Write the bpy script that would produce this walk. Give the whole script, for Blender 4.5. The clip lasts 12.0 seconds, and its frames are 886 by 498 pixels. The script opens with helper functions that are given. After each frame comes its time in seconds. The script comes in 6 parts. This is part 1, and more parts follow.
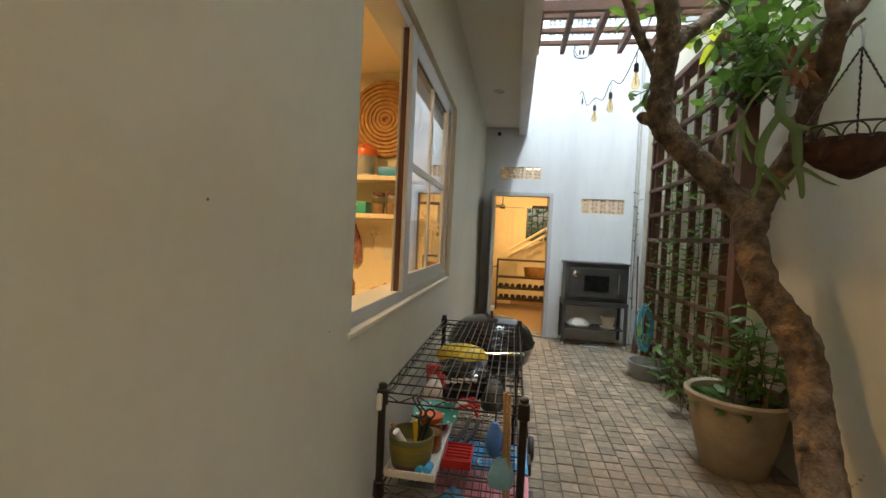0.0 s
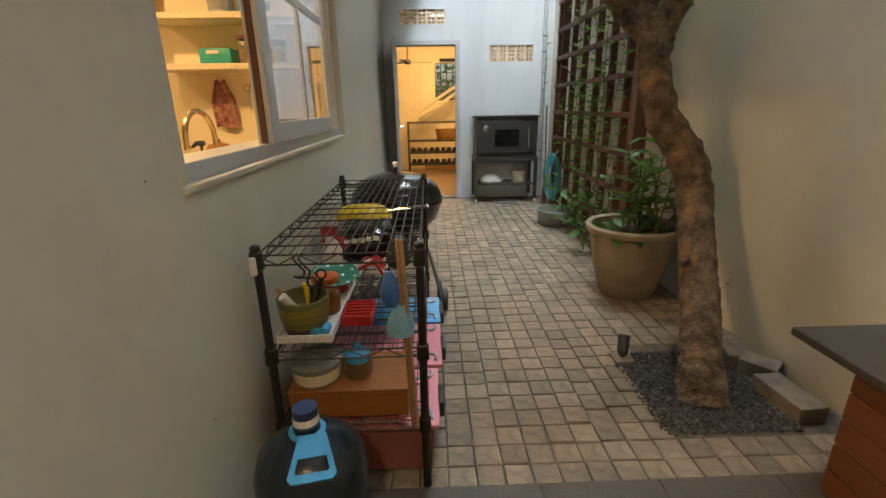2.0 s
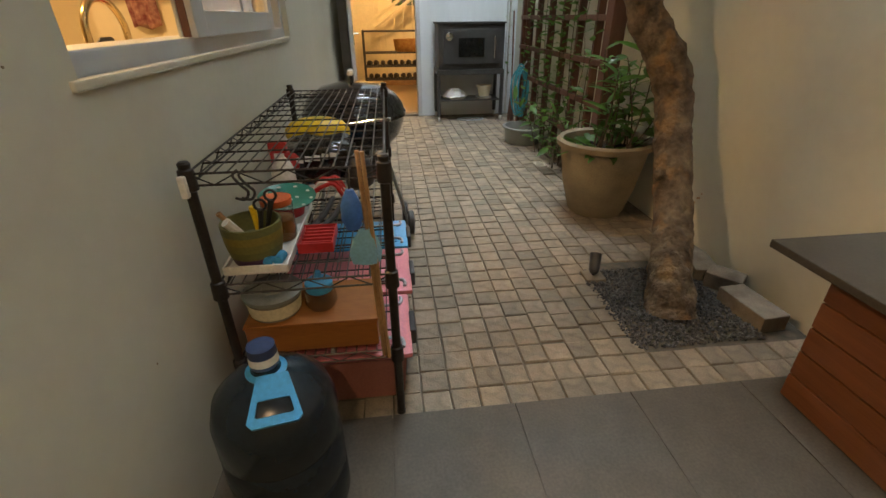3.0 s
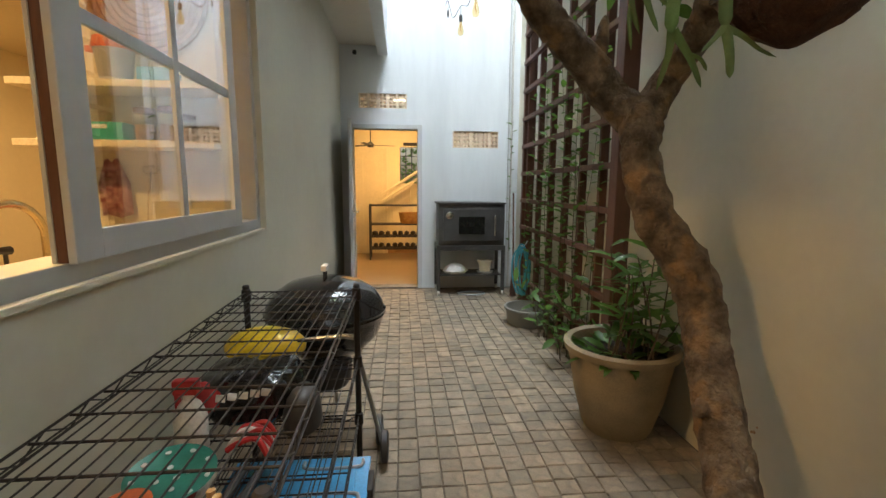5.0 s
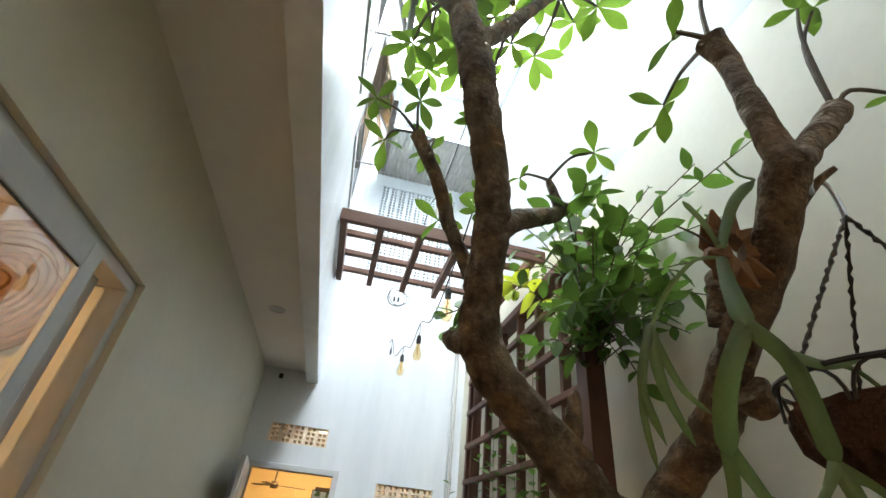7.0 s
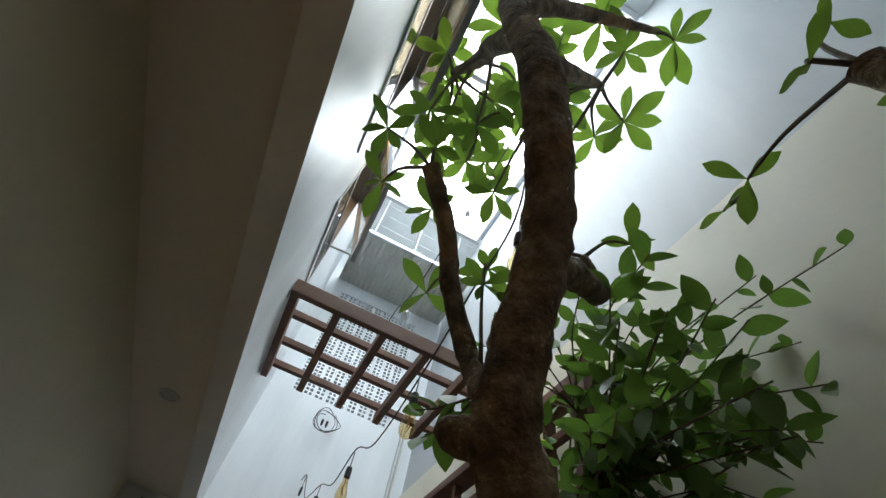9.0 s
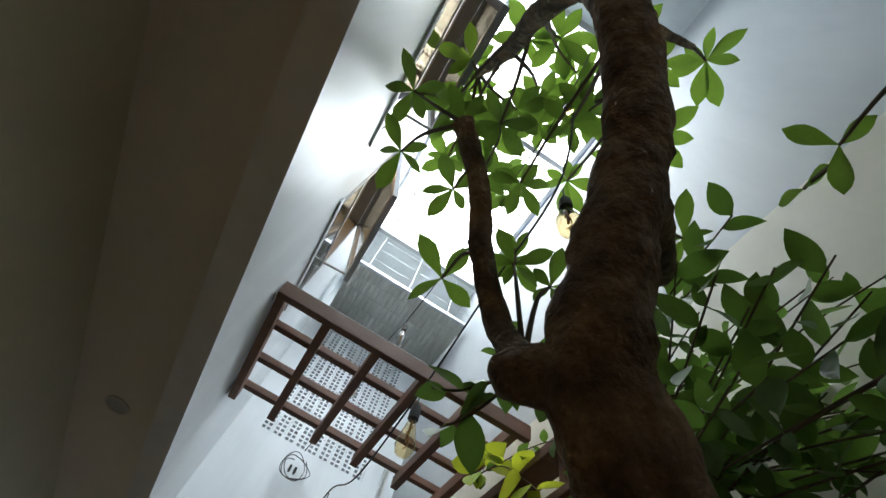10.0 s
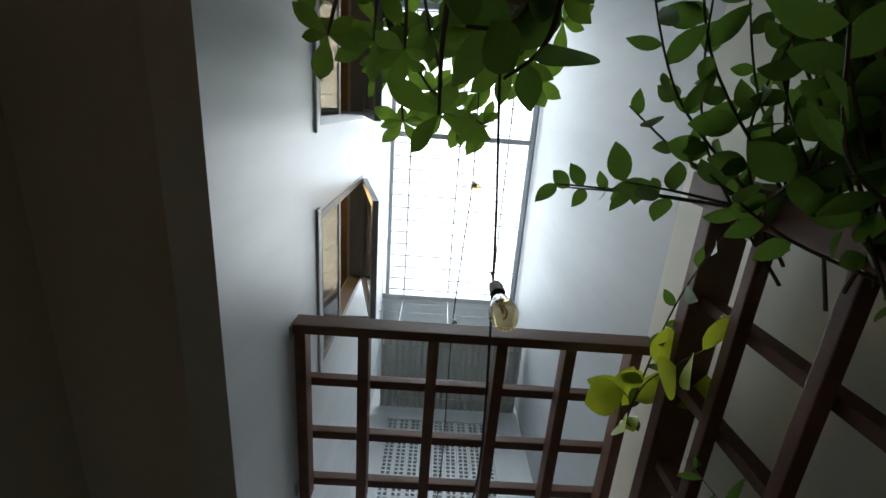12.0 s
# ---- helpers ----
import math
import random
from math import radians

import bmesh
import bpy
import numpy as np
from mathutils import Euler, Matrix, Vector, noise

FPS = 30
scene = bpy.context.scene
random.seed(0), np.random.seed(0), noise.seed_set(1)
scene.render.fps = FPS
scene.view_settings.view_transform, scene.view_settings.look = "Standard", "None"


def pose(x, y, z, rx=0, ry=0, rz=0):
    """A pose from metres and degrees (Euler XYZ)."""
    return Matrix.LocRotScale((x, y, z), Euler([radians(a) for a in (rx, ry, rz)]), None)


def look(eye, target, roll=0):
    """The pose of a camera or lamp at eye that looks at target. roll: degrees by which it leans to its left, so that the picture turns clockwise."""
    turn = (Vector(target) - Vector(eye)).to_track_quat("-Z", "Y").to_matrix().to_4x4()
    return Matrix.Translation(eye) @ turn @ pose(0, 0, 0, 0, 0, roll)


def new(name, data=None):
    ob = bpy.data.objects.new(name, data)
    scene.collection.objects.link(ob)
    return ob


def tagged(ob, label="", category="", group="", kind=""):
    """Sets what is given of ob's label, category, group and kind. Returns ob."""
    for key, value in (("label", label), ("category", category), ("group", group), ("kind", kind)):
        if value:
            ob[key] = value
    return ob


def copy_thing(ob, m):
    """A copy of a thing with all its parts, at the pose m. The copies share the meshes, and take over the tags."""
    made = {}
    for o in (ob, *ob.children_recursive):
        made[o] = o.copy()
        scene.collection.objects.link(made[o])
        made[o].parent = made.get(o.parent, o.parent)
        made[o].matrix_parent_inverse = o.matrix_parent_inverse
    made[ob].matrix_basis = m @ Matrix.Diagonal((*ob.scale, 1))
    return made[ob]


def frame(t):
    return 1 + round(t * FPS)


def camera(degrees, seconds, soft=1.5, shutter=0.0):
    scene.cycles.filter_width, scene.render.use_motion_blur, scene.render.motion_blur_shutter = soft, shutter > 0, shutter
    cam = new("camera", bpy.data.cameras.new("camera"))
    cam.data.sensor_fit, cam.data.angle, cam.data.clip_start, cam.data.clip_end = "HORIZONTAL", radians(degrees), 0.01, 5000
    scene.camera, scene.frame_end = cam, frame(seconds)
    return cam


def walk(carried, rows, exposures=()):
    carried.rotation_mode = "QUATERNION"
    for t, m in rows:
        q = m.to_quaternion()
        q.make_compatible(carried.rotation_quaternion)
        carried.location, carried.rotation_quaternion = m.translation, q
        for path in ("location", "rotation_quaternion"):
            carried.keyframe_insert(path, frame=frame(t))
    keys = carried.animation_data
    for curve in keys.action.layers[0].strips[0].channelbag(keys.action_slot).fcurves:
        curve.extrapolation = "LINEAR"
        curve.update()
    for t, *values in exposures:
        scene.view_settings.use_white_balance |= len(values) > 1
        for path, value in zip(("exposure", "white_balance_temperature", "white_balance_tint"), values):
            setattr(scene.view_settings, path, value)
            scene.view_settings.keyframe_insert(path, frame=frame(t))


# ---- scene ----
cam = camera(90.1, 12.0)
PATH = [
    (0, (0.624, 0.426, 1.411), (0.31, 2.4, 1.349), 2.7),
    (0.5, (0.645, 0.509, 1.388), (0.52, 2.5, 1.252), 1.2),
    (1, (0.693, 0.585, 1.366), (0.648, 2.569, 1.116), 0.4),
    (1.5, (0.711, 0.627, 1.324), (0.714, 2.587, 0.928), -0.4),
    (2, (0.722, 0.636, 1.274), (0.772, 2.538, 0.658), -1.0),
    (2.5, (0.688, 0.712, 1.212), (0.843, 2.51, 0.35), -0.9),
    (2.7, (0.688, 0.732, 1.201), (0.893, 2.489, 0.268), -0.5),
    (4.3, (0.911, 1.053, 1.217), (1.061, 2.901, 0.468), -0.3),
    (4.5, (0.912, 1.09, 1.237), (1.069, 2.97, 0.576), 0.1),
    (5, (0.886, 1.267, 1.333), (1.074, 3.238, 1.051), 0.4),
    (5.5, (0.903, 1.477, 1.435), (1.096, 3.462, 1.585), 1.7),
    (6, (1.003, 1.62, 1.509), (1.163, 3.548, 2.014), 3.4),
    (6.5, (1.054, 1.735, 1.563), (1.246, 3.551, 2.378), 4.3),
    (7, (1.037, 1.886, 1.614), (1.334, 3.534, 2.707), 6.5),
    (7.2, (1.026, 1.948, 1.634), (1.349, 3.522, 2.826), 7.6),
    (9, (1.05, 2.511, 1.695), (1.339, 3.686, 3.288), 15.7),
    (9.5, (1.08, 2.714, 1.718), (1.313, 3.785, 3.391), 20.1),
    (10, (1.126, 2.904, 1.722), (1.322, 3.856, 3.472), 22.0),
    (10.5, (1.11, 3.107, 1.716), (1.334, 3.95, 3.515), 16.5),
    (11, (1.113, 3.29, 1.741), (1.334, 4.071, 3.569), 7.9),
    (11.5, (1.228, 3.472, 1.741), (1.331, 4.169, 3.613), 5.8),
    (12, (1.327, 3.657, 1.772), (1.374, 4.271, 3.675), -0.3),
]
walk(cam, [(t, look(eye, target, roll)) for t, eye, target, roll in PATH],
     [(0, 0.15), (2.5, 0.2), (5, 0.2), (6, 0.35), (6.5, 0.38), (7, 0.15), (9, -1.15), (10, -1.3), (10.5, -1.5), (11.5, -2.15), (12, -2.45)])

# ---- light ----
world = bpy.data.worlds.new("world")
scene.world = world
world.use_nodes = True
wn = world.node_tree
sky = wn.nodes.new("ShaderNodeTexSky")
sky.sky_type, sky.sun_disc = "NISHITA", False
sky.sun_elevation, sky.sun_rotation = radians(62), radians(245)
sky.air_density, sky.dust_density = 1.5, 4.0
wn.links.new(sky.outputs["Color"], wn.nodes["Background"].inputs["Color"])
wn.nodes["Background"].inputs["Strength"].default_value = 0.15
sun = new("sun", bpy.data.lights.new("sun", "SUN"))
sun.data.energy, sun.data.angle, sun.data.color = 1.9, radians(25), (1.0, 0.97, 0.92)
sun.matrix_world = pose(0, 0, 12, 28, 0, 115)

WARM = (1.0, 0.60, 0.24)


def area(name, m, w, h, watts, color=(1, 1, 1)):
    ob = new(name, bpy.data.lights.new(name, "AREA"))
    ob.data.shape, ob.data.size, ob.data.size_y = "RECTANGLE", w, h
    ob.data.energy, ob.data.color = watts, color
    ob.matrix_world = m
    return ob


def spot_disc(name, x, y, z, r, watts, color=WARM):
    ob = new(name, bpy.data.lights.new(name, "AREA"))
    ob.data.shape, ob.data.size = "DISK", 2 * r
    ob.data.energy, ob.data.color = watts, color
    ob.matrix_world = pose(x, y, z)
    return ob


# daylight in the skylight's opening, warm lamps of the rooms
area("skylight_daylight", pose(1.60, 4.38, 7.46, 0, 26), 1.75, 3.5, 490, (0.88, 0.95, 1.0))
spot_disc("kitchen_lamp", -0.9, 2.4, 2.66, 0.10, 40)
spot_disc("kitchen_lamp", -1.95, 4.95, 2.66, 0.10, 42)
spot_disc("kitchen_lamp", -2.2, 3.0, 2.66, 0.10, 20)
spot_disc("hall_lamp", 0.9, 8.7, 2.66, 0.12, 70, (1.0, 0.56, 0.19))
spot_disc("porch_lamp", 0.5, -0.7, 2.98, 0.07, 24, (1.0, 0.70, 0.38))
spot_disc("upper_room_lamp", 0.25, 4.45, 5.50, 0.08, 22)
spot_disc("porch_lamp", 1.9, -0.9, 2.98, 0.07, 4, (1.0, 0.66, 0.34))


# ---- materials ----
def mat(name, base, rough=0.6, metal=0.0, alt=None, scale=8.0, amount=0.5, fine=120.0, bump=0.15, depth=0.002, rand=0.0, island=False, spots=None, stretch=None, coat=0.0, speck=1.0):
    """A surface with variation at two scales and fine relief."""
    m = bpy.data.materials.new(name)
    m.use_nodes = True
    nt = m.node_tree
    n, ln = nt.nodes, nt.links
    b = n["Principled BSDF"]
    b.inputs["Roughness"].default_value, b.inputs["Metallic"].default_value = rough, metal
    b.inputs["Coat Weight"].default_value = coat
    tc = n.new("ShaderNodeTexCoord")
    vec = tc.outputs["Object"]
    if stretch:
        mp = n.new("ShaderNodeMapping")
        mp.inputs["Scale"].default_value = stretch
        ln.new(vec, mp.inputs["Vector"])
        vec = mp.outputs["Vector"]
    big = n.new("ShaderNodeTexNoise")
    big.inputs["Scale"].default_value, big.inputs["Detail"].default_value = scale, 5.0
    ln.new(vec, big.inputs["Vector"])
    small = n.new("ShaderNodeTexNoise")
    small.inputs["Scale"].default_value, small.inputs["Detail"].default_value = fine, 3.0
    ln.new(vec, small.inputs["Vector"])
    alt = alt or tuple(c * 0.82 for c in base)
    ramp = n.new("ShaderNodeMapRange")
    ramp.inputs[1].default_value, ramp.inputs[2].default_value = 0.32, 0.68
    ramp.inputs[4].default_value = amount
    ln.new(big.outputs["Fac"], ramp.inputs[0])
    mix = n.new("ShaderNodeMix")
    mix.data_type = "RGBA"
    mix.inputs[6].default_value, mix.inputs[7].default_value = (*base, 1), (*alt, 1)
    ln.new(ramp.outputs[0], mix.inputs[0])
    col = mix.outputs[2]
    if spots:
        vo = n.new("ShaderNodeTexNoise")
        vo.inputs["Scale"].default_value = spots[1]
        vo.inputs["Detail"].default_value = 2.0
        ln.new(vec, vo.inputs["Vector"])
        mr = n.new("ShaderNodeMapRange")
        mr.inputs[1].default_value, mr.inputs[2].default_value, mr.inputs[4].default_value = 0.56, 0.64, spots[2]
        ln.new(vo.outputs["Fac"], mr.inputs[0])
        mx = n.new("ShaderNodeMix")
        mx.data_type = "RGBA"
        mx.inputs[7].default_value = (*spots[0], 1)
        ln.new(mr.outputs[0], mx.inputs[0])
        ln.new(col, mx.inputs[6])
        col = mx.outputs[2]
    fac = n.new("ShaderNodeMapRange")
    fac.inputs[1].default_value, fac.inputs[2].default_value = 0.3, 0.7
    fac.inputs[3].default_value, fac.inputs[4].default_value = 1 - 0.12 * speck, 1 + 0.1 * speck
    ln.new(small.outputs["Fac"], fac.inputs[0])
    val = fac.outputs[0]
    if rand:
        src = n.new("ShaderNodeNewGeometry").outputs["Random Per Island"] if island else n.new("ShaderNodeObjectInfo").outputs["Random"]
        rr = n.new("ShaderNodeMapRange")
        rr.inputs[3].default_value, rr.inputs[4].default_value = 1 - rand, 1 + rand
        ln.new(src, rr.inputs[0])
        mu = n.new("ShaderNodeMath")
        mu.operation = "MULTIPLY"
        ln.new(val, mu.inputs[0])
        ln.new(rr.outputs[0], mu.inputs[1])
        val = mu.outputs[0]
    hs = n.new("ShaderNodeHueSaturation")
    ln.new(col, hs.inputs["Color"])
    ln.new(val, hs.inputs["Value"])
    ln.new(hs.outputs["Color"], b.inputs["Base Color"])
    bp = n.new("ShaderNodeBump")
    bp.inputs["Strength"].default_value, bp.inputs["Distance"].default_value = bump, depth
    ln.new(small.outputs["Fac"], bp.inputs["Height"])
    b2 = n.new("ShaderNodeBump")
    b2.inputs["Strength"].default_value, b2.inputs["Distance"].default_value = bump, depth * 6
    ln.new(big.outputs["Fac"], b2.inputs["Height"])
    ln.new(bp.outputs["Normal"], b2.inputs["Normal"])
    ln.new(b2.outputs["Normal"], b.inputs["Normal"])
    return m


def glass(name, color=(1, 1, 1), rough=0.0, gloss=0.08):
    """Thin glass: clear, with a sharp reflection that grows at grazing angles."""
    m = bpy.data.materials.new(name)
    m.use_nodes = True
    n, ln = m.node_tree.nodes, m.node_tree.links
    n.remove(n["Principled BSDF"])
    tr, gl, mx, lw = n.new("ShaderNodeBsdfTransparent"), n.new("ShaderNodeBsdfGlossy"), n.new("ShaderNodeMixShader"), n.new("ShaderNodeLayerWeight")
    pw, ma = n.new("ShaderNodeMath"), n.new("ShaderNodeMath")
    pw.operation, ma.operation = "POWER", "MULTIPLY_ADD"
    pw.inputs[1].default_value, ma.inputs[1].default_value, ma.inputs[2].default_value = 2.7, 0.9, gloss * 0.5
    tr.inputs["Color"].default_value = (*color, 1)
    gl.inputs["Roughness"].default_value = rough
    ln.new(lw.outputs["Facing"], pw.inputs[0])
    ln.new(pw.outputs[0], ma.inputs[0])
    ln.new(ma.outputs[0], mx.inputs[0])
    ln.new(tr.outputs[0], mx.inputs[1])
    ln.new(gl.outputs[0], mx.inputs[2])
    ln.new(mx.outputs[0], n["Material Output"].inputs["Surface"])
    return m


def leafy(name, top, alt, scale=14.0, vein=0.0):
    """Leaf: glossy upper skin and light that shines through."""
    m = mat(name, top, 0.42, 0, alt, scale, 0.8, 90, 0.2, 0.001, rand=0.28)
    n, ln = m.node_tree.nodes, m.node_tree.links
    b = n["Principled BSDF"]
    tl, mx = n.new("ShaderNodeBsdfTranslucent"), n.new("ShaderNodeMixShader")
    tl.inputs["Color"].default_value = (min(1, top[0] * 1.7), min(1, top[1] * 1.45), top[2] * 1.2, 1)
    mx.inputs[0].default_value = 0.38
    ln.new(b.outputs[0], mx.inputs[1])
    ln.new(tl.outputs[0], mx.inputs[2])
    ln.new(mx.outputs[0], n["Material Output"].inputs["Surface"])
    return m


def emit(name, color, strength):
    m = bpy.data.materials.new(name)
    m.use_nodes = True
    b = m.node_tree.nodes["Principled BSDF"]
    b.inputs["Base Color"].default_value = (*color, 1)
    b.inputs["Emission Color"].default_value = (*color, 1)
    b.inputs["Emission Strength"].default_value = strength
    return m


PAINT = mat("wall_paint", (0.61, 0.59, 0.49), 0.6, 0, (0.545, 0.525, 0.43), 0.9, 0.7, 22, 0.06, 0.0012, spots=((0.52, 0.475, 0.38), 1.7, 0.24), speck=0.16)
PAINT_COOL = mat("end_wall_paint", (0.68, 0.715, 0.735), 0.36, 0, (0.57, 0.605, 0.63), 4.0, 0.75, 22, 0.05, 0.0012, speck=0.16, stretch=(1, 1, 0.16))
# East wall toned down: its weaker light is put into the paint.
PAINT_EAST_DIM = mat("garden_wall_upper_dim_paint", (0.42, 0.445, 0.455), 0.6, 0, (0.35, 0.375, 0.39), 2.5, 0.7, 22, 0.05, 0.0012, speck=0.16, stretch=(1, 1, 0.2))
CEIL = mat("ceiling_paint", (0.70, 0.68, 0.63), 0.7, 0, (0.64, 0.62, 0.57), 1.2, 0.6, 22, 0.03, 0.001, speck=0.16)
TRIM = mat("frame_paint", (0.52, 0.53, 0.535), 0.4, 0, (0.46, 0.47, 0.48), 3, 0.5, 40, 0.03, 0.0006, speck=0.15)
SILL = mat("sill_render", (0.54, 0.53, 0.50), 0.7, 0, (0.48, 0.47, 0.44), 7, 0.6, 90, 0.2, 0.003)
ROOM = mat("room_paint", (0.78, 0.70, 0.52), 0.6, 0, (0.72, 0.64, 0.46), 1.2, 0.5, 22, 0.04, 0.001, speck=0.16)
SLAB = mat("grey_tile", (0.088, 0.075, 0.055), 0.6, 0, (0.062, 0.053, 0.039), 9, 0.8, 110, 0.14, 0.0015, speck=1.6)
PAVER = mat("paver", (0.25, 0.2, 0.142), 0.72, 0, (0.15, 0.122, 0.088), 13, 1.0, 150, 0.4, 0.003, rand=0.24, spots=((0.34, 0.275, 0.19), 7, 0.55), speck=1.6)
PAVER_FAR = mat("paver_far", (0.25, 0.2, 0.142), 0.72, 0, (0.15, 0.122, 0.088), 13, 1.0, 150, 0.4, 0.003, rand=0.24, island=True, spots=((0.34, 0.275, 0.19), 7, 0.55), speck=1.6)
SAND = mat("joint_sand", (0.12, 0.098, 0.072), 0.95, 0, (0.035, 0.045, 0.035), 20, 0.8, 300, 0.4, 0.002)
GRAVEL = mat("gravel", (0.085, 0.085, 0.088), 0.6, 0, (0.045, 0.046, 0.05), 30, 0.8, 200, 0.2, 0.001, rand=0.6, island=True)
CONCRETE = mat("concrete_block", (0.25, 0.215, 0.165), 0.9, 0, (0.13, 0.10, 0.07), 12, 0.8, 160, 0.4, 0.003)
WOOD = mat("trellis_wood", (0.145, 0.063, 0.04), 0.6, 0, (0.085, 0.037, 0.024), 10, 0.8, 80, 0.3, 0.002, stretch=(1, 1, 0.25))
WOODH = mat("pergola_wood", (0.17, 0.075, 0.042), 0.55, 0, (0.10, 0.045, 0.026), 10, 0.8, 80, 0.3, 0.002, stretch=(0.3, 1, 1), rand=0.15)
BENCHSTONE = mat("bench_stone", (0.065, 0.058, 0.046), 0.5, 0, (0.045, 0.04, 0.032), 6, 0.7, 120, 0.1, 0.001, speck=1.2)
DECK = mat("bench_wood", (0.15, 0.054, 0.018), 0.38, 0, (0.11, 0.036, 0.012), 9, 0.9, 70, 0.25, 0.002, stretch=(1, 0.12, 3), rand=0.3)
BARK = mat("bark", (0.21, 0.155, 0.10), 0.85, 0, (0.06, 0.04, 0.025), 13, 1.0, 60, 0.9, 0.012, spots=((0.27, 0.16, 0.07), 7, 0.6))
TWIG = mat("twig", (0.10, 0.075, 0.045), 0.8, 0, (0.05, 0.035, 0.02), 30, 0.8, 120, 0.3, 0.002)
LEAF = leafy("tree_leaf", (0.085, 0.17, 0.022), (0.05, 0.115, 0.018))
VINE = leafy("vine_leaf", (0.068, 0.15, 0.024), (0.04, 0.095, 0.017))
POTHOS = leafy("pothos_leaf", (0.32, 0.42, 0.03), (0.18, 0.29, 0.03))
STAG = leafy("staghorn_leaf", (0.075, 0.13, 0.045), (0.12, 0.13, 0.028))
POTPLANT = leafy("pot_leaf", (0.075, 0.17, 0.03), (0.04, 0.105, 0.022))
BLACKWIRE = mat("dark_wire", (0.035, 0.032, 0.03), 0.38, 0.5, (0.06, 0.05, 0.045), 30, 0.6, 200, 0.1, 0.0005)
ENAMEL = mat("black_enamel", (0.012, 0.012, 0.014), 0.12, 0, (0.02, 0.02, 0.022), 8, 0.4, 120, 0.02, 0.0005, coat=0.5)
IRON = mat("oven_steel", (0.055, 0.055, 0.055), 0.45, 0.3, (0.085, 0.083, 0.08), 6, 0.7, 120, 0.1, 0.001)
DARKGLASS = mat("oven_glass", (0.012, 0.013, 0.012), 0.08, 0, (0.02, 0.02, 0.02), 3, 0.3, 50, 0.0, 0.0005)
CHROME = mat("chrome", (0.72, 0.72, 0.70), 0.18, 1.0, (0.6, 0.6, 0.58), 8, 0.4, 100, 0.02, 0.0005)
ALU = mat("aluminium", (0.48, 0.50, 0.52), 0.4, 0.8, (0.4, 0.42, 0.44), 8, 0.5, 150, 0.05, 0.0005)
RUBBER = mat("black_plastic", (0.022, 0.022, 0.024), 0.5, 0, (0.035, 0.035, 0.035), 20, 0.5, 150, 0.1, 0.0005)
CLAY = mat("pot_clay", (0.30, 0.245, 0.165), 0.8, 0, (0.20, 0.165, 0.11), 5, 0.9, 110, 0.25, 0.002, stretch=(1, 1, 1.6))
SOIL = mat("soil", (0.03, 0.022, 0.014), 0.95, 0, (0.015, 0.011, 0.008), 25, 0.8, 120, 0.6, 0.006)
HANDLEGREY = mat("handle_plastic", (0.40, 0.40, 0.43), 0.45, 0, (0.34, 0.34, 0.37), 8, 0.5, 100, 0.05, 0.0005)
TUBGREY = mat("grey_plastic", (0.24, 0.25, 0.235), 0.5, 0, (0.19, 0.20, 0.19), 6, 0.6, 120, 0.05, 0.001)
HOSE = mat("hose_blue", (0.05, 0.33, 0.44), 0.4, 0, (0.04, 0.25, 0.35), 12, 0.5, 120, 0.05, 0.0005)
PINK = mat("pink_plastic", (0.72, 0.25, 0.29), 0.42, 0, (0.6, 0.19, 0.23), 5, 0.5, 100, 0.04, 0.0005)
BLUE = mat("blue_plastic", (0.06, 0.33, 0.62), 0.4, 0, (0.04, 0.26, 0.52), 5, 0.5, 100, 0.04, 0.0005)
JUGMAT = mat("jug_plastic", (0.010, 0.016, 0.024), 0.22, 0, (0.016, 0.024, 0.032), 6, 0.5, 60, 0.02, 0.0006)
CAPMAT = mat("cap_plastic", (0.03, 0.05, 0.13), 0.4)
WHITEP = mat("white_plastic", (0.72, 0.70, 0.66), 0.45, 0, (0.62, 0.60, 0.56), 6, 0.4, 100, 0.05, 0.0005)
YELLOW = mat("yellow_plastic", (0.75, 0.50, 0.015), 0.3, 0, (0.6, 0.38, 0.01), 5, 0.4, 100, 0.03, 0.0005)
RED = mat("red_plastic", (0.50, 0.03, 0.03), 0.4, 0, (0.36, 0.02, 0.02), 8, 0.6, 100, 0.05, 0.0005)
ORANGE = mat("orange_plastic", (0.62, 0.13, 0.03), 0.35, 0, (0.58, 0.10, 0.02), 6, 0.4, 100, 0.03, 0.0005)
TEAL = mat("teal_plastic", (0.05, 0.40, 0.34), 0.4, 0, (0.04, 0.32, 0.27), 6, 0.4, 100, 0.03, 0.0005)
GREENP = mat("green_enamel", (0.03, 0.22, 0.16), 0.3, 0, (0.025, 0.17, 0.13), 6, 0.4, 100, 0.03, 0.0005)
BOXWOOD = mat("box_wood", (0.34, 0.13, 0.025), 0.55, 0, (0.25, 0.09, 0.018), 8, 0.7, 80, 0.15, 0.001, stretch=(0.3, 1, 2))
ROPEM = mat("wood_stick", (0.42, 0.26, 0.13), 0.6, 0, (0.26, 0.15, 0.07), 12, 0.7, 90, 0.15, 0.001)
WICKER = mat("wicker", (0.50, 0.29, 0.09), 0.6, 0, (0.33, 0.15, 0.04), 18, 0.9, 60, 0.5, 0.003)
DRYLEAF = mat("dry_leaf", (0.24, 0.115, 0.045), 0.85, 0, (0.10, 0.05, 0.022), 20, 0.9, 80, 0.5, 0.002)
COIR = mat("coir", (0.085, 0.036, 0.018), 0.95, 0, (0.035, 0.015, 0.009), 16, 0.9, 180, 0.9, 0.008)
STEELROOF = mat("roof_sheet", (0.48, 0.48, 0.44), 0.5, 0.2, (0.40, 0.40, 0.37), 4, 0.7, 90, 0.1, 0.001)
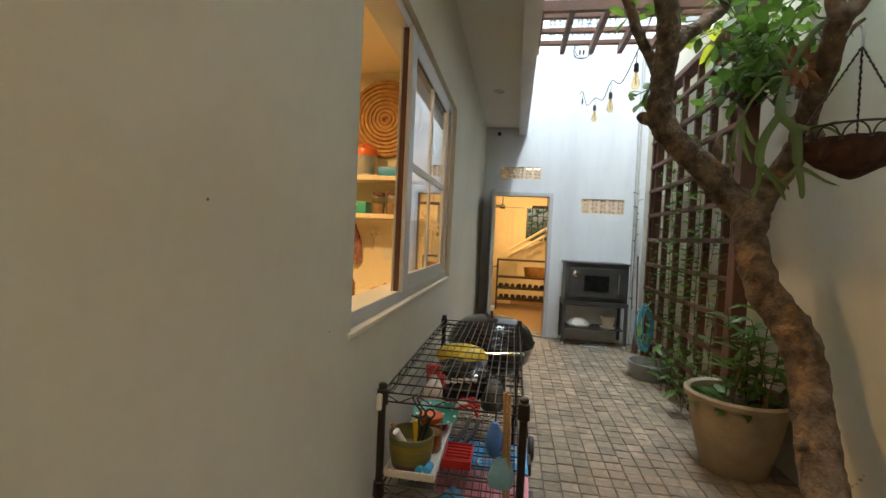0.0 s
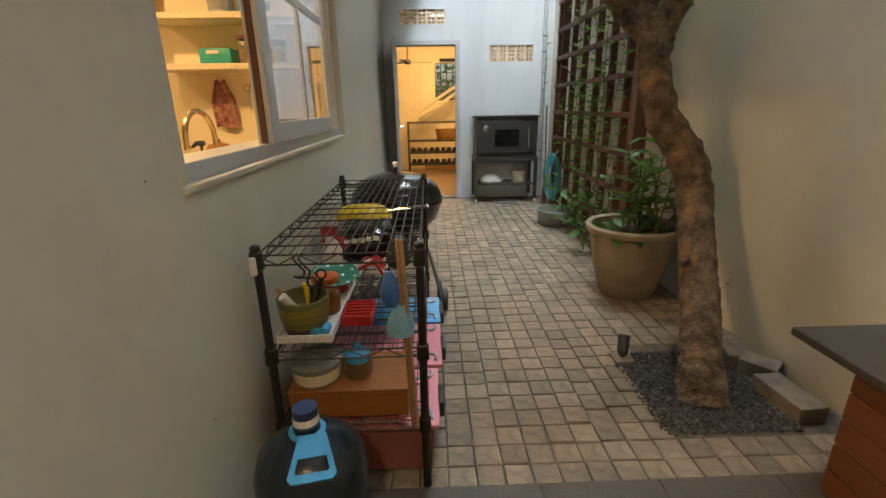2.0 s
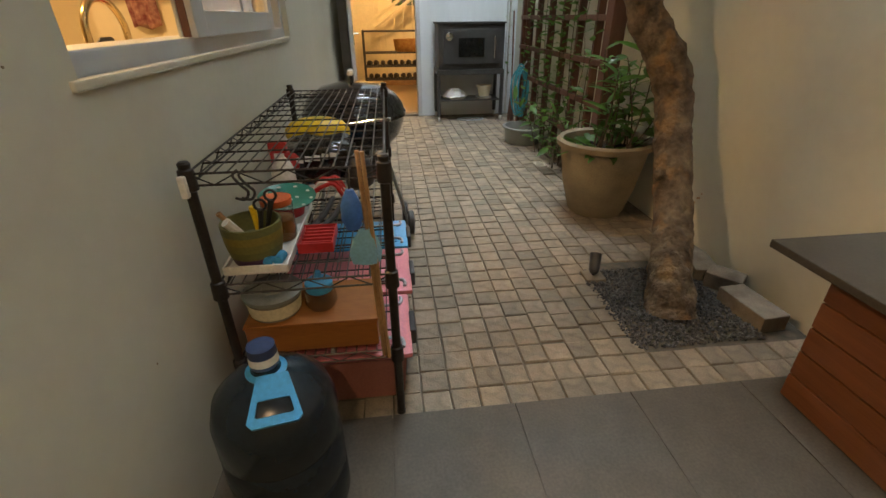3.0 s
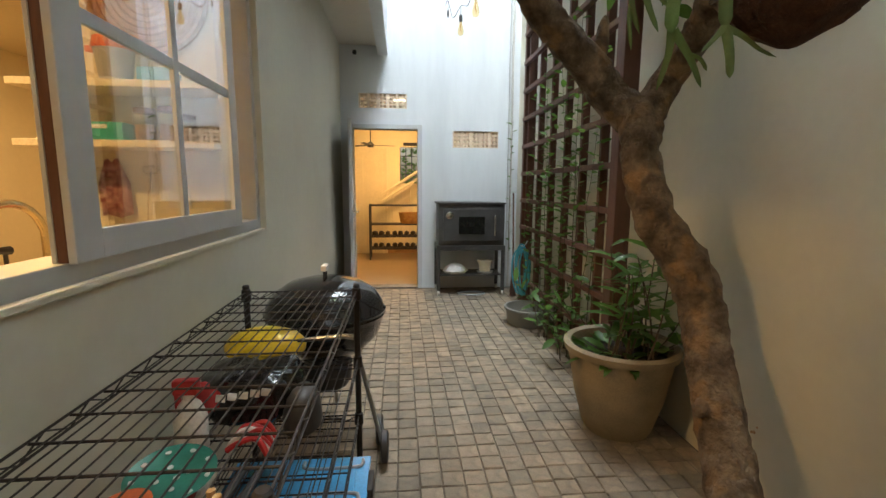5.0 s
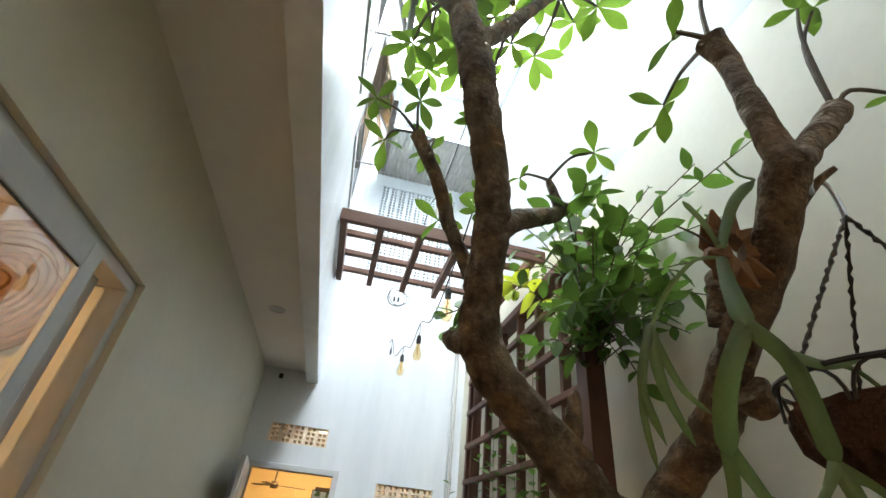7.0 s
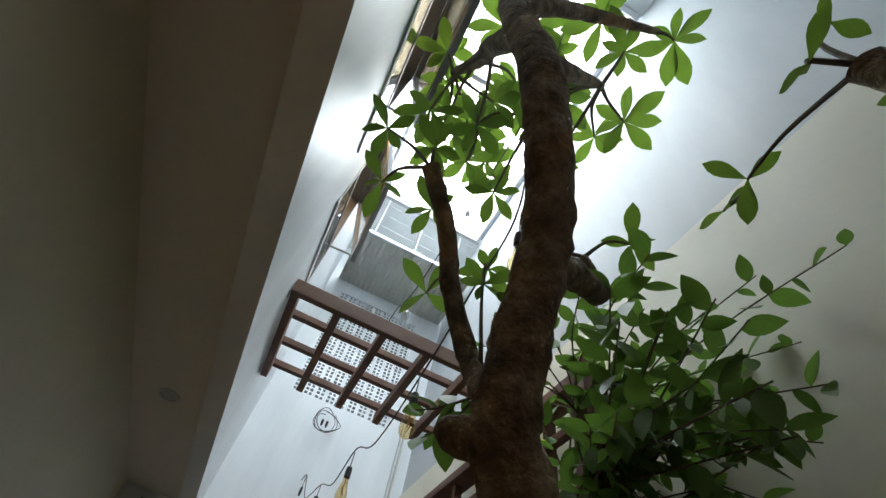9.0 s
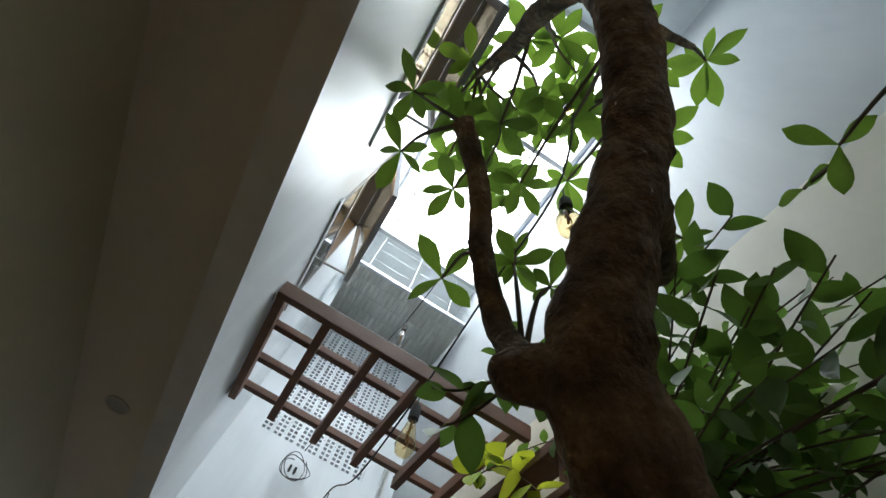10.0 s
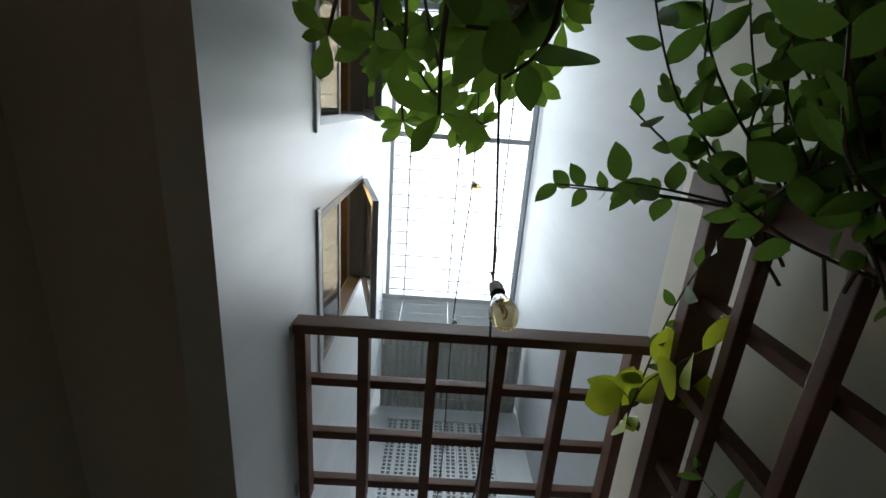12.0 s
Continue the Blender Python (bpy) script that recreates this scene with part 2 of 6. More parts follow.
CREAM = mat("cream_paint", (0.74, 0.66, 0.48), 0.45, 0, (0.66, 0.58, 0.42), 6, 0.5, 90, 0.05, 0.0005)
FLOORTAN = mat("hall_floor", (0.30, 0.215, 0.12), 0.3, 0, (0.24, 0.17, 0.095), 3, 0.6, 80, 0.05, 0.001)
TERRA = mat("breeze_terracotta", (0.72, 0.60, 0.46), 0.85, 0, (0.62, 0.50, 0.36), 12, 0.7, 100, 0.2, 0.001)
SHOE = mat("shoe_leather", (0.03, 0.026, 0.024), 0.5, 0, (0.09, 0.07, 0.05), 9, 0.9, 90, 0.1, 0.001, rand=0.5)
SCREENSHADE = mat("screen_shade_grey", (0.16, 0.16, 0.16), 0.9, 0, (0.12, 0.12, 0.12), 5, 0.5, 60, 0.1, 0.001)
PANE = glass("window_glass", (0.97, 0.985, 0.98), 0.0, 0.24)
TINTED = glass("bronze_glass", (0.66, 0.60, 0.50), 0.0, 0.2)
FRAMEGREY = mat("grey_aluminium_frame", (0.27, 0.285, 0.30), 0.4, 0.3, (0.21, 0.22, 0.235), 6, 0.5, 80, 0.05, 0.0005)
ROOFGLASS = bpy.data.materials.new("skylight_sheet")
ROOFGLASS.use_nodes = True
rn = ROOFGLASS.node_tree
rt, rl, rm = rn.nodes.new("ShaderNodeBsdfTransparent"), rn.nodes.new("ShaderNodeBsdfTranslucent"), rn.nodes.new("ShaderNodeMixShader")
rl.inputs["Color"].default_value = (0.9, 0.92, 0.93, 1)
rm.inputs[0].default_value = 0.7
rn.links.new(rt.outputs[0], rm.inputs[1])
rn.links.new(rl.outputs[0], rm.inputs[2])
rn.links.new(rm.outputs[0], rn.nodes["Material Output"].inputs["Surface"])
AMBER = glass("amber_glass", (0.98, 0.86, 0.62), 0.02, 0.1)
CLEAR = glass("clear_plastic", (0.86, 0.88, 0.88), 0.15, 0.1)
BLUECLEAR = glass("blue_plastic_film", (0.35, 0.62, 0.85), 0.2, 0.12)
GLOW = emit("lamp_face", (1.0, 0.78, 0.48), 9.0)


# ---- mesh helpers ----
def quad_box(bm, x0, x1, y0, y1, z0, z1, m=None):
    vs = [bm.verts.new((x, y, z)) for z in (z0, z1) for y in (y0, y1) for x in (x0, x1)]
    if m is not None:
        for v in vs:
            v.co = m @ v.co
    for f in ((0, 2, 3, 1), (4, 5, 7, 6), (0, 1, 5, 4), (2, 6, 7, 3), (0, 4, 6, 2), (1, 3, 7, 5)):
        bm.faces.new([vs[i] for i in f])
    return vs


def rbox(bm, x0, x1, y0, y1, z0, z1, r=0.004, m=None):
    """A box with its edges rounded off."""
    t = bmesh.new()
    quad_box(t, x0, x1, y0, y1, z0, z1)
    bmesh.ops.bevel(t, geom=t.edges[:], offset=r, segments=2, affect="EDGES", profile=0.6)
    if m is not None:
        t.transform(m)
    tmp = bpy.data.meshes.new("tmp")
    t.to_mesh(tmp)
    t.free()
    bm.from_mesh(tmp)
    bpy.data.meshes.remove(tmp)


def resample(pts, radii, steps):
    """A smooth line through the points."""
    P = [Vector(p) for p in pts]
    out, rad = [], []
    for i in range(len(P) - 1):
        p0, p1, p2, p3 = P[max(0, i - 1)], P[i], P[i + 1], P[min(len(P) - 1, i + 2)]
        for k in range(steps):
            t = k / steps
            out.append(0.5 * ((2 * p1) + (p2 - p0) * t + (2 * p0 - 5 * p1 + 4 * p2 - p3) * t * t + (3 * p1 - p0 - 3 * p2 + p3) * t ** 3))
            rad.append(radii[i] * (1 - t) + radii[i + 1] * t)
    return out + [P[-1]], rad + [radii[-1]]


def tube(bm, pts, radii, n=8, steps=1, rough=0.0, closed=False, freq=9.0):
    """A pipe of changing radius along a line; rough makes it lumpy."""
    if not isinstance(radii, (list, tuple)):
        radii = [radii] * len(pts)
    P, R = resample(pts, radii, steps) if steps > 1 else ([Vector(p) for p in pts], list(radii))
    up = Vector((0.3, 0.2, 1)).normalized()
    rings = []
    side = None
    for i, p in enumerate(P):
        if closed:
            d = (P[(i + 1) % len(P)] - P[i - 1]).normalized()
        else:
            d = (P[min(i + 1, len(P) - 1)] - P[max(i - 1, 0)]).normalized()
        if side is None:
            side = d.cross(up) if abs(d.dot(up)) < 0.95 else d.cross(Vector((1, 0, 0)))
        side = (side - d * side.dot(d)).normalized()
        other = d.cross(side)
        ring = []
        for k in range(n):
            a = 2 * math.pi * k / n
            q = side * math.cos(a) + other * math.sin(a)
            r = R[i]
            if rough:
                r *= 1 + rough * noise.noise((p + q * R[i]) * freq) + 0.5 * rough * noise.noise((p + q * R[i]) * freq * 3)
            ring.append(bm.verts.new(p + q * r))
        rings.append(ring)
    m = len(rings)
    for i in range(m if closed else m - 1):
        a, b = rings[i], rings[(i + 1) % m]
        for k in range(n):
            bm.faces.new((a[k], a[(k + 1) % n], b[(k + 1) % n], b[k]))
    if not closed:
        bm.faces.new(rings[0][::-1])
        bm.faces.new(rings[-1])


def lathe(bm, profile, cx=0, cy=0, cz=0, n=28, sx=1.0, sy=1.0, wob=0.0):
    """A turned body from (radius, height) pairs; zero radius closes it."""
    rings = []
    for r, z in profile:
        if r <= 1e-6:
            rings.append([bm.verts.new((cx, cy, cz + z))])
        else:
            rings.append([bm.verts.new((cx + r * sx * math.cos(2 * math.pi * k / n) * (1 + wob * noise.noise(Vector((k * 0.7, z * 9, 3)))),
                                        cy + r * sy * math.sin(2 * math.pi * k / n) * (1 + wob * noise.noise(Vector((k * 0.7, z * 9, 3)))), cz + z)) for k in range(n)])
    for a, b in zip(rings, rings[1:]):
        for k in range(n):
            j = (k + 1) % n
            if len(a) == 1 and len(b) == 1:
                continue
            if len(a) == 1:
                bm.faces.new((a[0], b[j], b[k]))
            elif len(b) == 1:
                bm.faces.new((a[k], a[j], b[0]))
            else:
                bm.faces.new((a[k], a[j], b[j], b[k]))


def link(name, bm, material, smooth=False):
    me = bpy.data.meshes.new(name)
    bmesh.ops.recalc_face_normals(bm, faces=bm.faces[:])
    if smooth:
        for f in bm.faces:
            f.smooth = True
    bm.to_mesh(me)
    bm.free()
    me.materials.append(material)
    if smooth:
        me.set_sharp_from_angle(angle=radians(42))
    return new(name, me)


def thing(name, at, label, category, group="", kind=""):
    e = new(name)
    e.empty_display_size = 0.05
    e.location = at
    return tagged(e, label, category, group, kind)


def origin_of(ob):
    return Vector(ob.location) if ob.type == "EMPTY" else Vector((0, 0, 0))


def part(name, bm, material, parent, label="", smooth=False):
    """Links a bmesh, given in world places, as one mesh under a thing or a part."""
    ob = link(name, bm, material, smooth)
    ob.parent = parent
    ob.matrix_parent_inverse = Matrix.Translation(-origin_of(parent))
    if label:
        ob["label"] = label
    return ob


def mesh_only(name, bm, material, smooth=False):
    """A mesh to be shared by several objects."""
    ob = link(name, bm, material, smooth)
    me = ob.data
    bpy.data.objects.remove(ob)
    return me


def pieces(name, me, spots, parent):
    """Objects of their own on one mesh, at the poses given, as children."""
    inv = Matrix.Translation(-origin_of(parent))
    for m in spots:
        ob = new(name, me)
        ob.parent = parent
        ob.matrix_parent_inverse = inv
        ob.matrix_basis = m


def solid(name, bm, material, label, category, smooth=False, kind="structure", group=""):
    return tagged(link(name, bm, material, smooth), label, category, group, kind)


def panel_wall(bm, axis, c0, c1, u0, u1, z0, z1, holes=()):
    """A wall with thickness and openings. axis 'x': it stands at x = c0..c1 and runs along y; axis 'y' the other way."""
    us = sorted({u0, u1, *[h[0] for h in holes], *[h[1] for h in holes]})
    zs = sorted({z0, z1, *[h[2] for h in holes], *[h[3] for h in holes]})

    def full(i, j):
        if not (0 <= i < len(us) - 1 and 0 <= j < len(zs) - 1):
            return False
        u, z = (us[i] + us[i + 1]) / 2, (zs[j] + zs[j + 1]) / 2
        return not any(h[0] < u < h[1] and h[2] < z < h[3] for h in holes)

    cache = {}

    def v(c, u, z):
        key = (round(c, 5), round(u, 5), round(z, 5))
        if key not in cache:
            cache[key] = bm.verts.new((c, u, z) if axis == "x" else (u, c, z))
        return cache[key]

    for i in range(len(us) - 1):
        for j in range(len(zs) - 1):
            if not full(i, j):
                continue
            a, b, c, d = us[i], us[i + 1], zs[j], zs[j + 1]
            for q in (c0, c1):
                bm.faces.new((v(q, a, c), v(q, b, c), v(q, b, d), v(q, a, d)))
            for (di, dj), (p, r) in {(-1, 0): ((a, c), (a, d)), (1, 0): ((b, c), (b, d)), (0, -1): ((a, c), (b, c)), (0, 1): ((a, d), (b, d))}.items():
                if not full(i + di, j + dj):
                    bm.faces.new((v(c0, *p), v(c0, *r), v(c1, *r), v(c1, *p)))


# ---- structure ----
XL, XU, XR, YE, YS, ZC = 0.15, 0.735, 2.40, 7.0, 1.845, 3.02
YP = 0.6  # unseen porch ceiling ends here, pushed forward to shade the bench and near floor
WIN = (1.70, 3.77, 1.09, 2.37)

bm = bmesh.new()
panel_wall(bm, "x", XL - 0.2, XL, -3.0, YE, -0.05, ZC, [WIN, (-0.5, 0.66, -0.05, 2.4)])
solid("wall_west", bm, PAINT, "off-white painted plaster wall with a kitchen window", "wall")
bm = bmesh.new()
panel_wall(bm, "x", XR, XR + 0.2, -3.0, YE, -0.05, 3.69)
solid("wall_east", bm, PAINT, "off-white painted garden wall", "wall")
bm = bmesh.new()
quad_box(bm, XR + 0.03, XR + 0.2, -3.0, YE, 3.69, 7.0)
solid("wall_east_upper", bm, PAINT_EAST_DIM, "bluish grey upper garden wall set back above the joint, toned darker for weaker light", "wall")
V1, V2, V3 = (0.372, 0.967, 2.284, 2.462), (1.546, 2.138, 1.818, 2.027), (0.955, 2.085, 4.33, 5.88)
DOOR = (0.30, 1.10, 0.0, 2.035)
bm = bmesh.new()
panel_wall(bm, "y", YE, YE + 0.15, -0.3, XR + 0.2, -0.05, 7.0, [V1, V2, V3, DOOR])
solid("wall_north", bm, PAINT_COOL, "white end wall with a doorway and breeze block vents", "wall")
# upper storey wall over the soffit, with two awning windows
W_UP = [(2.90, 3.79, 3.98, 5.28), (4.22, 5.11, 3.98, 5.28)]
bm = bmesh.new()
panel_wall(bm, "x", XU - 0.12, XU, YP, YE, 2.915, 7.0, W_UP)
solid("wall_upper", bm, PAINT_COOL, "white upper storey wall above the soffit edge", "wall")
bm = bmesh.new()
quad_box(bm, XL, XU - 0.12, YP, YE, ZC, ZC + 0.12)
# Unseen ceiling over the porch, added to hold daylight off the near end.
quad_box(bm, -0.05, XR + 0.2, -3.0, YP, ZC, ZC + 0.12)
solid("ceiling", bm, CEIL, "plain painted soffit under the upper storey, with an unseen ceiling added over the porch", "ceiling")
bm = bmesh.new()
panel_wall(bm, "y", -3.15, -3.0, -0.05, XR + 0.2, -0.05, ZC)
solid("wall_south", bm, PAINT, "plain painted back wall of the porch", "wall")
bm = bmesh.new()
panel_wall(bm, "y", YP - 0.12, YP, XU, XR + 0.2, ZC - 0.1, 7.0)
solid("wall_upper_south", bm, PAINT_COOL, "white upper wall over the porch", "wall")
# upper room behind the awning windows
bm = bmesh.new()
quad_box(bm, -2.2, -2.1, YP, YE, 3.14, 5.55)
quad_box(bm, -2.1, XU - 0.12, YP, YP + 0.1, 3.14, 5.55)
quad_box(bm, -2.1, XU - 0.12, YP + 0.1, YE, 3.145, 3.2)
solid("wall_upper_room", bm, ROOM, "cream painted walls of an upstairs room", "wall")
bm = bmesh.new()
quad_box(bm, -2.2, XU - 0.12, YP, YE, 5.55, 5.65)
solid("ceiling_upper_room", bm, ROPEM, "brown timber ceiling of the upstairs room", "ceiling")

# ground under everything, out to the horizon
bm = bmesh.new()
quad_box(bm, -1500, 1500, -1500, 1500, -0.5, -0.06)
solid("ground", bm, SAND, "dark earth ground around the house", "ground")
bm = bmesh.new()
quad_box(bm, XL, XR, YS, YE + 0.002, -0.06, -0.0075)
solid("paving_bed", bm, SAND, "dark sand bed between the pavers", "ground")
# grey porch slab in large tiles
bm = bmesh.new()
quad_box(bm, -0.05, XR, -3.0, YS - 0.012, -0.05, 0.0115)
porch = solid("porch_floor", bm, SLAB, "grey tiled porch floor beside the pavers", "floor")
bm = bmesh.new()
rbox(bm, -0.2085, 0.2085, -0.4185, 0.4185, -0.008, 0.008, 0.0015)
me_tile = mesh_only("floor_tile", bm, SLAB)
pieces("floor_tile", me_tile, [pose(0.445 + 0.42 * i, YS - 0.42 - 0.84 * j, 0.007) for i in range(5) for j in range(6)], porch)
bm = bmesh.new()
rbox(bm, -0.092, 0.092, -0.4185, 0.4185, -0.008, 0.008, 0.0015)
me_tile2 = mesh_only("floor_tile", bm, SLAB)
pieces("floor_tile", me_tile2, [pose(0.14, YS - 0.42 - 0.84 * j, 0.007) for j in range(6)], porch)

# ---- skylight and roof edge ----
ZS = 6.98
bm = bmesh.new()
quad_box(bm, XU - 0.12, XR + 0.2, YP, 2.66, ZS - 0.02, ZS + 0.1)
quad_box(bm, XU - 0.12, XR + 0.2, 6.04, YE + 0.15, ZS + 0.02, ZS + 0.12)
solid("roof", bm, PAINT_COOL, "solid roof slab before the skylight", "roof")
bm = bmesh.new()
nx = 44
x0, x1 = 0.84, XR - 0.01
vs = []
for i in range(nx * 2 + 1):
    x = x0 + (x1 - x0) * i / (nx * 2)
    z = 6.08 + (0.012 if (i // 2) % 2 else 0.0)
    vs.append([bm.verts.new((x, y, zz)) for y, zz in ((6.03, z), (YE, z), (YE, z + 0.02), (6.03, z + 0.02))])
for a, b in zip(vs, vs[1:]):
    for k in range(4):
        bm.faces.new((a[k], a[(k + 1) % 4], b[(k + 1) % 4], b[k]))
for yy in (6.2, 6.42, 6.64, 6.86):
    quad_box(bm, x0, x1, yy - 0.006, yy + 0.006, 6.072, 6.079)
solid("roof_eave", bm, STEELROOF, "ribbed grey roofing sheet under the eave", "roof")
sk = thing("skylight", (1.57, 2.9, ZS), "long translucent skylight with thin steel bars over the courtyard", "skylight", kind="structure")
for y in (2.68, 3.99, 6.0):
    bm = bmesh.new()
    rbox(bm, XU, XR, y - 0.03, y + 0.03, ZS - 0.05, ZS + 0.01, 0.004)
    part("bar", bm, ALU, sk)
for x in (0.79, XR - 0.03):
    bm = bmesh.new()
    rbox(bm, x - 0.025, x + 0.025, 2.68, 6.0, ZS - 0.04, ZS + 0.01, 0.004)
    part("bar", bm, ALU, sk)
bm = bmesh.new()
for i in range(22):
    y = 2.72 + i * 0.152
    quad_box(bm, XU + 0.05, XR - 0.05, y - 0.006, y + 0.006, ZS - 0.002, ZS + 0.01)
for x in (1.0, 1.56, 2.12):
    quad_box(bm, x - 0.008, x + 0.008, 2.68, 6.0, ZS - 0.004, ZS + 0.01)
part("mesh", bm, FRAMEGREY, sk, "thin wire mesh")
bm = bmesh.new()
quad_box(bm, XU, XR, 2.68, 6.03, ZS + 0.03, ZS + 0.036)
pane = part("pane", bm, ROOFGLASS, sk)
pane.visible_shadow = False
bm = bmesh.new()
for x in (1.0, 1.56, 2.12):
    quad_box(bm, x - 0.004, x + 0.004, 6.022, 6.03, 6.1, ZS)
for i in range(3):
    quad_box(bm, XU, XR, 6.022, 6.026, 6.3 + i * 0.25, 6.303 + i * 0.25)
part("mesh", bm, ALU, sk, "upright wire mesh at the roof edge")
bm = bmesh.new()
rbox(bm, 0.82, XR, 6.0, 6.04, 6.06, 6.11, 0.004)
part("bar", bm, ALU, sk)


# ---- breeze block vents ----
def breeze(name, x0, x1, z0, z1, cols, rows, hx, hz, material, label):
    t = thing(name, ((x0 + x1) / 2, YE, z0), label, "vent", kind="structure")
    w, h = (x1 - x0) / cols, (z1 - z0) / rows
    bm = bmesh.new()
    holes = []
    m = 0.10 * w
    cw, ch = (w - 2 * m) / hx, h / hz
    for i in range(hx):
        for j in range(hz):
            holes.append((m + cw * (i + 0.17), m + cw * (i + 0.83), ch * (j + 0.2), ch * (j + 0.8)))
    panel_wall(bm, "y", 0.012, 0.1, 0.0, w - 0.002, 0.0, h - 0.002, holes)
    me = mesh_only("block", bm, material)
    pieces("block", me, [pose(x0 + i * w + 0.001, YE, z0 + j * h + 0.001) for i in range(cols) for j in range(rows)], t)
    return t


breeze("vent", *V1, 5, 1, 2, 4, TERRA, "terracotta breeze block vent above the doorway")
breeze("vent", *V2, 5, 1, 2, 4, TERRA, "terracotta breeze block vent beside the doorway")
breeze("vent", *V3, 9, 8, 2, 4, PAINT_COOL, "large white breeze block screen high on the end wall")
# Dim sheet added behind the screen, so that its holes look shaded.
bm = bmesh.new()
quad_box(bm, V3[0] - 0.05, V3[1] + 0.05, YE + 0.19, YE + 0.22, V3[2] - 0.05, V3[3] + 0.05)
solid("screen_shade_sheet", bm, SCREENSHADE, "dim grey sheet added behind the breeze blocks to shade their holes", "wall")

# ---- hall beyond the door ----
bm = bmesh.new()
quad_box(bm, -2.2, 3.4, YE + 0.15, 10.3, -0.06, 0.0)
solid("floor_hall", bm, FLOORTAN, "tan tiled hall floor", "floor")
bm = bmesh.new()
panel_wall(bm, "y", 10.1, 10.25, -2.2, 3.4, 0, 2.7, [(0.87, 1.34, 1.38, 2.08)])
quad_box(bm, -2.3, -2.2, YE + 0.15, 10.25, 0, 2.7)
quad_box(bm, 3.4, 3.5, YE + 0.15, 10.25, 0, 2.7)
solid("wall_hall", bm, ROOM, "warm lit cream hall walls", "wall")
bm = bmesh.new()
quad_box(bm, -2.3, 3.5, YE + 0.15, 10.25, 2.7, 2.8)
solid("ceiling_hall", bm, ROOM, "cream hall ceiling", "ceiling")
bm = bmesh.new()
rbox(bm, -2.2, 3.4, 10.08, 10.1, 0.0, 0.12, 0.004)
solid("baseboard_hall", bm, ROPEM, "brown wooden skirting in the hall", "baseboard")
# foliage beyond the hall window
bm = bmesh.new()
for k in range(500):
    p = Vector((random.uniform(0.5, 1.8), random.uniform(10.6, 11.2), random.uniform(1.0, 2.5)))
    m = Matrix.Translation(p) @ Euler((random.random() * 6, random.random() * 6, random.random() * 6)).to_matrix().to_4x4()
    vsx = [bm.verts.new(m @ Vector(c)) for c in ((0, -0.06, 0), (0.03, 0, 0.01), (0, 0.07, 0), (-0.03, 0, 0.01))]
    bm.faces.new(vsx)
solid("shrub", bm, VINE, "green foliage outside the hall window", "foliage", kind="stuff")
hw = thing("window_hall", (1.1, 10.1, 1.38), "small hall window with dark bars and greenery outside", "window", kind="structure")
for i in range(5):
    bm = bmesh.new()
    rbox(bm, 0.87 + 0.1175 * i - 0.008, 0.87 + 0.1175 * i + 0.008, 10.14, 10.16, 1.38, 2.08, 0.002)
    part("bar", bm, RUBBER, hw)
for j in range(5):
    bm = bmesh.new()
    rbox(bm, 0.87, 1.34, 10.135, 10.138, 1.38 + 0.175 * j - 0.006, 1.38 + 0.175 * j + 0.006, 0.001)
    part("bar", bm, RUBBER, hw)

# ---- kitchen behind the window ----
bm = bmesh.new()
quad_box(bm, -3.3, -3.2, -3.0, YE, -0.05, 2.7)
quad_box(bm, -3.2, XL - 0.2, -3.1, -3.0, -0.05, 2.7)
quad_box(bm, -3.2, -0.3, YE, YE + 0.1, -0.05, 2.7)
solid("wall_kitchen", bm, ROOM, "cream kitchen walls in warm light", "wall")
bm = bmesh.new()
quad_box(bm, -0.98, XL - 0.2, 3.92, 4.04, 0, 2.7)
solid("wall_kitchen_stub", bm, ROOM, "short cream kitchen wall carrying shelves", "wall")
bm = bmesh.new()
quad_box(bm, -3.2, XL - 0.2, -3.0, YE, 2.7, 2.8)
solid("ceiling_kitchen", bm, ROOM, "cream kitchen ceiling", "ceiling")
bm = bmesh.new()
quad_box(bm, -3.2, XL - 0.2, -3.0, YE, -0.06, -0.002)
solid("floor_kitchen", bm, FLOORTAN, "tan kitchen floor", "floor")

# ---- window in the west wall ----
win = thing("window_1", (XL - 0.08, 2.7, WIN[2]), "pale grey sliding kitchen window, one side slid open", "window", kind="structure")
bm = bmesh.new()
for a in ((XL - 0.16, XL - 0.03, WIN[0], WIN[1], WIN[2], WIN[2] + 0.06), (XL - 0.16, XL - 0.03, WIN[0], WIN[1], WIN[3] - 0.05, WIN[3]),
          (XL - 0.16, XL - 0.03, WIN[0], WIN[0] + 0.03, WIN[2] + 0.05, WIN[3] - 0.05), (XL - 0.16, XL - 0.03, WIN[1] - 0.05, WIN[1], WIN[2] + 0.05, WIN[3] - 0.05)):
    rbox(bm, *a, 0.004)
part("window_frame", bm, TRIM, win)
bm = bmesh.new()
rbox(bm, XL - 0.02, XL + 0.009, WIN[0] - 0.03, WIN[1] - 0.055, WIN[2] - 0.006, WIN[2] + 0.014, 0.005)
part("sill", bm, PAINT, win, "weathered plaster sill")


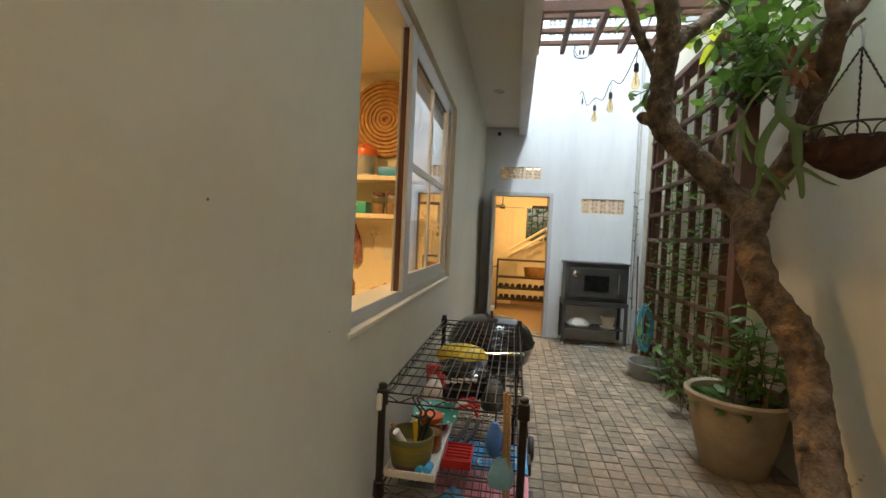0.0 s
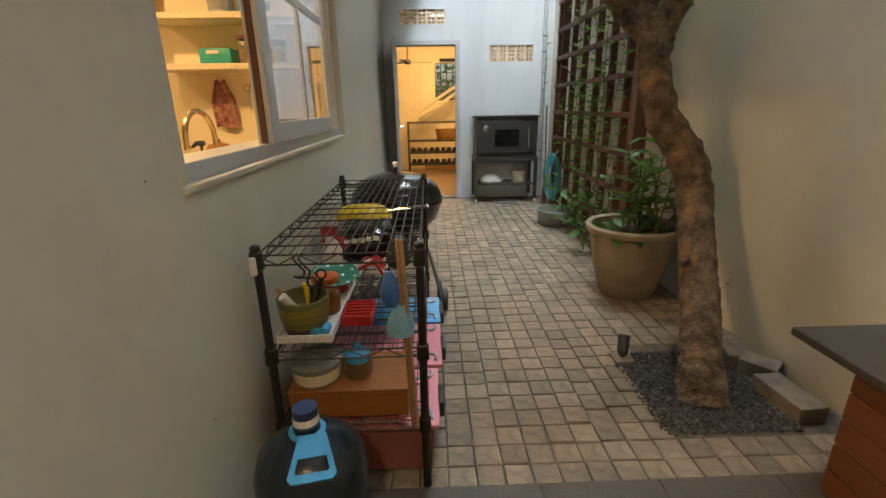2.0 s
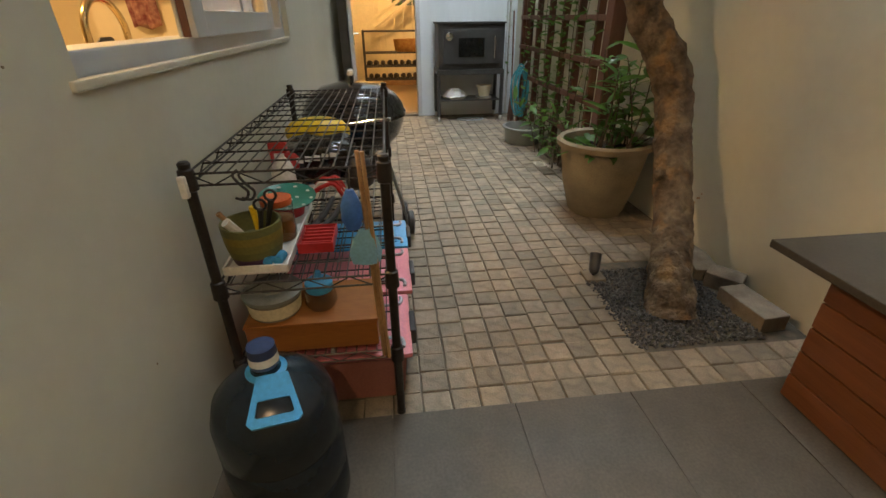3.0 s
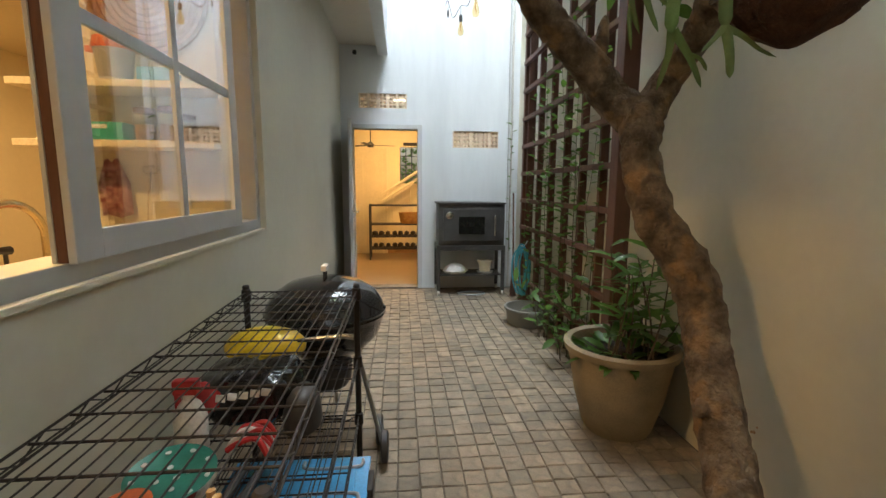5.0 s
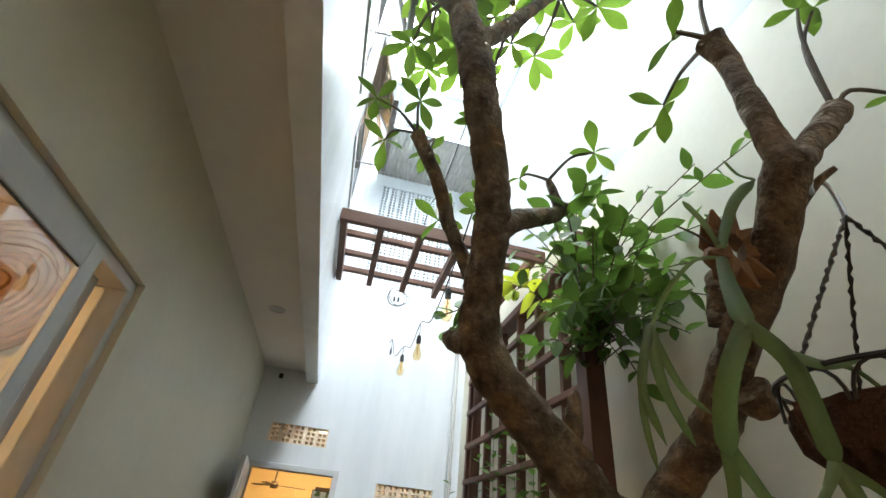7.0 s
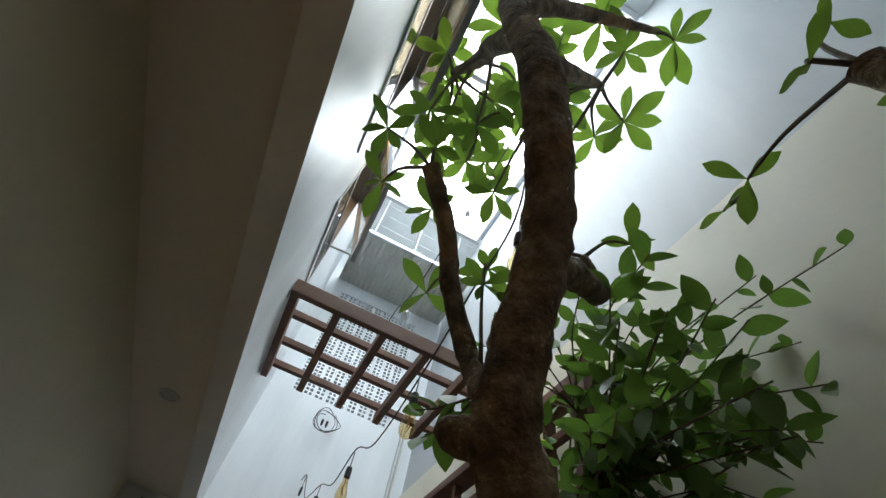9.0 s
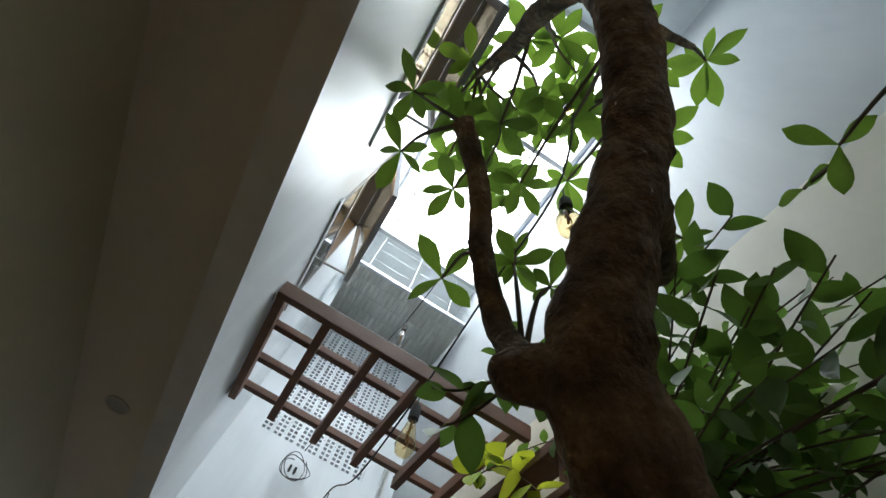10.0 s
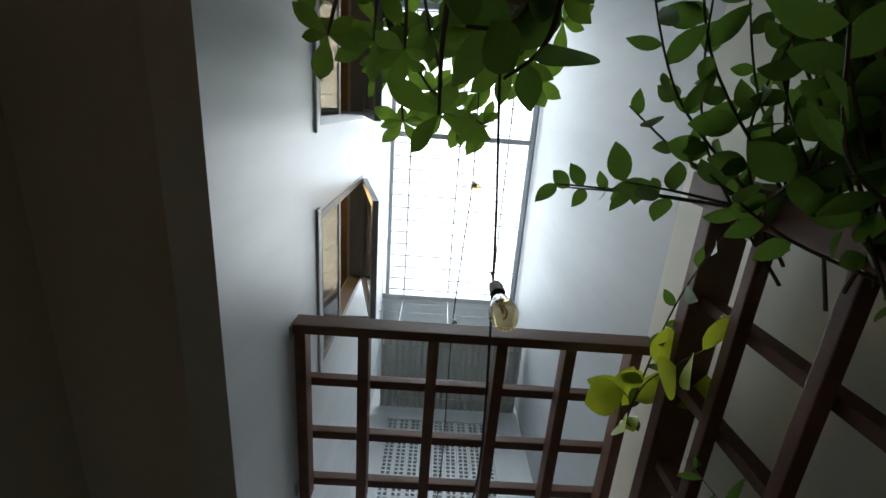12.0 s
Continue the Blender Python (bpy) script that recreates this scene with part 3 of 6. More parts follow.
def sash(y0, y1, x, near=0.097, far=0.078, foot=0.077, head=0.096, cols=2, rows=2):
    z0, z1 = WIN[2] + 0.057, WIN[3] - 0.045
    ya, yb, za, zb = y0 + near, y1 - far, z0 + foot, z1 - head
    s = bmesh.new()
    for a in ((y0, ya, z0, z1), (yb, y1, z0, z1), (ya, yb, z0, za), (ya, yb, zb, z1)):
        rbox(s, x + 0.002, x + 0.022, a[0], a[1], a[2], a[3], 0.004)
    s = part("sash", s, TRIM, win)
    for i in range(1, cols):
        b = bmesh.new()
        y = ya + (yb - ya) * i / cols
        rbox(b, x + 0.003, x + 0.019, y - 0.018, y + 0.018, za, zb, 0.003)
        part("glazing_bar", b, TRIM, s)
    for j in range(1, rows):
        b = bmesh.new()
        z = za + (zb - za) * j / rows
        rbox(b, x + 0.004, x + 0.017, ya, yb, z - 0.018, z + 0.018, 0.003)
        part("glazing_bar", b, TRIM, s)
    for a in ((ya, ya + 0.006, za, zb), (ya + 0.006, yb, zb - 0.006, zb)):
        b = bmesh.new()
        quad_box(b, x + 0.013, x + 0.0165, *a)
        part("gasket", b, RUBBER, s, "dark rubber glazing gasket")
    for i in range(cols):
        for j in range(rows):
            g = bmesh.new()
            quad_box(g, x + 0.008, x + 0.012, ya + (yb - ya) * i / cols, ya + (yb - ya) * (i + 1) / cols, za + (zb - za) * j / rows, za + (zb - za) * (j + 1) / rows)
            part("pane", g, PANE, s).visible_shadow = False
    return s


sash(2.345, 3.425, 0.122)
bm = bmesh.new()
rbox(bm, 0.0, 0.035, 3.60, 3.665, WIN[2] + 0.05, WIN[3] - 0.05, 0.004)
part("stile", bm, TRIM, win)
bm = bmesh.new()
rbox(bm, 0.099, 0.122, 2.348, 2.385, WIN[2] + 0.06, WIN[3] - 0.05, 0.003)
part("stile", bm, WOOD, win, "dark brown edge strip")
bm = bmesh.new()
rbox(bm, 0.088, 0.0985, 2.346, 2.385, WIN[2] + 0.06, WIN[3] - 0.05, 0.002)
part("stile", bm, TRIM, win)

# ---- door at the end ----
dr = thing("door_1", (0.30, YE, 0), "white metal door standing open against the wall", "door", kind="structure")
bm = bmesh.new()
for a in ((DOOR[0] - 0.055, DOOR[0], 0, DOOR[3] + 0.055), (DOOR[1], DOOR[1] + 0.055, 0, DOOR[3] + 0.055), (DOOR[0], DOOR[1], DOOR[3], DOOR[3] + 0.055)):
    rbox(bm, a[0], a[1], YE - 0.02, YE + 0.10, a[2], a[3], 0.004)
part("door_frame", bm, TRIM, dr)
LM = pose(0.276, 6.972, 0, 0, 0, 5.0)
bm = bmesh.new()
rbox(bm, -0.02, 0.02, -0.80, 0, 0.015, 2.045, 0.004, LM)
leafd = part("door_leaf", bm, TRIM, dr)
for zz in ((0.2, 0.9), (1.1, 1.9)):
    bm = bmesh.new()
    rbox(bm, 0.021, 0.029, -0.68, -0.12, zz[0], zz[1], 0.003, LM)
    part("panel", bm, TRIM, leafd)
bm = bmesh.new()
rbox(bm, 0.021, 0.029, -0.77, -0.72, 0.93, 1.12, 0.003, LM)
tube(bm, [LM @ Vector(c) for c in ((0.028, -0.745, 1.04), (0.075, -0.745, 1.04), (0.08, -0.64, 1.04))], 0.009, 8)
part("door_handle", bm, CHROME, leafd, "chrome lever handle")
bm = bmesh.new()
rbox(bm, DOOR[0], DOOR[1], YE - 0.03, YE + 0.15, -0.02, 0.018, 0.004)
part("threshold", bm, CONCRETE, dr)


# ---- upper awning windows ----
def awning(y0, y1, z0, z1, open_deg):
    """Fixed barred light below, a sash hung from the top and propped open above."""
    t = thing("awning_window", (XU, (y0 + y1) / 2, z0), "grey aluminium awning window propped open in the upper wall", "window", "awning windows", "structure")
    zm = z0 + 0.46
    bm = bmesh.new()
    for a in ((y0, y0 + 0.045, z0, z1), (y1 - 0.045, y1, z0, z1), (y0 + 0.045, y1 - 0.045, z0, z0 + 0.045), (y0 + 0.045, y1 - 0.045, z1 - 0.045, z1), (y0 + 0.045, y1 - 0.045, zm - 0.025, zm + 0.025)):
        rbox(bm, XU - 0.09, XU + 0.006, a[0], a[1], a[2], a[3], 0.003)
    part("window_frame", bm, FRAMEGREY, t)
    bm = bmesh.new()
    quad_box(bm, XU - 0.004, XU + 0.001, y0 + 0.04, y1 - 0.04, z0 + 0.04, zm - 0.02)
    part("pane", bm, PANE, t).visible_shadow = False
    m = Matrix.Translation((XU + 0.025, 0, z1 - 0.03)) @ Matrix.Rotation(radians(-open_deg), 4, "Y")
    h = z1 - zm - 0.02
    bm = bmesh.new()
    for a in ((y0 + 0.02, y0 + 0.07, -h, 0), (y1 - 0.07, y1 - 0.02, -h, 0), (y0 + 0.07, y1 - 0.07, -h, -h + 0.055), (y0 + 0.07, y1 - 0.07, -0.05, 0)):
        rbox(bm, -0.02, 0.02, a[0], a[1], a[2], a[3], 0.003, m)
    s = part("sash", bm, FRAMEGREY, t)
    bm = bmesh.new()
    quad_box(bm, -0.003, 0.003, y0 + 0.06, y1 - 0.06, -h + 0.04, -0.04, m)
    part("pane", bm, TINTED, s, "bronze tinted pane").visible_shadow = False
    bm = bmesh.new()
    tip = m @ Vector((0, y1 - 0.06, -h + 0.03))
    tube(bm, [(XU - 0.02, y1 - 0.055, zm + 0.03), tip], 0.009, 8)
    part("stay", bm, ALU, t, "grey stay arm")
    for i in range(1, 6):
        y = y0 + (y1 - y0) * i / 6
        bm = bmesh.new()
        rbox(bm, XU - 0.04, XU - 0.028, y - 0.008, y + 0.008, z0 + 0.04, zm - 0.02, 0.002)
        part("grille_bar", bm, FRAMEGREY, t)
    bm = bmesh.new()
    rbox(bm, XU - 0.042, XU - 0.026, y0 + 0.045, y1 - 0.045, (z0 + zm) / 2 - 0.01, (z0 + zm) / 2 + 0.01, 0.002)
    part("grille_bar", bm, FRAMEGREY, t)
    bm = bmesh.new()
    rbox(bm, XU + 0.001, XU + 0.014, y0 - 0.03, y1 + 0.03, z0 - 0.06, z0 - 0.002, 0.004)
    part("sill", bm, PAINT_COOL, t)


for w in W_UP:
    awning(w[0], w[1], w[2], w[3], 14)


# ---- pergola ----
pg = thing("pergola", (1.53, 5.06, 3.5), "brown stained timber pergola grid fixed between the walls", "pergola")
def beam(x0, x1, y0, y1, z0, z1, parent, material, name="beam"):
    b = bmesh.new()
    rbox(b, x0, x1, y0, y1, z0, z1, 0.005)
    part(name, b, material, parent)
PZ = 3.50
for x in (XU + 0.035, 1.05, 1.36, 1.665, 1.975, 2.27):
    beam(x - 0.025, x + 0.025, 4.645, 5.60, PZ, PZ + 0.085, pg, WOODH, "rafter")
beam(XU + 0.005, 2.35, 4.598, 4.643, PZ - 0.012, PZ + 0.09, pg, WOODH)
for y in (4.95, 5.26, 5.555):
    beam(XU + 0.01, 2.34, y - 0.022, y + 0.022, PZ + 0.087, PZ + 0.135, pg, WOODH, "batten")
for y in (4.63, 5.5):
    b = bmesh.new()
    rbox(b, XU + 0.001, XU + 0.009, y - 0.03, y + 0.03, PZ - 0.03, PZ + 0.05, 0.002)
    part("bracket", b, ALU, pg)

# ---- trellis on the east wall ----
tr = thing("trellis", (2.24, 4.95, 0), "tall brown timber trellis with climbing plants against the wall", "trellis")
for y in (6.0, 5.62, 5.26, 4.90, 4.56, 4.22):
    beam(2.235, 2.29, y - 0.02, y + 0.02, 0.05, 3.128, tr, WOOD, "upright")
beam(2.155, 2.255, 3.80, 3.90, 0.0, 3.215, tr, WOOD, "post")
beam(2.215, 2.34, 6.06, 6.12, 0.0, 3.20, tr, WOOD, "post")
for k in range(10):
    z = 0.325 + 0.286 * k
    beam(2.19, 2.233, 3.905, 6.06, z - 0.02, z + 0.02, tr, WOOD, "bar")
beam(2.20, 2.335, 3.905, 6.058, 3.13, 3.19, tr, WOOD, "top_rail")


# ---- tree ----
tree = thing("tree", (1.90, 2.31, 0), "leaning courtyard tree with a forked rough brown trunk", "tree")
bm = bmesh.new()
tube(bm, [(1.935, 2.31, -0.03), (1.942, 2.345, 0.04), (1.975, 2.44, 0.14), (2.06, 2.61, 0.28), (2.105, 2.765, 0.465), (2.15, 2.916, 0.675), (2.162, 3.0, 0.84), (2.115, 3.05, 1.0), (2.01, 3.10, 1.165), (1.945, 3.155, 1.4), (1.945, 3.185, 1.56), (1.96, 3.22, 1.70)],
     [0.115, 0.104, 0.094, 0.088, 0.09, 0.09, 0.09, 0.098, 0.088, 0.079, 0.083, 0.092], 24, 9, 0.17, freq=19.0)
part("trunk", bm, BARK, tree, smooth=True)
limbs = {
    "main_left": ([(1.97, 3.24, 1.62), (1.86, 3.31, 1.74), (1.725, 3.285, 1.88), (1.53, 3.225, 2.03), (1.425, 3.18, 2.15), (1.402, 3.10, 2.3), (1.392, 3.01, 2.45), (1.36, 2.92, 2.6), (1.28, 2.81, 2.8), (1.225, 2.76, 3.0), (1.15, 2.75, 3.3), (1.11, 2.77, 3.7), (1.15, 2.85, 4.15)],
                  [0.088, 0.086, 0.082, 0.072, 0.07, 0.062, 0.058, 0.057, 0.058, 0.056, 0.052, 0.045, 0.03]),
    "right": ([(1.99, 3.24, 1.64), (2.05, 3.16, 1.82), (2.03, 2.95, 1.94), (1.935, 2.73, 2.06), (1.875, 2.53, 2.18), (1.82, 2.375, 2.33)], [0.08, 0.064, 0.06, 0.048, 0.043, 0.043]),
    "right_a": ([(1.825, 2.38, 2.31), (1.79, 2.37, 2.42), (1.80, 2.385, 2.58), (1.81, 2.40, 2.70), (1.785, 2.405, 2.79)], [0.036, 0.029, 0.026, 0.028, 0.038]),
    "right_b": ([(1.825, 2.38, 2.31), (1.90, 2.37, 2.40), (1.97, 2.36, 2.48), (2.02, 2.36, 2.54)], [0.036, 0.029, 0.03, 0.034]),
    "fork": ([(1.45, 3.2, 2.12), (1.483, 3.30, 2.28), (1.478, 3.42, 2.45), (1.44, 3.475, 2.6), (1.33, 3.41, 2.75), (1.235, 3.31, 2.9), (1.108, 3.235, 3.07)], [0.06, 0.048, 0.038, 0.034, 0.031, 0.03, 0.034]),
    "spur": ([(1.39, 3.0, 2.46), (1.50, 3.05, 2.57), (1.62, 3.12, 2.67), (1.72, 3.19, 2.76), (1.762, 3.22, 2.83)], [0.046, 0.04, 0.034, 0.032, 0.034]),
    "spur_tip": ([(1.74, 3.20, 2.81), (1.72, 3.2, 2.88), (1.70, 3.2, 2.95)], [0.026, 0.02, 0.014]),
    "top_arm": ([(1.17, 2.76, 3.25), (1.12, 2.90, 3.55), (1.10, 3.05, 3.85), (1.02, 3.25, 4.2)], [0.045, 0.04, 0.034, 0.02]),
    "top_arm_b": ([(1.21, 2.76, 3.05), (1.36, 2.80, 3.3), (1.5, 2.84, 3.6), (1.66, 2.88, 3.9)], [0.04, 0.034, 0.026, 0.016]),
    "top_arm_c": ([(1.13, 2.76, 3.6), (1.32, 2.70, 3.9), (1.6, 2.65, 4.15), (1.85, 2.6, 4.3)], [0.04, 0.036, 0.028, 0.014]),
}
for k, (p, r) in limbs.items():
    bm = bmesh.new()
    tube(bm, p, r, 18, 8, 0.16, freq=19.0)
    part("limb", bm, BARK, tree, smooth=True)
for p, q, r in (((1.42, 3.185, 2.15), (1.325, 3.265, 2.18), 0.046), ((1.945, 2.74, 1.97), (2.0, 2.74, 1.93), 0.05), ((1.77, 3.27, 1.86), (1.775, 3.235, 2.06), 0.032), ((1.99, 3.09, 1.27), (1.91, 3.07, 1.25), 0.03),
                ((2.08, 2.80, 0.5), (1.99, 2.72, 0.50), 0.036), ((1.90, 2.72, 2.12), (1.90, 2.70, 2.26), 0.026)):
    bm = bmesh.new()
    P0, Q0 = Vector(p), Vector(q)
    tube(bm, [P0, P0.lerp(Q0, 0.5), P0.lerp(Q0, 0.85), Q0, Q0 + (Q0 - P0) * 0.06], [r, r * 0.88, r * 0.72, r * 0.45, r * 0.1], 12, 4, 0.25, freq=18.0)
    part("stub", bm, BARK, tree, smooth=True)


bm = bmesh.new()
tube(bm, [(1.862, 2.49, 2.20), (1.868, 2.43, 2.25), (1.872, 2.375, 2.285), (1.885, 2.34, 2.30)], [0.014, 0.011, 0.009, 0.006], 8, 4, 0.15)
part("twig", bm, BARK, tree, smooth=True)


def leaf_mesh(name, length, width, material, peak=0.85, fold=0.14, curl=0.12):
    """A pointed leaf lying along +y from the origin, folded along its rib; peak sets where it is widest."""
    me = bpy.data.meshes.new(name)
    rows = 7
    vs, fs = [], []
    for i in range(rows):
        t = i / (rows - 1)
        w = 0.5 * width * math.sin(math.pi * min(1, t ** peak)) ** 0.8 if 0 < i < rows - 1 else 0.0012
        y, z = length * t, -curl * length * t * t
        vs += [(-w, y, z + fold * w), (0, y, z - 0.02 * width), (w, y, z + fold * w)]
    for i in range(rows - 1):
        a = 3 * i
        fs += [(a, a + 1, a + 4, a + 3), (a + 1, a + 2, a + 5, a + 4)]
    me.from_pydata(vs, [], fs)
    for p in me.polygons:
        p.use_smooth = True
    me.materials.append(material)
    return me


BIG = [leaf_mesh("leaf", 0.135, 0.056, LEAF, 1.35), leaf_mesh("leaf", 0.11, 0.05, LEAF, 1.3, curl=0.2), leaf_mesh("leaf", 0.15, 0.06, LEAF, 1.45, curl=0.05)]


def aim(p, d, roll=0.0, s=1.0):
    """A pose at p whose +y runs along d, face up."""
    d = Vector(d).normalized()
    side = d.cross(Vector((0, 0, 1)))
    side = side.normalized() if side.length > 1e-3 else Vector((1, 0, 0))
    up = side.cross(d)
    m = Matrix((side, d, up)).transposed().to_4x4()
    return Matrix.Translation(p) @ m @ Matrix.Rotation(roll, 4, "Y") @ Matrix.Scale(s, 4)


def whorl(p, up, count, spread, meshes, parent, size=1.0):
    up = Vector(up).normalized()
    a0 = random.random() * 6
    ref = up.orthogonal().normalized()
    for k in range(count):
        a = a0 + 2 * math.pi * k / count + random.uniform(-0.25, 0.25)
        out = Matrix.Rotation(a, 3, up) @ ref
        d = out * spread + up * random.uniform(-0.1, 0.45)
        pieces("leaf", random.choice(meshes), [aim(p, d, random.uniform(-0.5, 0.5), size * random.uniform(0.75, 1.15))], parent)


def twig_to(a, b, r, parent, sag=0.05):
    a, b = Vector(a), Vector(b)
    mid = (a + b) / 2 + Vector((random.uniform(-0.03, 0.03), random.uniform(-0.03, 0.03), sag))
    bm = bmesh.new()
    tube(bm, [a, mid, b], [r, r * 0.8, r * 0.55], 6, 4)
    part("twig", bm, TWIG, parent, smooth=True)


random.seed(5)
# twigs from a limb to a whorl of leaves: root, tip, leaves, size
TIPS = [
    # sawn limb towards the house
    ((1.108, 3.235, 3.07), (0.90, 3.29, 3.29), 5, 0.9), ((1.108, 3.235, 3.07), (0.97, 3.48, 3.23), 5, 0.95), ((1.11, 3.24, 3.08), (1.10, 3.30, 3.36), 5, 1.0), ((1.33, 3.41, 2.75), (1.32, 3.68, 2.97), 4, 1.0),
    ((1.15, 3.25, 3.02), (1.2, 3.5, 3.25), 5, 0.95),
    # spur and right limb
    ((1.70, 3.2, 2.95), (1.92, 3.17, 3.16), 5, 1.0), ((1.70, 3.2, 2.95), (1.60, 3.28, 3.0), 3, 0.7), ((1.785, 2.405, 2.79), (1.93, 2.74, 2.985), 3, 0.95), ((1.79, 2.405, 2.80), (1.72, 2.45, 2.84), 3, 0.7), ((1.95, 2.76, 2.97), (1.98, 2.86, 3.02), 2, 0.8),
    ((2.02, 2.36, 2.54), (2.2, 2.36, 3.1), 3, 0.8), ((2.02, 2.36, 2.54), (2.12, 2.36, 3.05), 3, 0.8), ((2.02, 2.36, 2.54), (2.3, 2.36, 2.72), 3, 0.6), ((1.785, 2.405, 2.79), (1.86, 2.34, 3.15), 3, 0.8),
    # high crown
    ((1.02, 3.25, 4.2), (1.007, 3.43, 4.58), 7, 1.6), ((1.02, 3.25, 4.2), (1.26, 3.58, 4.43), 8, 1.6), ((1.10, 3.05, 3.85), (1.40, 3.23, 4.55), 8, 1.6), ((1.66, 2.88, 3.9), (1.955, 3.02, 4.17), 7, 1.45), ((1.85, 2.6, 4.3), (1.985, 2.60, 4.42), 7, 1.5),
    ((1.15, 2.85, 4.15), (1.16, 3.0, 4.65), 7, 1.6), ((1.15, 2.85, 4.15), (1.30, 2.9, 4.6), 7, 1.6), ((1.10, 3.05, 3.85), (1.10, 3.45, 4.15), 7, 1.4), ((1.02, 3.25, 4.2), (1.12, 3.75, 4.25), 7, 1.35), ((1.66, 2.88, 3.9), (1.6, 3.1, 4.35), 7, 1.5),
    ((1.15, 2.85, 4.15), (1.5, 3.0, 4.7), 7, 1.6), ((1.12, 2.90, 3.55), (1.25, 3.35, 3.95), 6, 1.3), ((1.66, 2.88, 3.9), (1.75, 2.75, 4.25), 7, 1.4), ((1.02, 3.25, 4.2), (0.93, 3.25, 4.5), 6, 1.4), ((1.6, 2.65, 4.15), (1.62, 2.7, 4.55), 7, 1.5),
    ((1.26, 3.58, 4.43), (1.56, 3.74, 4.3), 7, 1.35), ((1.66, 2.88, 3.9), (1.78, 3.48, 4.3), 7, 1.35), ((1.25, 3.35, 3.95), (1.45, 3.31, 4.3), 8, 1.5), ((1.25, 3.35, 3.95), (1.33, 3.68, 4.2), 7, 1.4), ((1.66, 2.88, 3.9), (1.62, 3.1, 4.25), 7, 1.5), ((1.66, 2.88, 3.9), (1.92, 3.2, 4.3), 6, 1.3),
    ((1.478, 3.42, 2.45), (1.46, 3.46, 2.9), 5, 0.85), ((1.478, 3.42, 2.45), (1.56, 3.42, 2.82), 5, 0.8), ((1.46, 3.46, 2.9), (1.50, 3.52, 3.08), 6, 0.9), ((1.36, 2.80, 3.3), (1.42, 3.4, 3.45), 6, 1.1), ((1.12, 2.90, 3.55), (1.0, 3.4, 3.95), 6, 1.2),
    ((1.26, 3.58, 4.43), (1.45, 3.7, 4.35), 6, 1.35), ((1.02, 3.25, 4.2), (1.3, 3.3, 4.25), 7, 1.4), ((1.36, 2.80, 3.3), (1.5, 3.15, 3.8), 5, 1.2),
]
for a, b, n, size in TIPS:
    twig_to(a, b, 0.008 if size < 1.2 else 0.011, tree)
    whorl(b, (Vector(b) - Vector(a)).normalized() + Vector((0, 0, 0.6)), n, 1.0, BIG, tree, size)

# ---- climbing plants on the trellis ----
OVAL = [leaf_mesh("leaf", 0.105, 0.062, VINE, curl=0.1), leaf_mesh("leaf", 0.085, 0.05, VINE, curl=0.22), leaf_mesh("leaf", 0.125, 0.068, VINE, curl=0.05)]
SMALL = [leaf_mesh("leaf", 0.07, 0.036, POTPLANT, curl=0.1), leaf_mesh("leaf", 0.085, 0.04, POTPLANT, curl=0.25)]
HEART = [leaf_mesh("leaf", 0.15, 0.105, POTHOS, curl=0.15), leaf_mesh("leaf", 0.11, 0.08, POTHOS, curl=0.2)]


def shoot(pts, r, every, meshes, parent, size=1.0, start=0.15, droop=0.0):
    """A stem with leaves set along it by turns."""
    P, _ = resample(pts, [r] * len(pts), 8)
    bm = bmesh.new()
    tube(bm, P, [r * (1 - 0.6 * i / len(P)) for i in range(len(P))], 6)
    part("stem", bm, TWIG, parent, smooth=True)
    length, done, k = 0.0, every * start, 0
    for a, b in zip(P, P[1:]):
        length += (b - a).length
        while done < length:
            done += every * random.uniform(0.75, 1.25)
            d = (b - a).normalized()
            side = d.orthogonal().normalized()
            side = Matrix.Rotation(k * 2.4 + random.random(), 3, d) @ side
            pieces("leaf", random.choice(meshes), [aim(b, side + d * 0.55 + Vector((0, 0, -droop)), random.uniform(-0.6, 0.6), size * random.uniform(0.7, 1.2))], parent)
            k += 1


random.seed(11)
bush = thing("climbing_shrub", (2.24, 4.0, 2.3), "dense dark green climbing shrub at the trellis post", "shrub")
for k in range(32):
    a = Vector((random.uniform(2.14, 2.28), random.uniform(3.8, 4.1), random.uniform(2.36, 2.9)))
    b = Vector((random.uniform(1.72, 2.36), random.uniform(2.9, 3.8), random.uniform(2.25, 2.98)))
    mid = (a + b) / 2 + Vector((random.uniform(-0.06, 0.06), random.uniform(-0.06, 0.06), random.uniform(0.02, 0.16)))
    shoot([a, mid, b], 0.005, 0.062, OVAL, bush, 0.93, start=1.4)
for b in ((2.28, 3.0, 3.05), (2.25, 3.25, 3.12), (2.05, 3.3, 3.0), (2.3, 2.75, 2.95)):
    a = Vector((2.22, 3.9, 2.7))
    shoot([a, (a + Vector(b)) / 2 + Vector((0, 0, 0.1)), b], 0.005, 0.085, OVAL, bush, 0.85, start=4)
for k in range(11):
    a = Vector((random.uniform(2.18, 2.24), random.uniform(3.86, 3.98), random.uniform(2.4, 2.62)))
    b = Vector((random.uniform(1.58, 2.05), random.uniform(2.82, 3.15), random.uniform(2.25, 2.62)))
    shoot([a, (a + b) / 2 + Vector((0.04, 0, random.uniform(0.03, 0.12))), b], 0.005, 0.06, OVAL, bush, 0.85, start=2.5)
for b in ((1.76, 3.89, 3.27), (1.78, 3.80, 2.84), (1.66, 3.84, 3.0), (1.84, 3.62, 3.05)):
    a = Vector((2.17, 3.86, 2.9))
    shoot([a, (a + Vector(b)) / 2 + Vector((0, 0, 0.06)), b], 0.005, 0.07, OVAL, bush, 0.9, start=3)
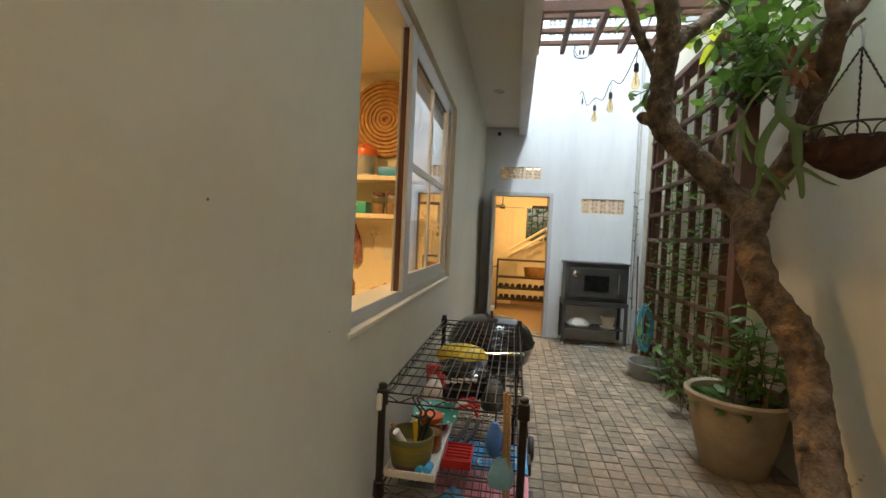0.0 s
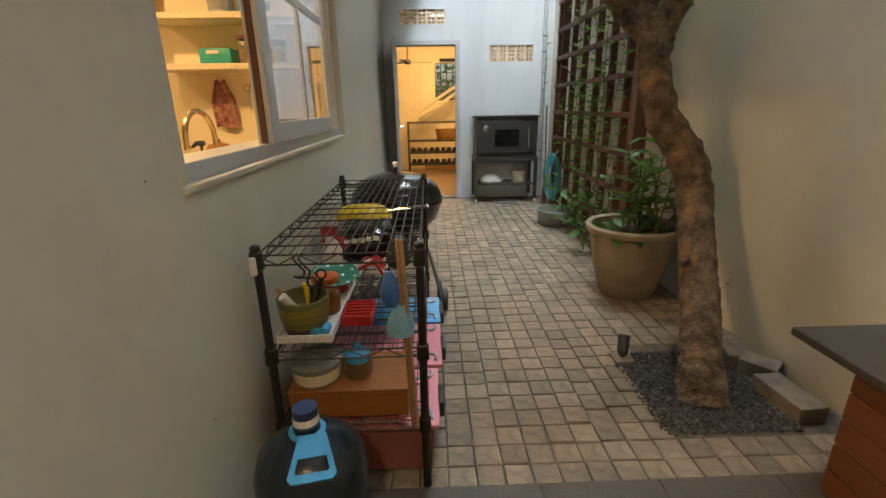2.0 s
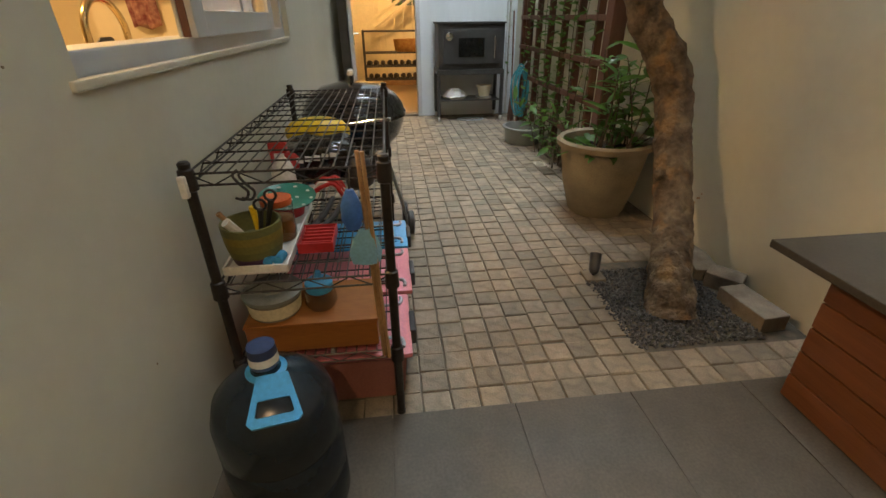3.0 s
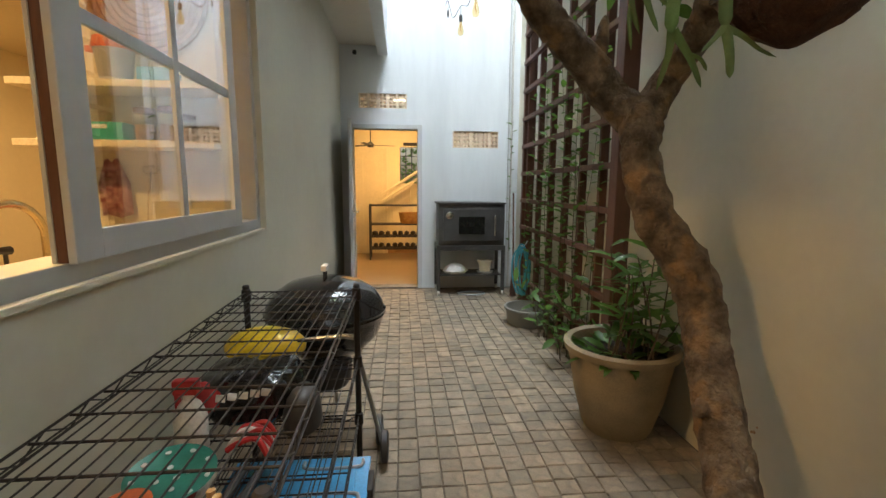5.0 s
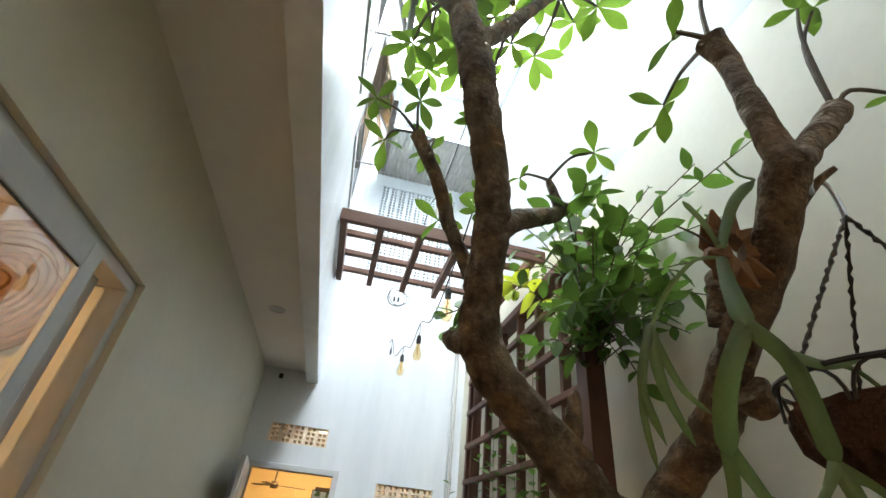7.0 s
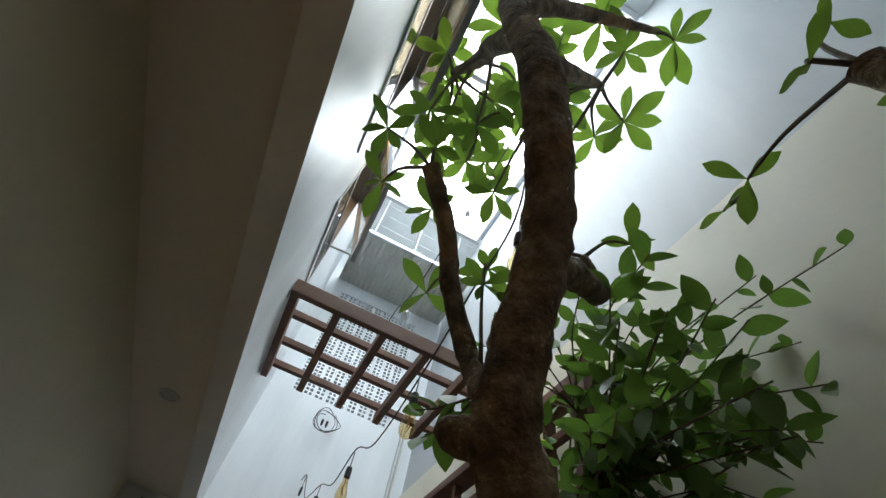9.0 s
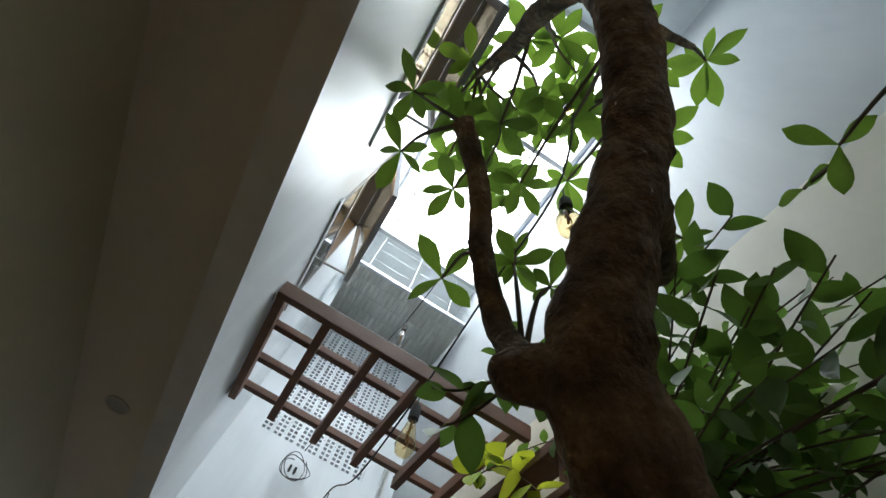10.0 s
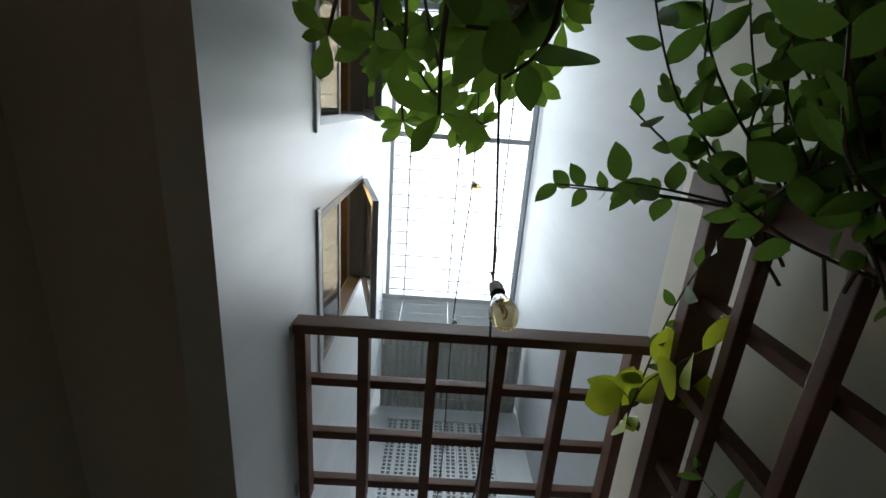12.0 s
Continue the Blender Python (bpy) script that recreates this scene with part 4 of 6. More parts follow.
vine = thing("climbing_vine", (2.17, 4.9, 0), "thin green vine climbing the trellis bars", "vine")
for y0, y1, top in ((5.62, 5.5, 2.2), (5.24, 5.28, 2.5), (5.0, 4.95, 1.9), (4.75, 4.82, 2.4), (4.5, 4.42, 2.0), (4.95, 5.15, 2.9), (4.3, 4.15, 1.7), (5.7, 5.75, 1.5), (5.4, 5.35, 1.3), (5.1, 5.2, 2.3), (4.62, 4.7, 2.9), (4.85, 4.7, 1.5), (4.4, 4.5, 2.6), (4.15, 4.1, 2.2)):
    pts = [(2.18 + random.uniform(-0.02, 0.02), y0 + (y1 - y0) * i / 6 + random.uniform(-0.05, 0.05), 0.05 + (top - 0.05) * i / 6) for i in range(7)]
    shoot(pts, 0.0035, 0.055, SMALL, vine, 1.0)
pipevine = [(2.27 + random.uniform(-0.015, 0.015), 6.86 + random.uniform(-0.03, 0.02), 0.5 + 0.33 * i) for i in range(6)]
shoot(pipevine, 0.0035, 0.10, SMALL, vine, 0.9)
poth = thing("pothos", (2.22, 4.8, 3.3), "yellow-green pothos hanging from the trellis top", "plant")
for p in ([(2.2, 4.95, 3.36), (2.17, 4.8, 3.36), (2.13, 4.7, 3.3), (2.1, 4.65, 3.18)], [(2.2, 4.9, 3.35), (2.2, 4.66, 3.28), (2.19, 4.45, 3.1), (2.17, 4.3, 2.95)]):
    shoot(p, 0.004, 0.10, HEART, poth, 1.4, start=0.3)
shoot([(2.2, 4.9, 3.35), (2.18, 4.35, 3.2), (2.16, 4.05, 3.05), (2.15, 3.85, 2.9)], 0.004, 0.09, OVAL, poth, 1.0)

shoot([(1.478, 3.42, 2.42), (1.42, 3.54, 2.42), (1.35, 3.56, 2.39)], 0.005, 0.035, OVAL, tree, 0.95, start=1)
shoot([(1.478, 3.42, 2.42), (1.46, 3.56, 2.4), (1.40, 3.62, 2.35)], 0.005, 0.035, OVAL, tree, 0.95, start=1)

# ---- staghorn fern on the tree ----
fern = thing("staghorn_fern", (1.9, 2.52, 2.2), "staghorn fern with forked drooping fronds on the tree", "fern")


def frond(pts, w0, w1, name="frond"):
    P, _ = resample(pts, [0] * len(pts), 6)
    bm = bmesh.new()
    rows = []
    for i, p in enumerate(P):
        t = i / (len(P) - 1)
        d = (P[min(i + 1, len(P) - 1)] - P[max(i - 1, 0)]).normalized()
        s = d.cross(Vector((-0.45, -0.85, 0.2))).normalized()
        n = s.cross(d).normalized()
        w = 0.72 * (w0 * (1 - t) + w1 * t) * (1.0 if t < 0.85 else max(0.12, (1 - t) / 0.15))
        rows.append([bm.verts.new(p - s * w), bm.verts.new(p - s * w * 0.5 + n * w * 0.25), bm.verts.new(p + n * w * 0.3), bm.verts.new(p + s * w * 0.5 + n * w * 0.25), bm.verts.new(p + s * w)])
    for a, b in zip(rows, rows[1:]):
        for k in range(4):
            bm.faces.new((a[k], a[k + 1], b[k + 1], b[k]))
    f = part(name, bm, STAG, fern, smooth=True)
    return f


B = Vector((1.735, 2.515, 2.17))
frond([(1.719, 2.500, 2.144), (1.686, 2.470, 2.050), (1.674, 2.450, 1.961)], 0.014, 0.030)
frond([(1.673, 2.450, 1.967), (1.636, 2.470, 1.887), (1.634, 2.500, 1.822), (1.654, 2.530, 1.764)], 0.022, 0.026)
frond([(1.654, 2.530, 1.775), (1.654, 2.540, 1.706), (1.633, 2.550, 1.615)], 0.018, 0.008)
frond([(1.659, 2.530, 1.775), (1.731, 2.550, 1.704), (1.784, 2.570, 1.631)], 0.020, 0.008)
frond([(1.722, 2.550, 1.719), (1.761, 2.550, 1.706), (1.784, 2.550, 1.674)], 0.010, 0.007)
frond([(1.673, 2.450, 1.967), (1.713, 2.440, 1.926), (1.736, 2.440, 1.888), (1.745, 2.440, 1.802), (1.749, 2.440, 1.751)], 0.026, 0.022)
frond([(1.721, 2.440, 1.923), (1.779, 2.430, 1.910), (1.837, 2.430, 1.924), (1.877, 2.430, 1.943)], 0.018, 0.006)
frond([(1.811, 2.430, 1.917), (1.856, 2.430, 1.908), (1.916, 2.430, 1.865)], 0.010, 0.006)
frond([(1.749, 2.440, 1.761), (1.724, 2.440, 1.730), (1.688, 2.440, 1.693)], 0.014, 0.006)
frond([(1.751, 2.440, 1.757), (1.761, 2.430, 1.684), (1.767, 2.430, 1.625)], 0.020, 0.012)
frond([(1.751, 2.440, 1.757), (1.792, 2.430, 1.734), (1.846, 2.430, 1.701), (1.896, 2.430, 1.683)], 0.014, 0.005)
frond([(1.711, 2.500, 2.142), (1.676, 2.530, 2.140), (1.629, 2.570, 2.074), (1.605, 2.600, 2.005)], 0.006, 0.008)
frond([(1.606, 2.600, 2.012), (1.578, 2.600, 1.939), (1.566, 2.600, 1.872), (1.596, 2.600, 1.786)], 0.014, 0.010)
frond([(1.602, 2.600, 1.997), (1.610, 2.600, 1.890), (1.655, 2.600, 1.792)], 0.020, 0.008)
frond([(1.608, 2.600, 1.984), (1.650, 2.600, 1.894), (1.703, 2.600, 1.855)], 0.014, 0.006)
frond([(1.580, 2.610, 1.929), (1.567, 2.610, 1.837), (1.579, 2.610, 1.742)], 0.012, 0.006)
frond([(1.726, 2.500, 2.167), (1.746, 2.490, 2.226), (1.782, 2.480, 2.298), (1.844, 2.470, 2.368)], 0.012, 0.020)
frond([(1.721, 2.500, 2.174), (1.695, 2.500, 2.233), (1.659, 2.500, 2.274)], 0.008, 0.012)
frond([(1.844, 2.470, 2.368), (1.800, 2.470, 2.370), (1.772, 2.470, 2.407)], 0.010, 0.004)
bm = bmesh.new()
for k in range(9):
    a = k * 0.7
    p = B + Vector((0.045 + 0.035 * math.cos(a), 0.02, 0.02 + 0.05 * math.sin(a)))
    frond_pts = [p, p + Vector((0.05 * math.cos(a), -0.03, 0.05 * math.sin(a)))]
    tube(bm, frond_pts, [0.03, 0.004], 7, 1, 0.3)
bm2 = bmesh.new()
tube(bm2, [B, B + Vector((-0.05, -0.01, 0.02)), B + Vector((-0.115, -0.02, 0.025))], [0.004, 0.003, 0.002], 6, 3)
part("stem", bm2, TWIG, fern, smooth=True)
part("shield", bm, DRYLEAF, fern, "dry brown shield leaves", smooth=True)

# ---- hanging coir basket ----
bk = thing("hanging_basket", (1.945, 2.45, 1.71), "brown coir hanging basket on twisted chains", "basket")
CB = Vector((1.945, 2.45, 1.845))
bm = bmesh.new()
lathe(bm, [(0.0, -0.135), (0.03, -0.125), (0.08, -0.095), (0.12, -0.075), (0.15, -0.045), (0.157, 0.0), (0.157, 0.02), (0.142, 0.016), (0.13, -0.035), (0.08, -0.07), (0.0, -0.08)], *CB, 40, 1.0, 1.0, 0.26)
part("liner", bm, COIR, bk, smooth=True)
bm = bmesh.new()
ring = [CB + Vector((0.168 * math.cos(a * math.pi / 16), 0.168 * math.sin(a * math.pi / 16), 0.065)) for a in range(32)]
tube(bm, ring, 0.005, 6, 1, 0, True)
part("rim", bm, BLACKWIRE, bk, smooth=True)
for k in range(12):
    a = k * math.pi / 6
    bm = bmesh.new()
    loop = []
    for j in range(10):
        b = j * math.pi / 9
        aa = a + 0.24 * math.cos(b)
        loop.append(CB + Vector((0.165 * math.cos(aa), 0.165 * math.sin(aa), 0.005 + 0.058 * math.sin(b))))
    tube(bm, loop, 0.0035, 5)
    part("wire_loop", bm, BLACKWIRE, bk)
HK = Vector((1.905, 2.375, 2.21))
for k in range(3):
    a = k * 2.1 + 3.0
    q = CB + Vector((0.167 * math.cos(a), 0.167 * math.sin(a), 0.068))
    bm = bmesh.new()
    n = 34
    tube(bm, [HK + (q - HK) * i / n + Vector((0.0015 * math.cos(i * 2.1), 0.0015 * math.sin(i * 2.1), 0)) for i in range(n + 1)], [0.0052 if i % 2 else 0.0028 for i in range(n + 1)], 6)
    part("chain", bm, BLACKWIRE, bk)
bm = bmesh.new()
tube(bm, [HK, HK + Vector((0, 0, 0.05)), HK + Vector((-0.008, 0, 0.078)), HK + Vector((-0.028, 0.002, 0.086)), HK + Vector((-0.046, 0.004, 0.07)), HK + Vector((-0.05, 0.005, 0.045))], 0.005, 8, 4)
part("hook", bm, ALU, bk, "grey steel hook", smooth=True)

# ---- string lights ----
sl = thing("string_lights", (1.5, 5.0, 3.0), "black cable string with amber filament bulbs", "string lights")
cable = [(1.40, 3.06, 3.3), (1.44, 3.22, 3.0), (1.47, 3.6, 2.98), (1.50, 4.06, 2.93), (1.52, 4.7, 2.88), (1.522, 5.19, 3.06), (1.52, 5.6, 3.0), (1.514, 6.09, 3.17), (1.48, 6.5, 3.2), (1.445, 6.7, 3.45), (1.44, 6.96, 3.5)]
bm = bmesh.new()
tube(bm, cable, 0.0038, 6, 8)
part("cable", bm, RUBBER, sl, smooth=True)
cable2 = [(1.48, 2.75, 4.75), (1.503, 3.14, 4.32), (1.52, 3.6, 4.30), (1.538, 4.07, 4.41), (1.50, 4.45, 4.2), (1.476, 4.80, 4.11), (1.5, 5.5, 4.5), (1.5, 6.2, 4.4), (1.45, 6.96, 4.3)]
bm = bmesh.new()
tube(bm, cable2, 0.004, 6, 8)
part("cable", bm, RUBBER, sl, smooth=True)


def bulb(p, s=1.0, amber=True):
    p = Vector(p)
    bm = bmesh.new()
    tube(bm, [p + Vector((0, 0, 0.10 * s)), p + Vector((0, 0, 0.21 * s))], 0.003, 6)
    lathe(bm, [(0.0, 0.12 * s), (0.016 * s, 0.115 * s), (0.019 * s, 0.09 * s), (0.019 * s, 0.055 * s), (0.0, 0.05 * s)], *p, 12)
    sock = part("socket", bm, RUBBER, sl, smooth=True)
    bm = bmesh.new()
    lathe(bm, [(0.014 * s, 0.054 * s), (0.017 * s, 0.03 * s), (0.032 * s, -0.03 * s), (0.034 * s, -0.05 * s), (0.026 * s, -0.078 * s), (0.0, -0.09 * s)], *p, 18)
    part("bulb", bm, AMBER if amber else CLEAR, sock, "amber glass filament bulb", smooth=True).visible_shadow = False
    bm = bmesh.new()
    tube(bm, [p + Vector((0.008 * s * math.cos(k), 0.008 * s * math.sin(k), (0.03 - 0.011 * k) * s)) for k in range(9)], 0.0022 * s, 5, 3)
    tube(bm, [p + Vector((0, 0, 0.05 * s)), p + Vector((0, 0, -0.04 * s))], 0.004 * s, 5)
    part("filament", bm, WICKER, sock)


bulb((1.492, 4.08, 2.695))
bulb((1.46, 3.22, 2.80))
bulb((1.522, 5.19, 2.83))
bulb((1.514, 6.09, 2.965))
bulb((1.476, 4.80, 3.92), 0.9, False)
bulb((1.538, 4.07, 4.22), 0.9)
bulb((1.503, 3.14, 4.13), 0.9)
bulb((1.5, 5.9, 4.3), 0.9, False)
bm = bmesh.new()
for k in range(3):
    c = Vector((1.42 + 0.02 * k, 6.9, 4.08))
    tube(bm, [c + Vector(((0.11 + 0.01 * k) * math.cos(a * 0.42 + k), 0.03 * math.sin(a + k), (0.13 - 0.02 * k) * math.sin(a * 0.42 + k))) for a in range(16)], 0.004, 5, 2)
part("coil", bm, RUBBER, sl, "loose coil of black cable", smooth=True)
bm = bmesh.new()
for dx in (-0.02, 0.03):
    lathe(bm, [(0, 0.03), (0.012, 0.025), (0.013, -0.02), (0.007, -0.04), (0, -0.042)], 1.42 + dx, 6.9, 4.06, 10)
part("plug", bm, RUBBER, sl, smooth=True)
bm = bmesh.new()
lathe(bm, [(0, 0.05), (0.01, 0.045), (0.012, 0), (0.006, -0.03), (0, -0.032)], 1.445, 6.7, 3.3, 10)
tube(bm, [(1.445, 6.7, 3.34), (1.445, 6.7, 3.45)], 0.003, 5)
part("plug", bm, RUBBER, sl, smooth=True)

# ---- soffit fittings ----
dl = thing("downlight", (0.38, 5.36, ZC), "recessed round ceiling downlight, switched off", "downlight")
bm = bmesh.new()
lathe(bm, [(0.066, -0.001), (0.066, -0.008), (0.052, -0.011), (0.048, -0.002)], 0.38, 5.36, ZC, 24)
part("ring", bm, TRIM, dl, smooth=True)
bm = bmesh.new()
lathe(bm, [(0.048, -0.003), (0.0, -0.003)], 0.38, 5.36, ZC, 24)
part("lens", bm, ALU, dl)
cm = thing("security_camera", (0.34, 6.97, 2.9), "small black wall camera under the soffit", "camera")
bm = bmesh.new()
lathe(bm, [(0, 0.03), (0.022, 0.025), (0.026, 0.0), (0.02, -0.02), (0, -0.024)], 0.34, 6.955, 2.92, 14)
part("body", bm, RUBBER, cm, smooth=True)
bm = bmesh.new()
rbox(bm, 0.325, 0.355, 6.965, 6.998, 2.905, 2.94, 0.003)
part("bracket", bm, RUBBER, cm)
for x, r in ((2.265, 0.011), (2.30, 0.014)):
    bm = bmesh.new()
    tube(bm, [(x, 6.97, 0.02), (x + 0.004, 6.972, 1.5), (x - 0.004, 6.972, 3.0), (x, 6.97, 4.6)], r, 8, 5)
    solid("pipe", bm, SILL if r > 0.012 else TRIM, "thin vertical pipe in the wall corner", "pipe", True)

# ---- gravel bed, blocks, garden light ----
GX0, GX1, GY0, GY1 = 1.638, 2.22, 2.065, 2.70
random.seed(3)
me = bpy.data.meshes.new("gravel")
vs, fs = [], []
for k in range(3600):
    x, y = random.uniform(GX0 + 0.006, GX1), random.uniform(GY0 + 0.006, GY1 - 0.006)
    s = random.uniform(0.005, 0.011)
    c = Vector((x, y, -0.006 + random.uniform(0, 0.008)))
    rot = Euler((random.random() * 6, random.random() * 6, random.random() * 6)).to_matrix()
    i0 = len(vs)
    for d in ((1, 0, 0), (-1, 0, 0), (0, 1, 0), (0, -1, 0), (0, 0, 0.7), (0, 0, -0.7)):
        vs.append(tuple(c + rot @ (Vector(d) * s * random.uniform(0.75, 1.2))))
    for a, b, e in ((0, 2, 4), (2, 1, 4), (1, 3, 4), (3, 0, 4), (2, 0, 5), (1, 2, 5), (3, 1, 5), (0, 3, 5)):
        fs.append((i0 + a, i0 + b, i0 + e))
me.from_pydata(vs, [], fs)
me.materials.append(GRAVEL)
tagged(new("gravel", me), "dark grey gravel around the tree foot", "gravel", kind="stuff")
for (x, y, z, rz, l, w, h, rx) in ((2.27, 2.24, 0.025, 4, 0.26, 0.13, 0.085, 0), (2.31, 2.47, 0.03, 40, 0.16, 0.12, 0.08, 0), (2.27, 2.61, 0.028, -12, 0.17, 0.12, 0.08, 5), (2.29, 2.77, 0.025, 10, 0.16, 0.13, 0.07, 0)):
    bm = bmesh.new()
    rbox(bm, -w / 2, w / 2, -l / 2, l / 2, -h / 2, h / 2, 0.006, pose(x, y, z, rx, 0, rz))
    tagged(link("concrete_block", bm, CONCRETE), "pale rough concrete block lying beside the gravel", "block", "blocks by the gravel")
gl = thing("garden_light", (1.70, 2.64, 0), "small black garden spotlight on a concrete foot", "spotlight")
bm = bmesh.new()
rbox(bm, 1.65, 1.75, 2.58, 2.68, -0.02, 0.012, 0.004)
part("foot", bm, CONCRETE, gl)
bm = bmesh.new()
tube(bm, [(1.70, 2.63, 0.01), (1.70, 2.63, 0.06)], 0.008, 8)
tube(bm, [(1.69, 2.61, 0.05), (1.715, 2.665, 0.115)], [0.026, 0.03], 14)
tube(bm, [(1.685, 2.60, 0.04), (1.692, 2.615, 0.056)], [0.018, 0.026], 14)
part("head", bm, RUBBER, gl, smooth=True)

random.seed(17)
bm = bmesh.new()
for k in range(7):
    s = random.uniform(0.003, 0.008)
    y, z = 2.90 + 0.013 * k, 0.31 - 0.016 * k + random.uniform(-0.012, 0.012)
    tube(bm, [(2.3965, y, z), (2.3992, y, z)], [s * 0.8, s], 7, 1, 0.3)
tagged(solid("stain", bm, ROPEM, "small brown rust flecks on the garden wall", "stain"), kind="structure")
bm = bmesh.new()
for y, z, s in ((1.05, 1.45, 0.0035), (1.54, 1.14, 0.0035), (1.61, 0.51, 0.0035)):
    tube(bm, [(XL - 0.002, y, z), (XL + 0.0015, y, z)], [s, s * 0.7], 7, 1, 0.3)
tagged(solid("stain", bm, CLAY, "small dark chips in the wall paint", "stain"), kind="structure")

# ---- slatted bench ----
bn = thing("bench", (2.18, 0.7, 0), "low bench with reddish wood boards and a grey stone top", "bench")
bm = bmesh.new()
rbox(bm, 1.955, 2.398, -0.6, 1.965, 0.502, 0.53, 0.004)
part("top", bm, BENCHSTONE, bn, "grey stone top")
for j in range(5):
    z = 0.02 + j * 0.0965
    for (x0, x1, y0, y1) in ((2.01, 2.03, -0.6, 1.77), (2.032, 2.398, 1.75, 1.77)):
        bm = bmesh.new()
        rbox(bm, x0, x1, y0, y1, z, z + 0.091, 0.004)
        part("board", bm, DECK, bn)
bm = bmesh.new()
quad_box(bm, 2.035, 2.39, -0.58, 1.745, 0.016, 0.495)
part("core", bm, RUBBER, bn)

# ---- potted plant ----
pt = thing("plant_pot", (2.085, 3.50, 0), "large round beige clay pot with a rolled rim", "pot")
bm = bmesh.new()
lathe(bm, [(0.0, 0.0), (0.17, 0.0), (0.187, 0.03), (0.235, 0.20), (0.268, 0.39), (0.276, 0.445), (0.299, 0.452), (0.304, 0.485), (0.287, 0.5), (0.264, 0.487), (0.256, 0.41), (0.0, 0.405)], 2.085, 3.50, 0, 48, wob=0.006)
part("body", bm, CLAY, pt, smooth=True)
bm = bmesh.new()
lathe(bm, [(0.255, 0.412), (0.18, 0.42), (0.0, 0.428)], 2.085, 3.5, 0.0, 30, wob=0.02)
part("soil", bm, SOIL, pt, smooth=True)
LONG = [leaf_mesh("leaf", 0.19, 0.052, POTPLANT, curl=0.3), leaf_mesh("leaf", 0.16, 0.056, POTPLANT, curl=0.2)]
ROUND = [leaf_mesh("leaf", 0.11, 0.075, POTPLANT, curl=0.12)]
pp = thing("pot_plant", (2.085, 3.5, 0.425), "mixed leafy green plants growing from the clay pot", "plant")
random.seed(21)
for k in range(13):
    a = random.random() * 6.28
    r = random.uniform(0.02, 0.2)
    p = Vector((2.085 + r * math.cos(a), 3.5 + r * math.sin(a), 0.41))
    h = random.uniform(0.25, 0.62)
    tip = p + Vector((random.uniform(-0.12, 0.12), random.uniform(-0.12, 0.12), h))
    tip.x = min(tip.x, 2.33)
    shoot([p, (p + tip) / 2 + Vector((0.02, 0, 0)), tip], 0.006, 0.045, LONG if k % 3 else SMALL, pp, 0.9, start=2)
shoot([(2.2, 3.42, 0.41), (2.27, 3.33, 0.6), (2.3, 3.27, 0.77)], 0.005, 0.05, ROUND, pp, 0.9, start=1)
shoot([(2.2, 3.44, 0.41), (2.31, 3.32, 0.55), (2.33, 3.22, 0.65)], 0.005, 0.05, ROUND, pp, 0.8, start=1)
for k in range(46):
    a, r = random.random() * 6.28, random.uniform(0.03, 0.22)
    pieces("leaf", random.choice(LONG + ROUND), [aim((2.085 + r * math.cos(a), 3.5 + r * math.sin(a), 0.43), (math.cos(a), math.sin(a), random.uniform(0.1, 0.9)), random.uniform(-0.5, 0.5), 0.8)], pp)
ground_plant = thing("border_plant", (2.15, 4.6, 0), "leafy green shoots at the trellis foot", "plant")
for k in range(13):
    p = Vector((random.uniform(2.08, 2.24), random.uniform(4.05, 5.15), 0.0))
    tip = p + Vector((random.uniform(-0.25, 0.04), random.uniform(-0.2, 0.2), random.uniform(0.2, 0.7)))
    shoot([p, p + (tip - p) * 0.5 + Vector((0.05, 0, 0.06)), tip], 0.005, 0.05, LONG + SMALL, ground_plant, 0.85, start=1.5)

# ---- tub, hose, broom ----
tb = thing("tub", (2.115, 5.39, 0), "grey plastic wash tub standing on the pavers", "tub")
bm = bmesh.new()
lathe(bm, [(0.0, 0.002), (0.18, 0.002), (0.19, 0.02), (0.21, 0.15), (0.228, 0.155), (0.228, 0.17), (0.205, 0.172), (0.185, 0.03), (0.0, 0.02)], 2.105, 5.39, 0.0, 40, 0.95, 1.05)
part("body", bm, TUBGREY, tb, smooth=True)
for s in (-1, 1):
    bm = bmesh.new()
    rbox(bm, 2.055, 2.155, 5.39 + s * 0.235 - 0.012, 5.39 + s * 0.235 + 0.012, 0.135, 0.165, 0.005)
    part("handle", bm, TUBGREY, tb)
ho = thing("garden_hose", (2.14, 5.73, 0.2), "coiled turquoise garden hose hanging on the trellis", "hose")
random.seed(8)
for k in range(6):
    bm = bmesh.new()
    c = Vector((2.115 + 0.008 * k, 5.74 - 0.012 * k, 0.46 + random.uniform(-0.02, 0.02)))
    w, h = random.uniform(0.055, 0.085), random.uniform(0.23, 0.28)
    tube(bm, [c + Vector((w * math.cos(a) * (0.8 + 0.2 * math.sin(a)), -0.35 * w * math.cos(a), h * math.sin(a))) for a in [i * math.pi / 12 for i in range(24)]], 0.0085, 8, 1, 0, True)
    part("loop", bm, HOSE, ho, smooth=True)
bm = bmesh.new()
tube(bm, [(2.20, 5.75, 0.77), (2.15, 5.71, 0.72), (2.12, 5.69, 0.735)], 0.006, 6, 3)
part("hook", bm, ALU, ho)
br = thing("broom", (2.24, 6.5, 0), "worn stick broom leaning in the corner", "broom")
bm = bmesh.new()
tube(bm, [(2.25, 6.5, 0.42), (2.285, 6.72, 1.25)], 0.011, 8)
part("stick", bm, WOOD, br)
bm = bmesh.new()
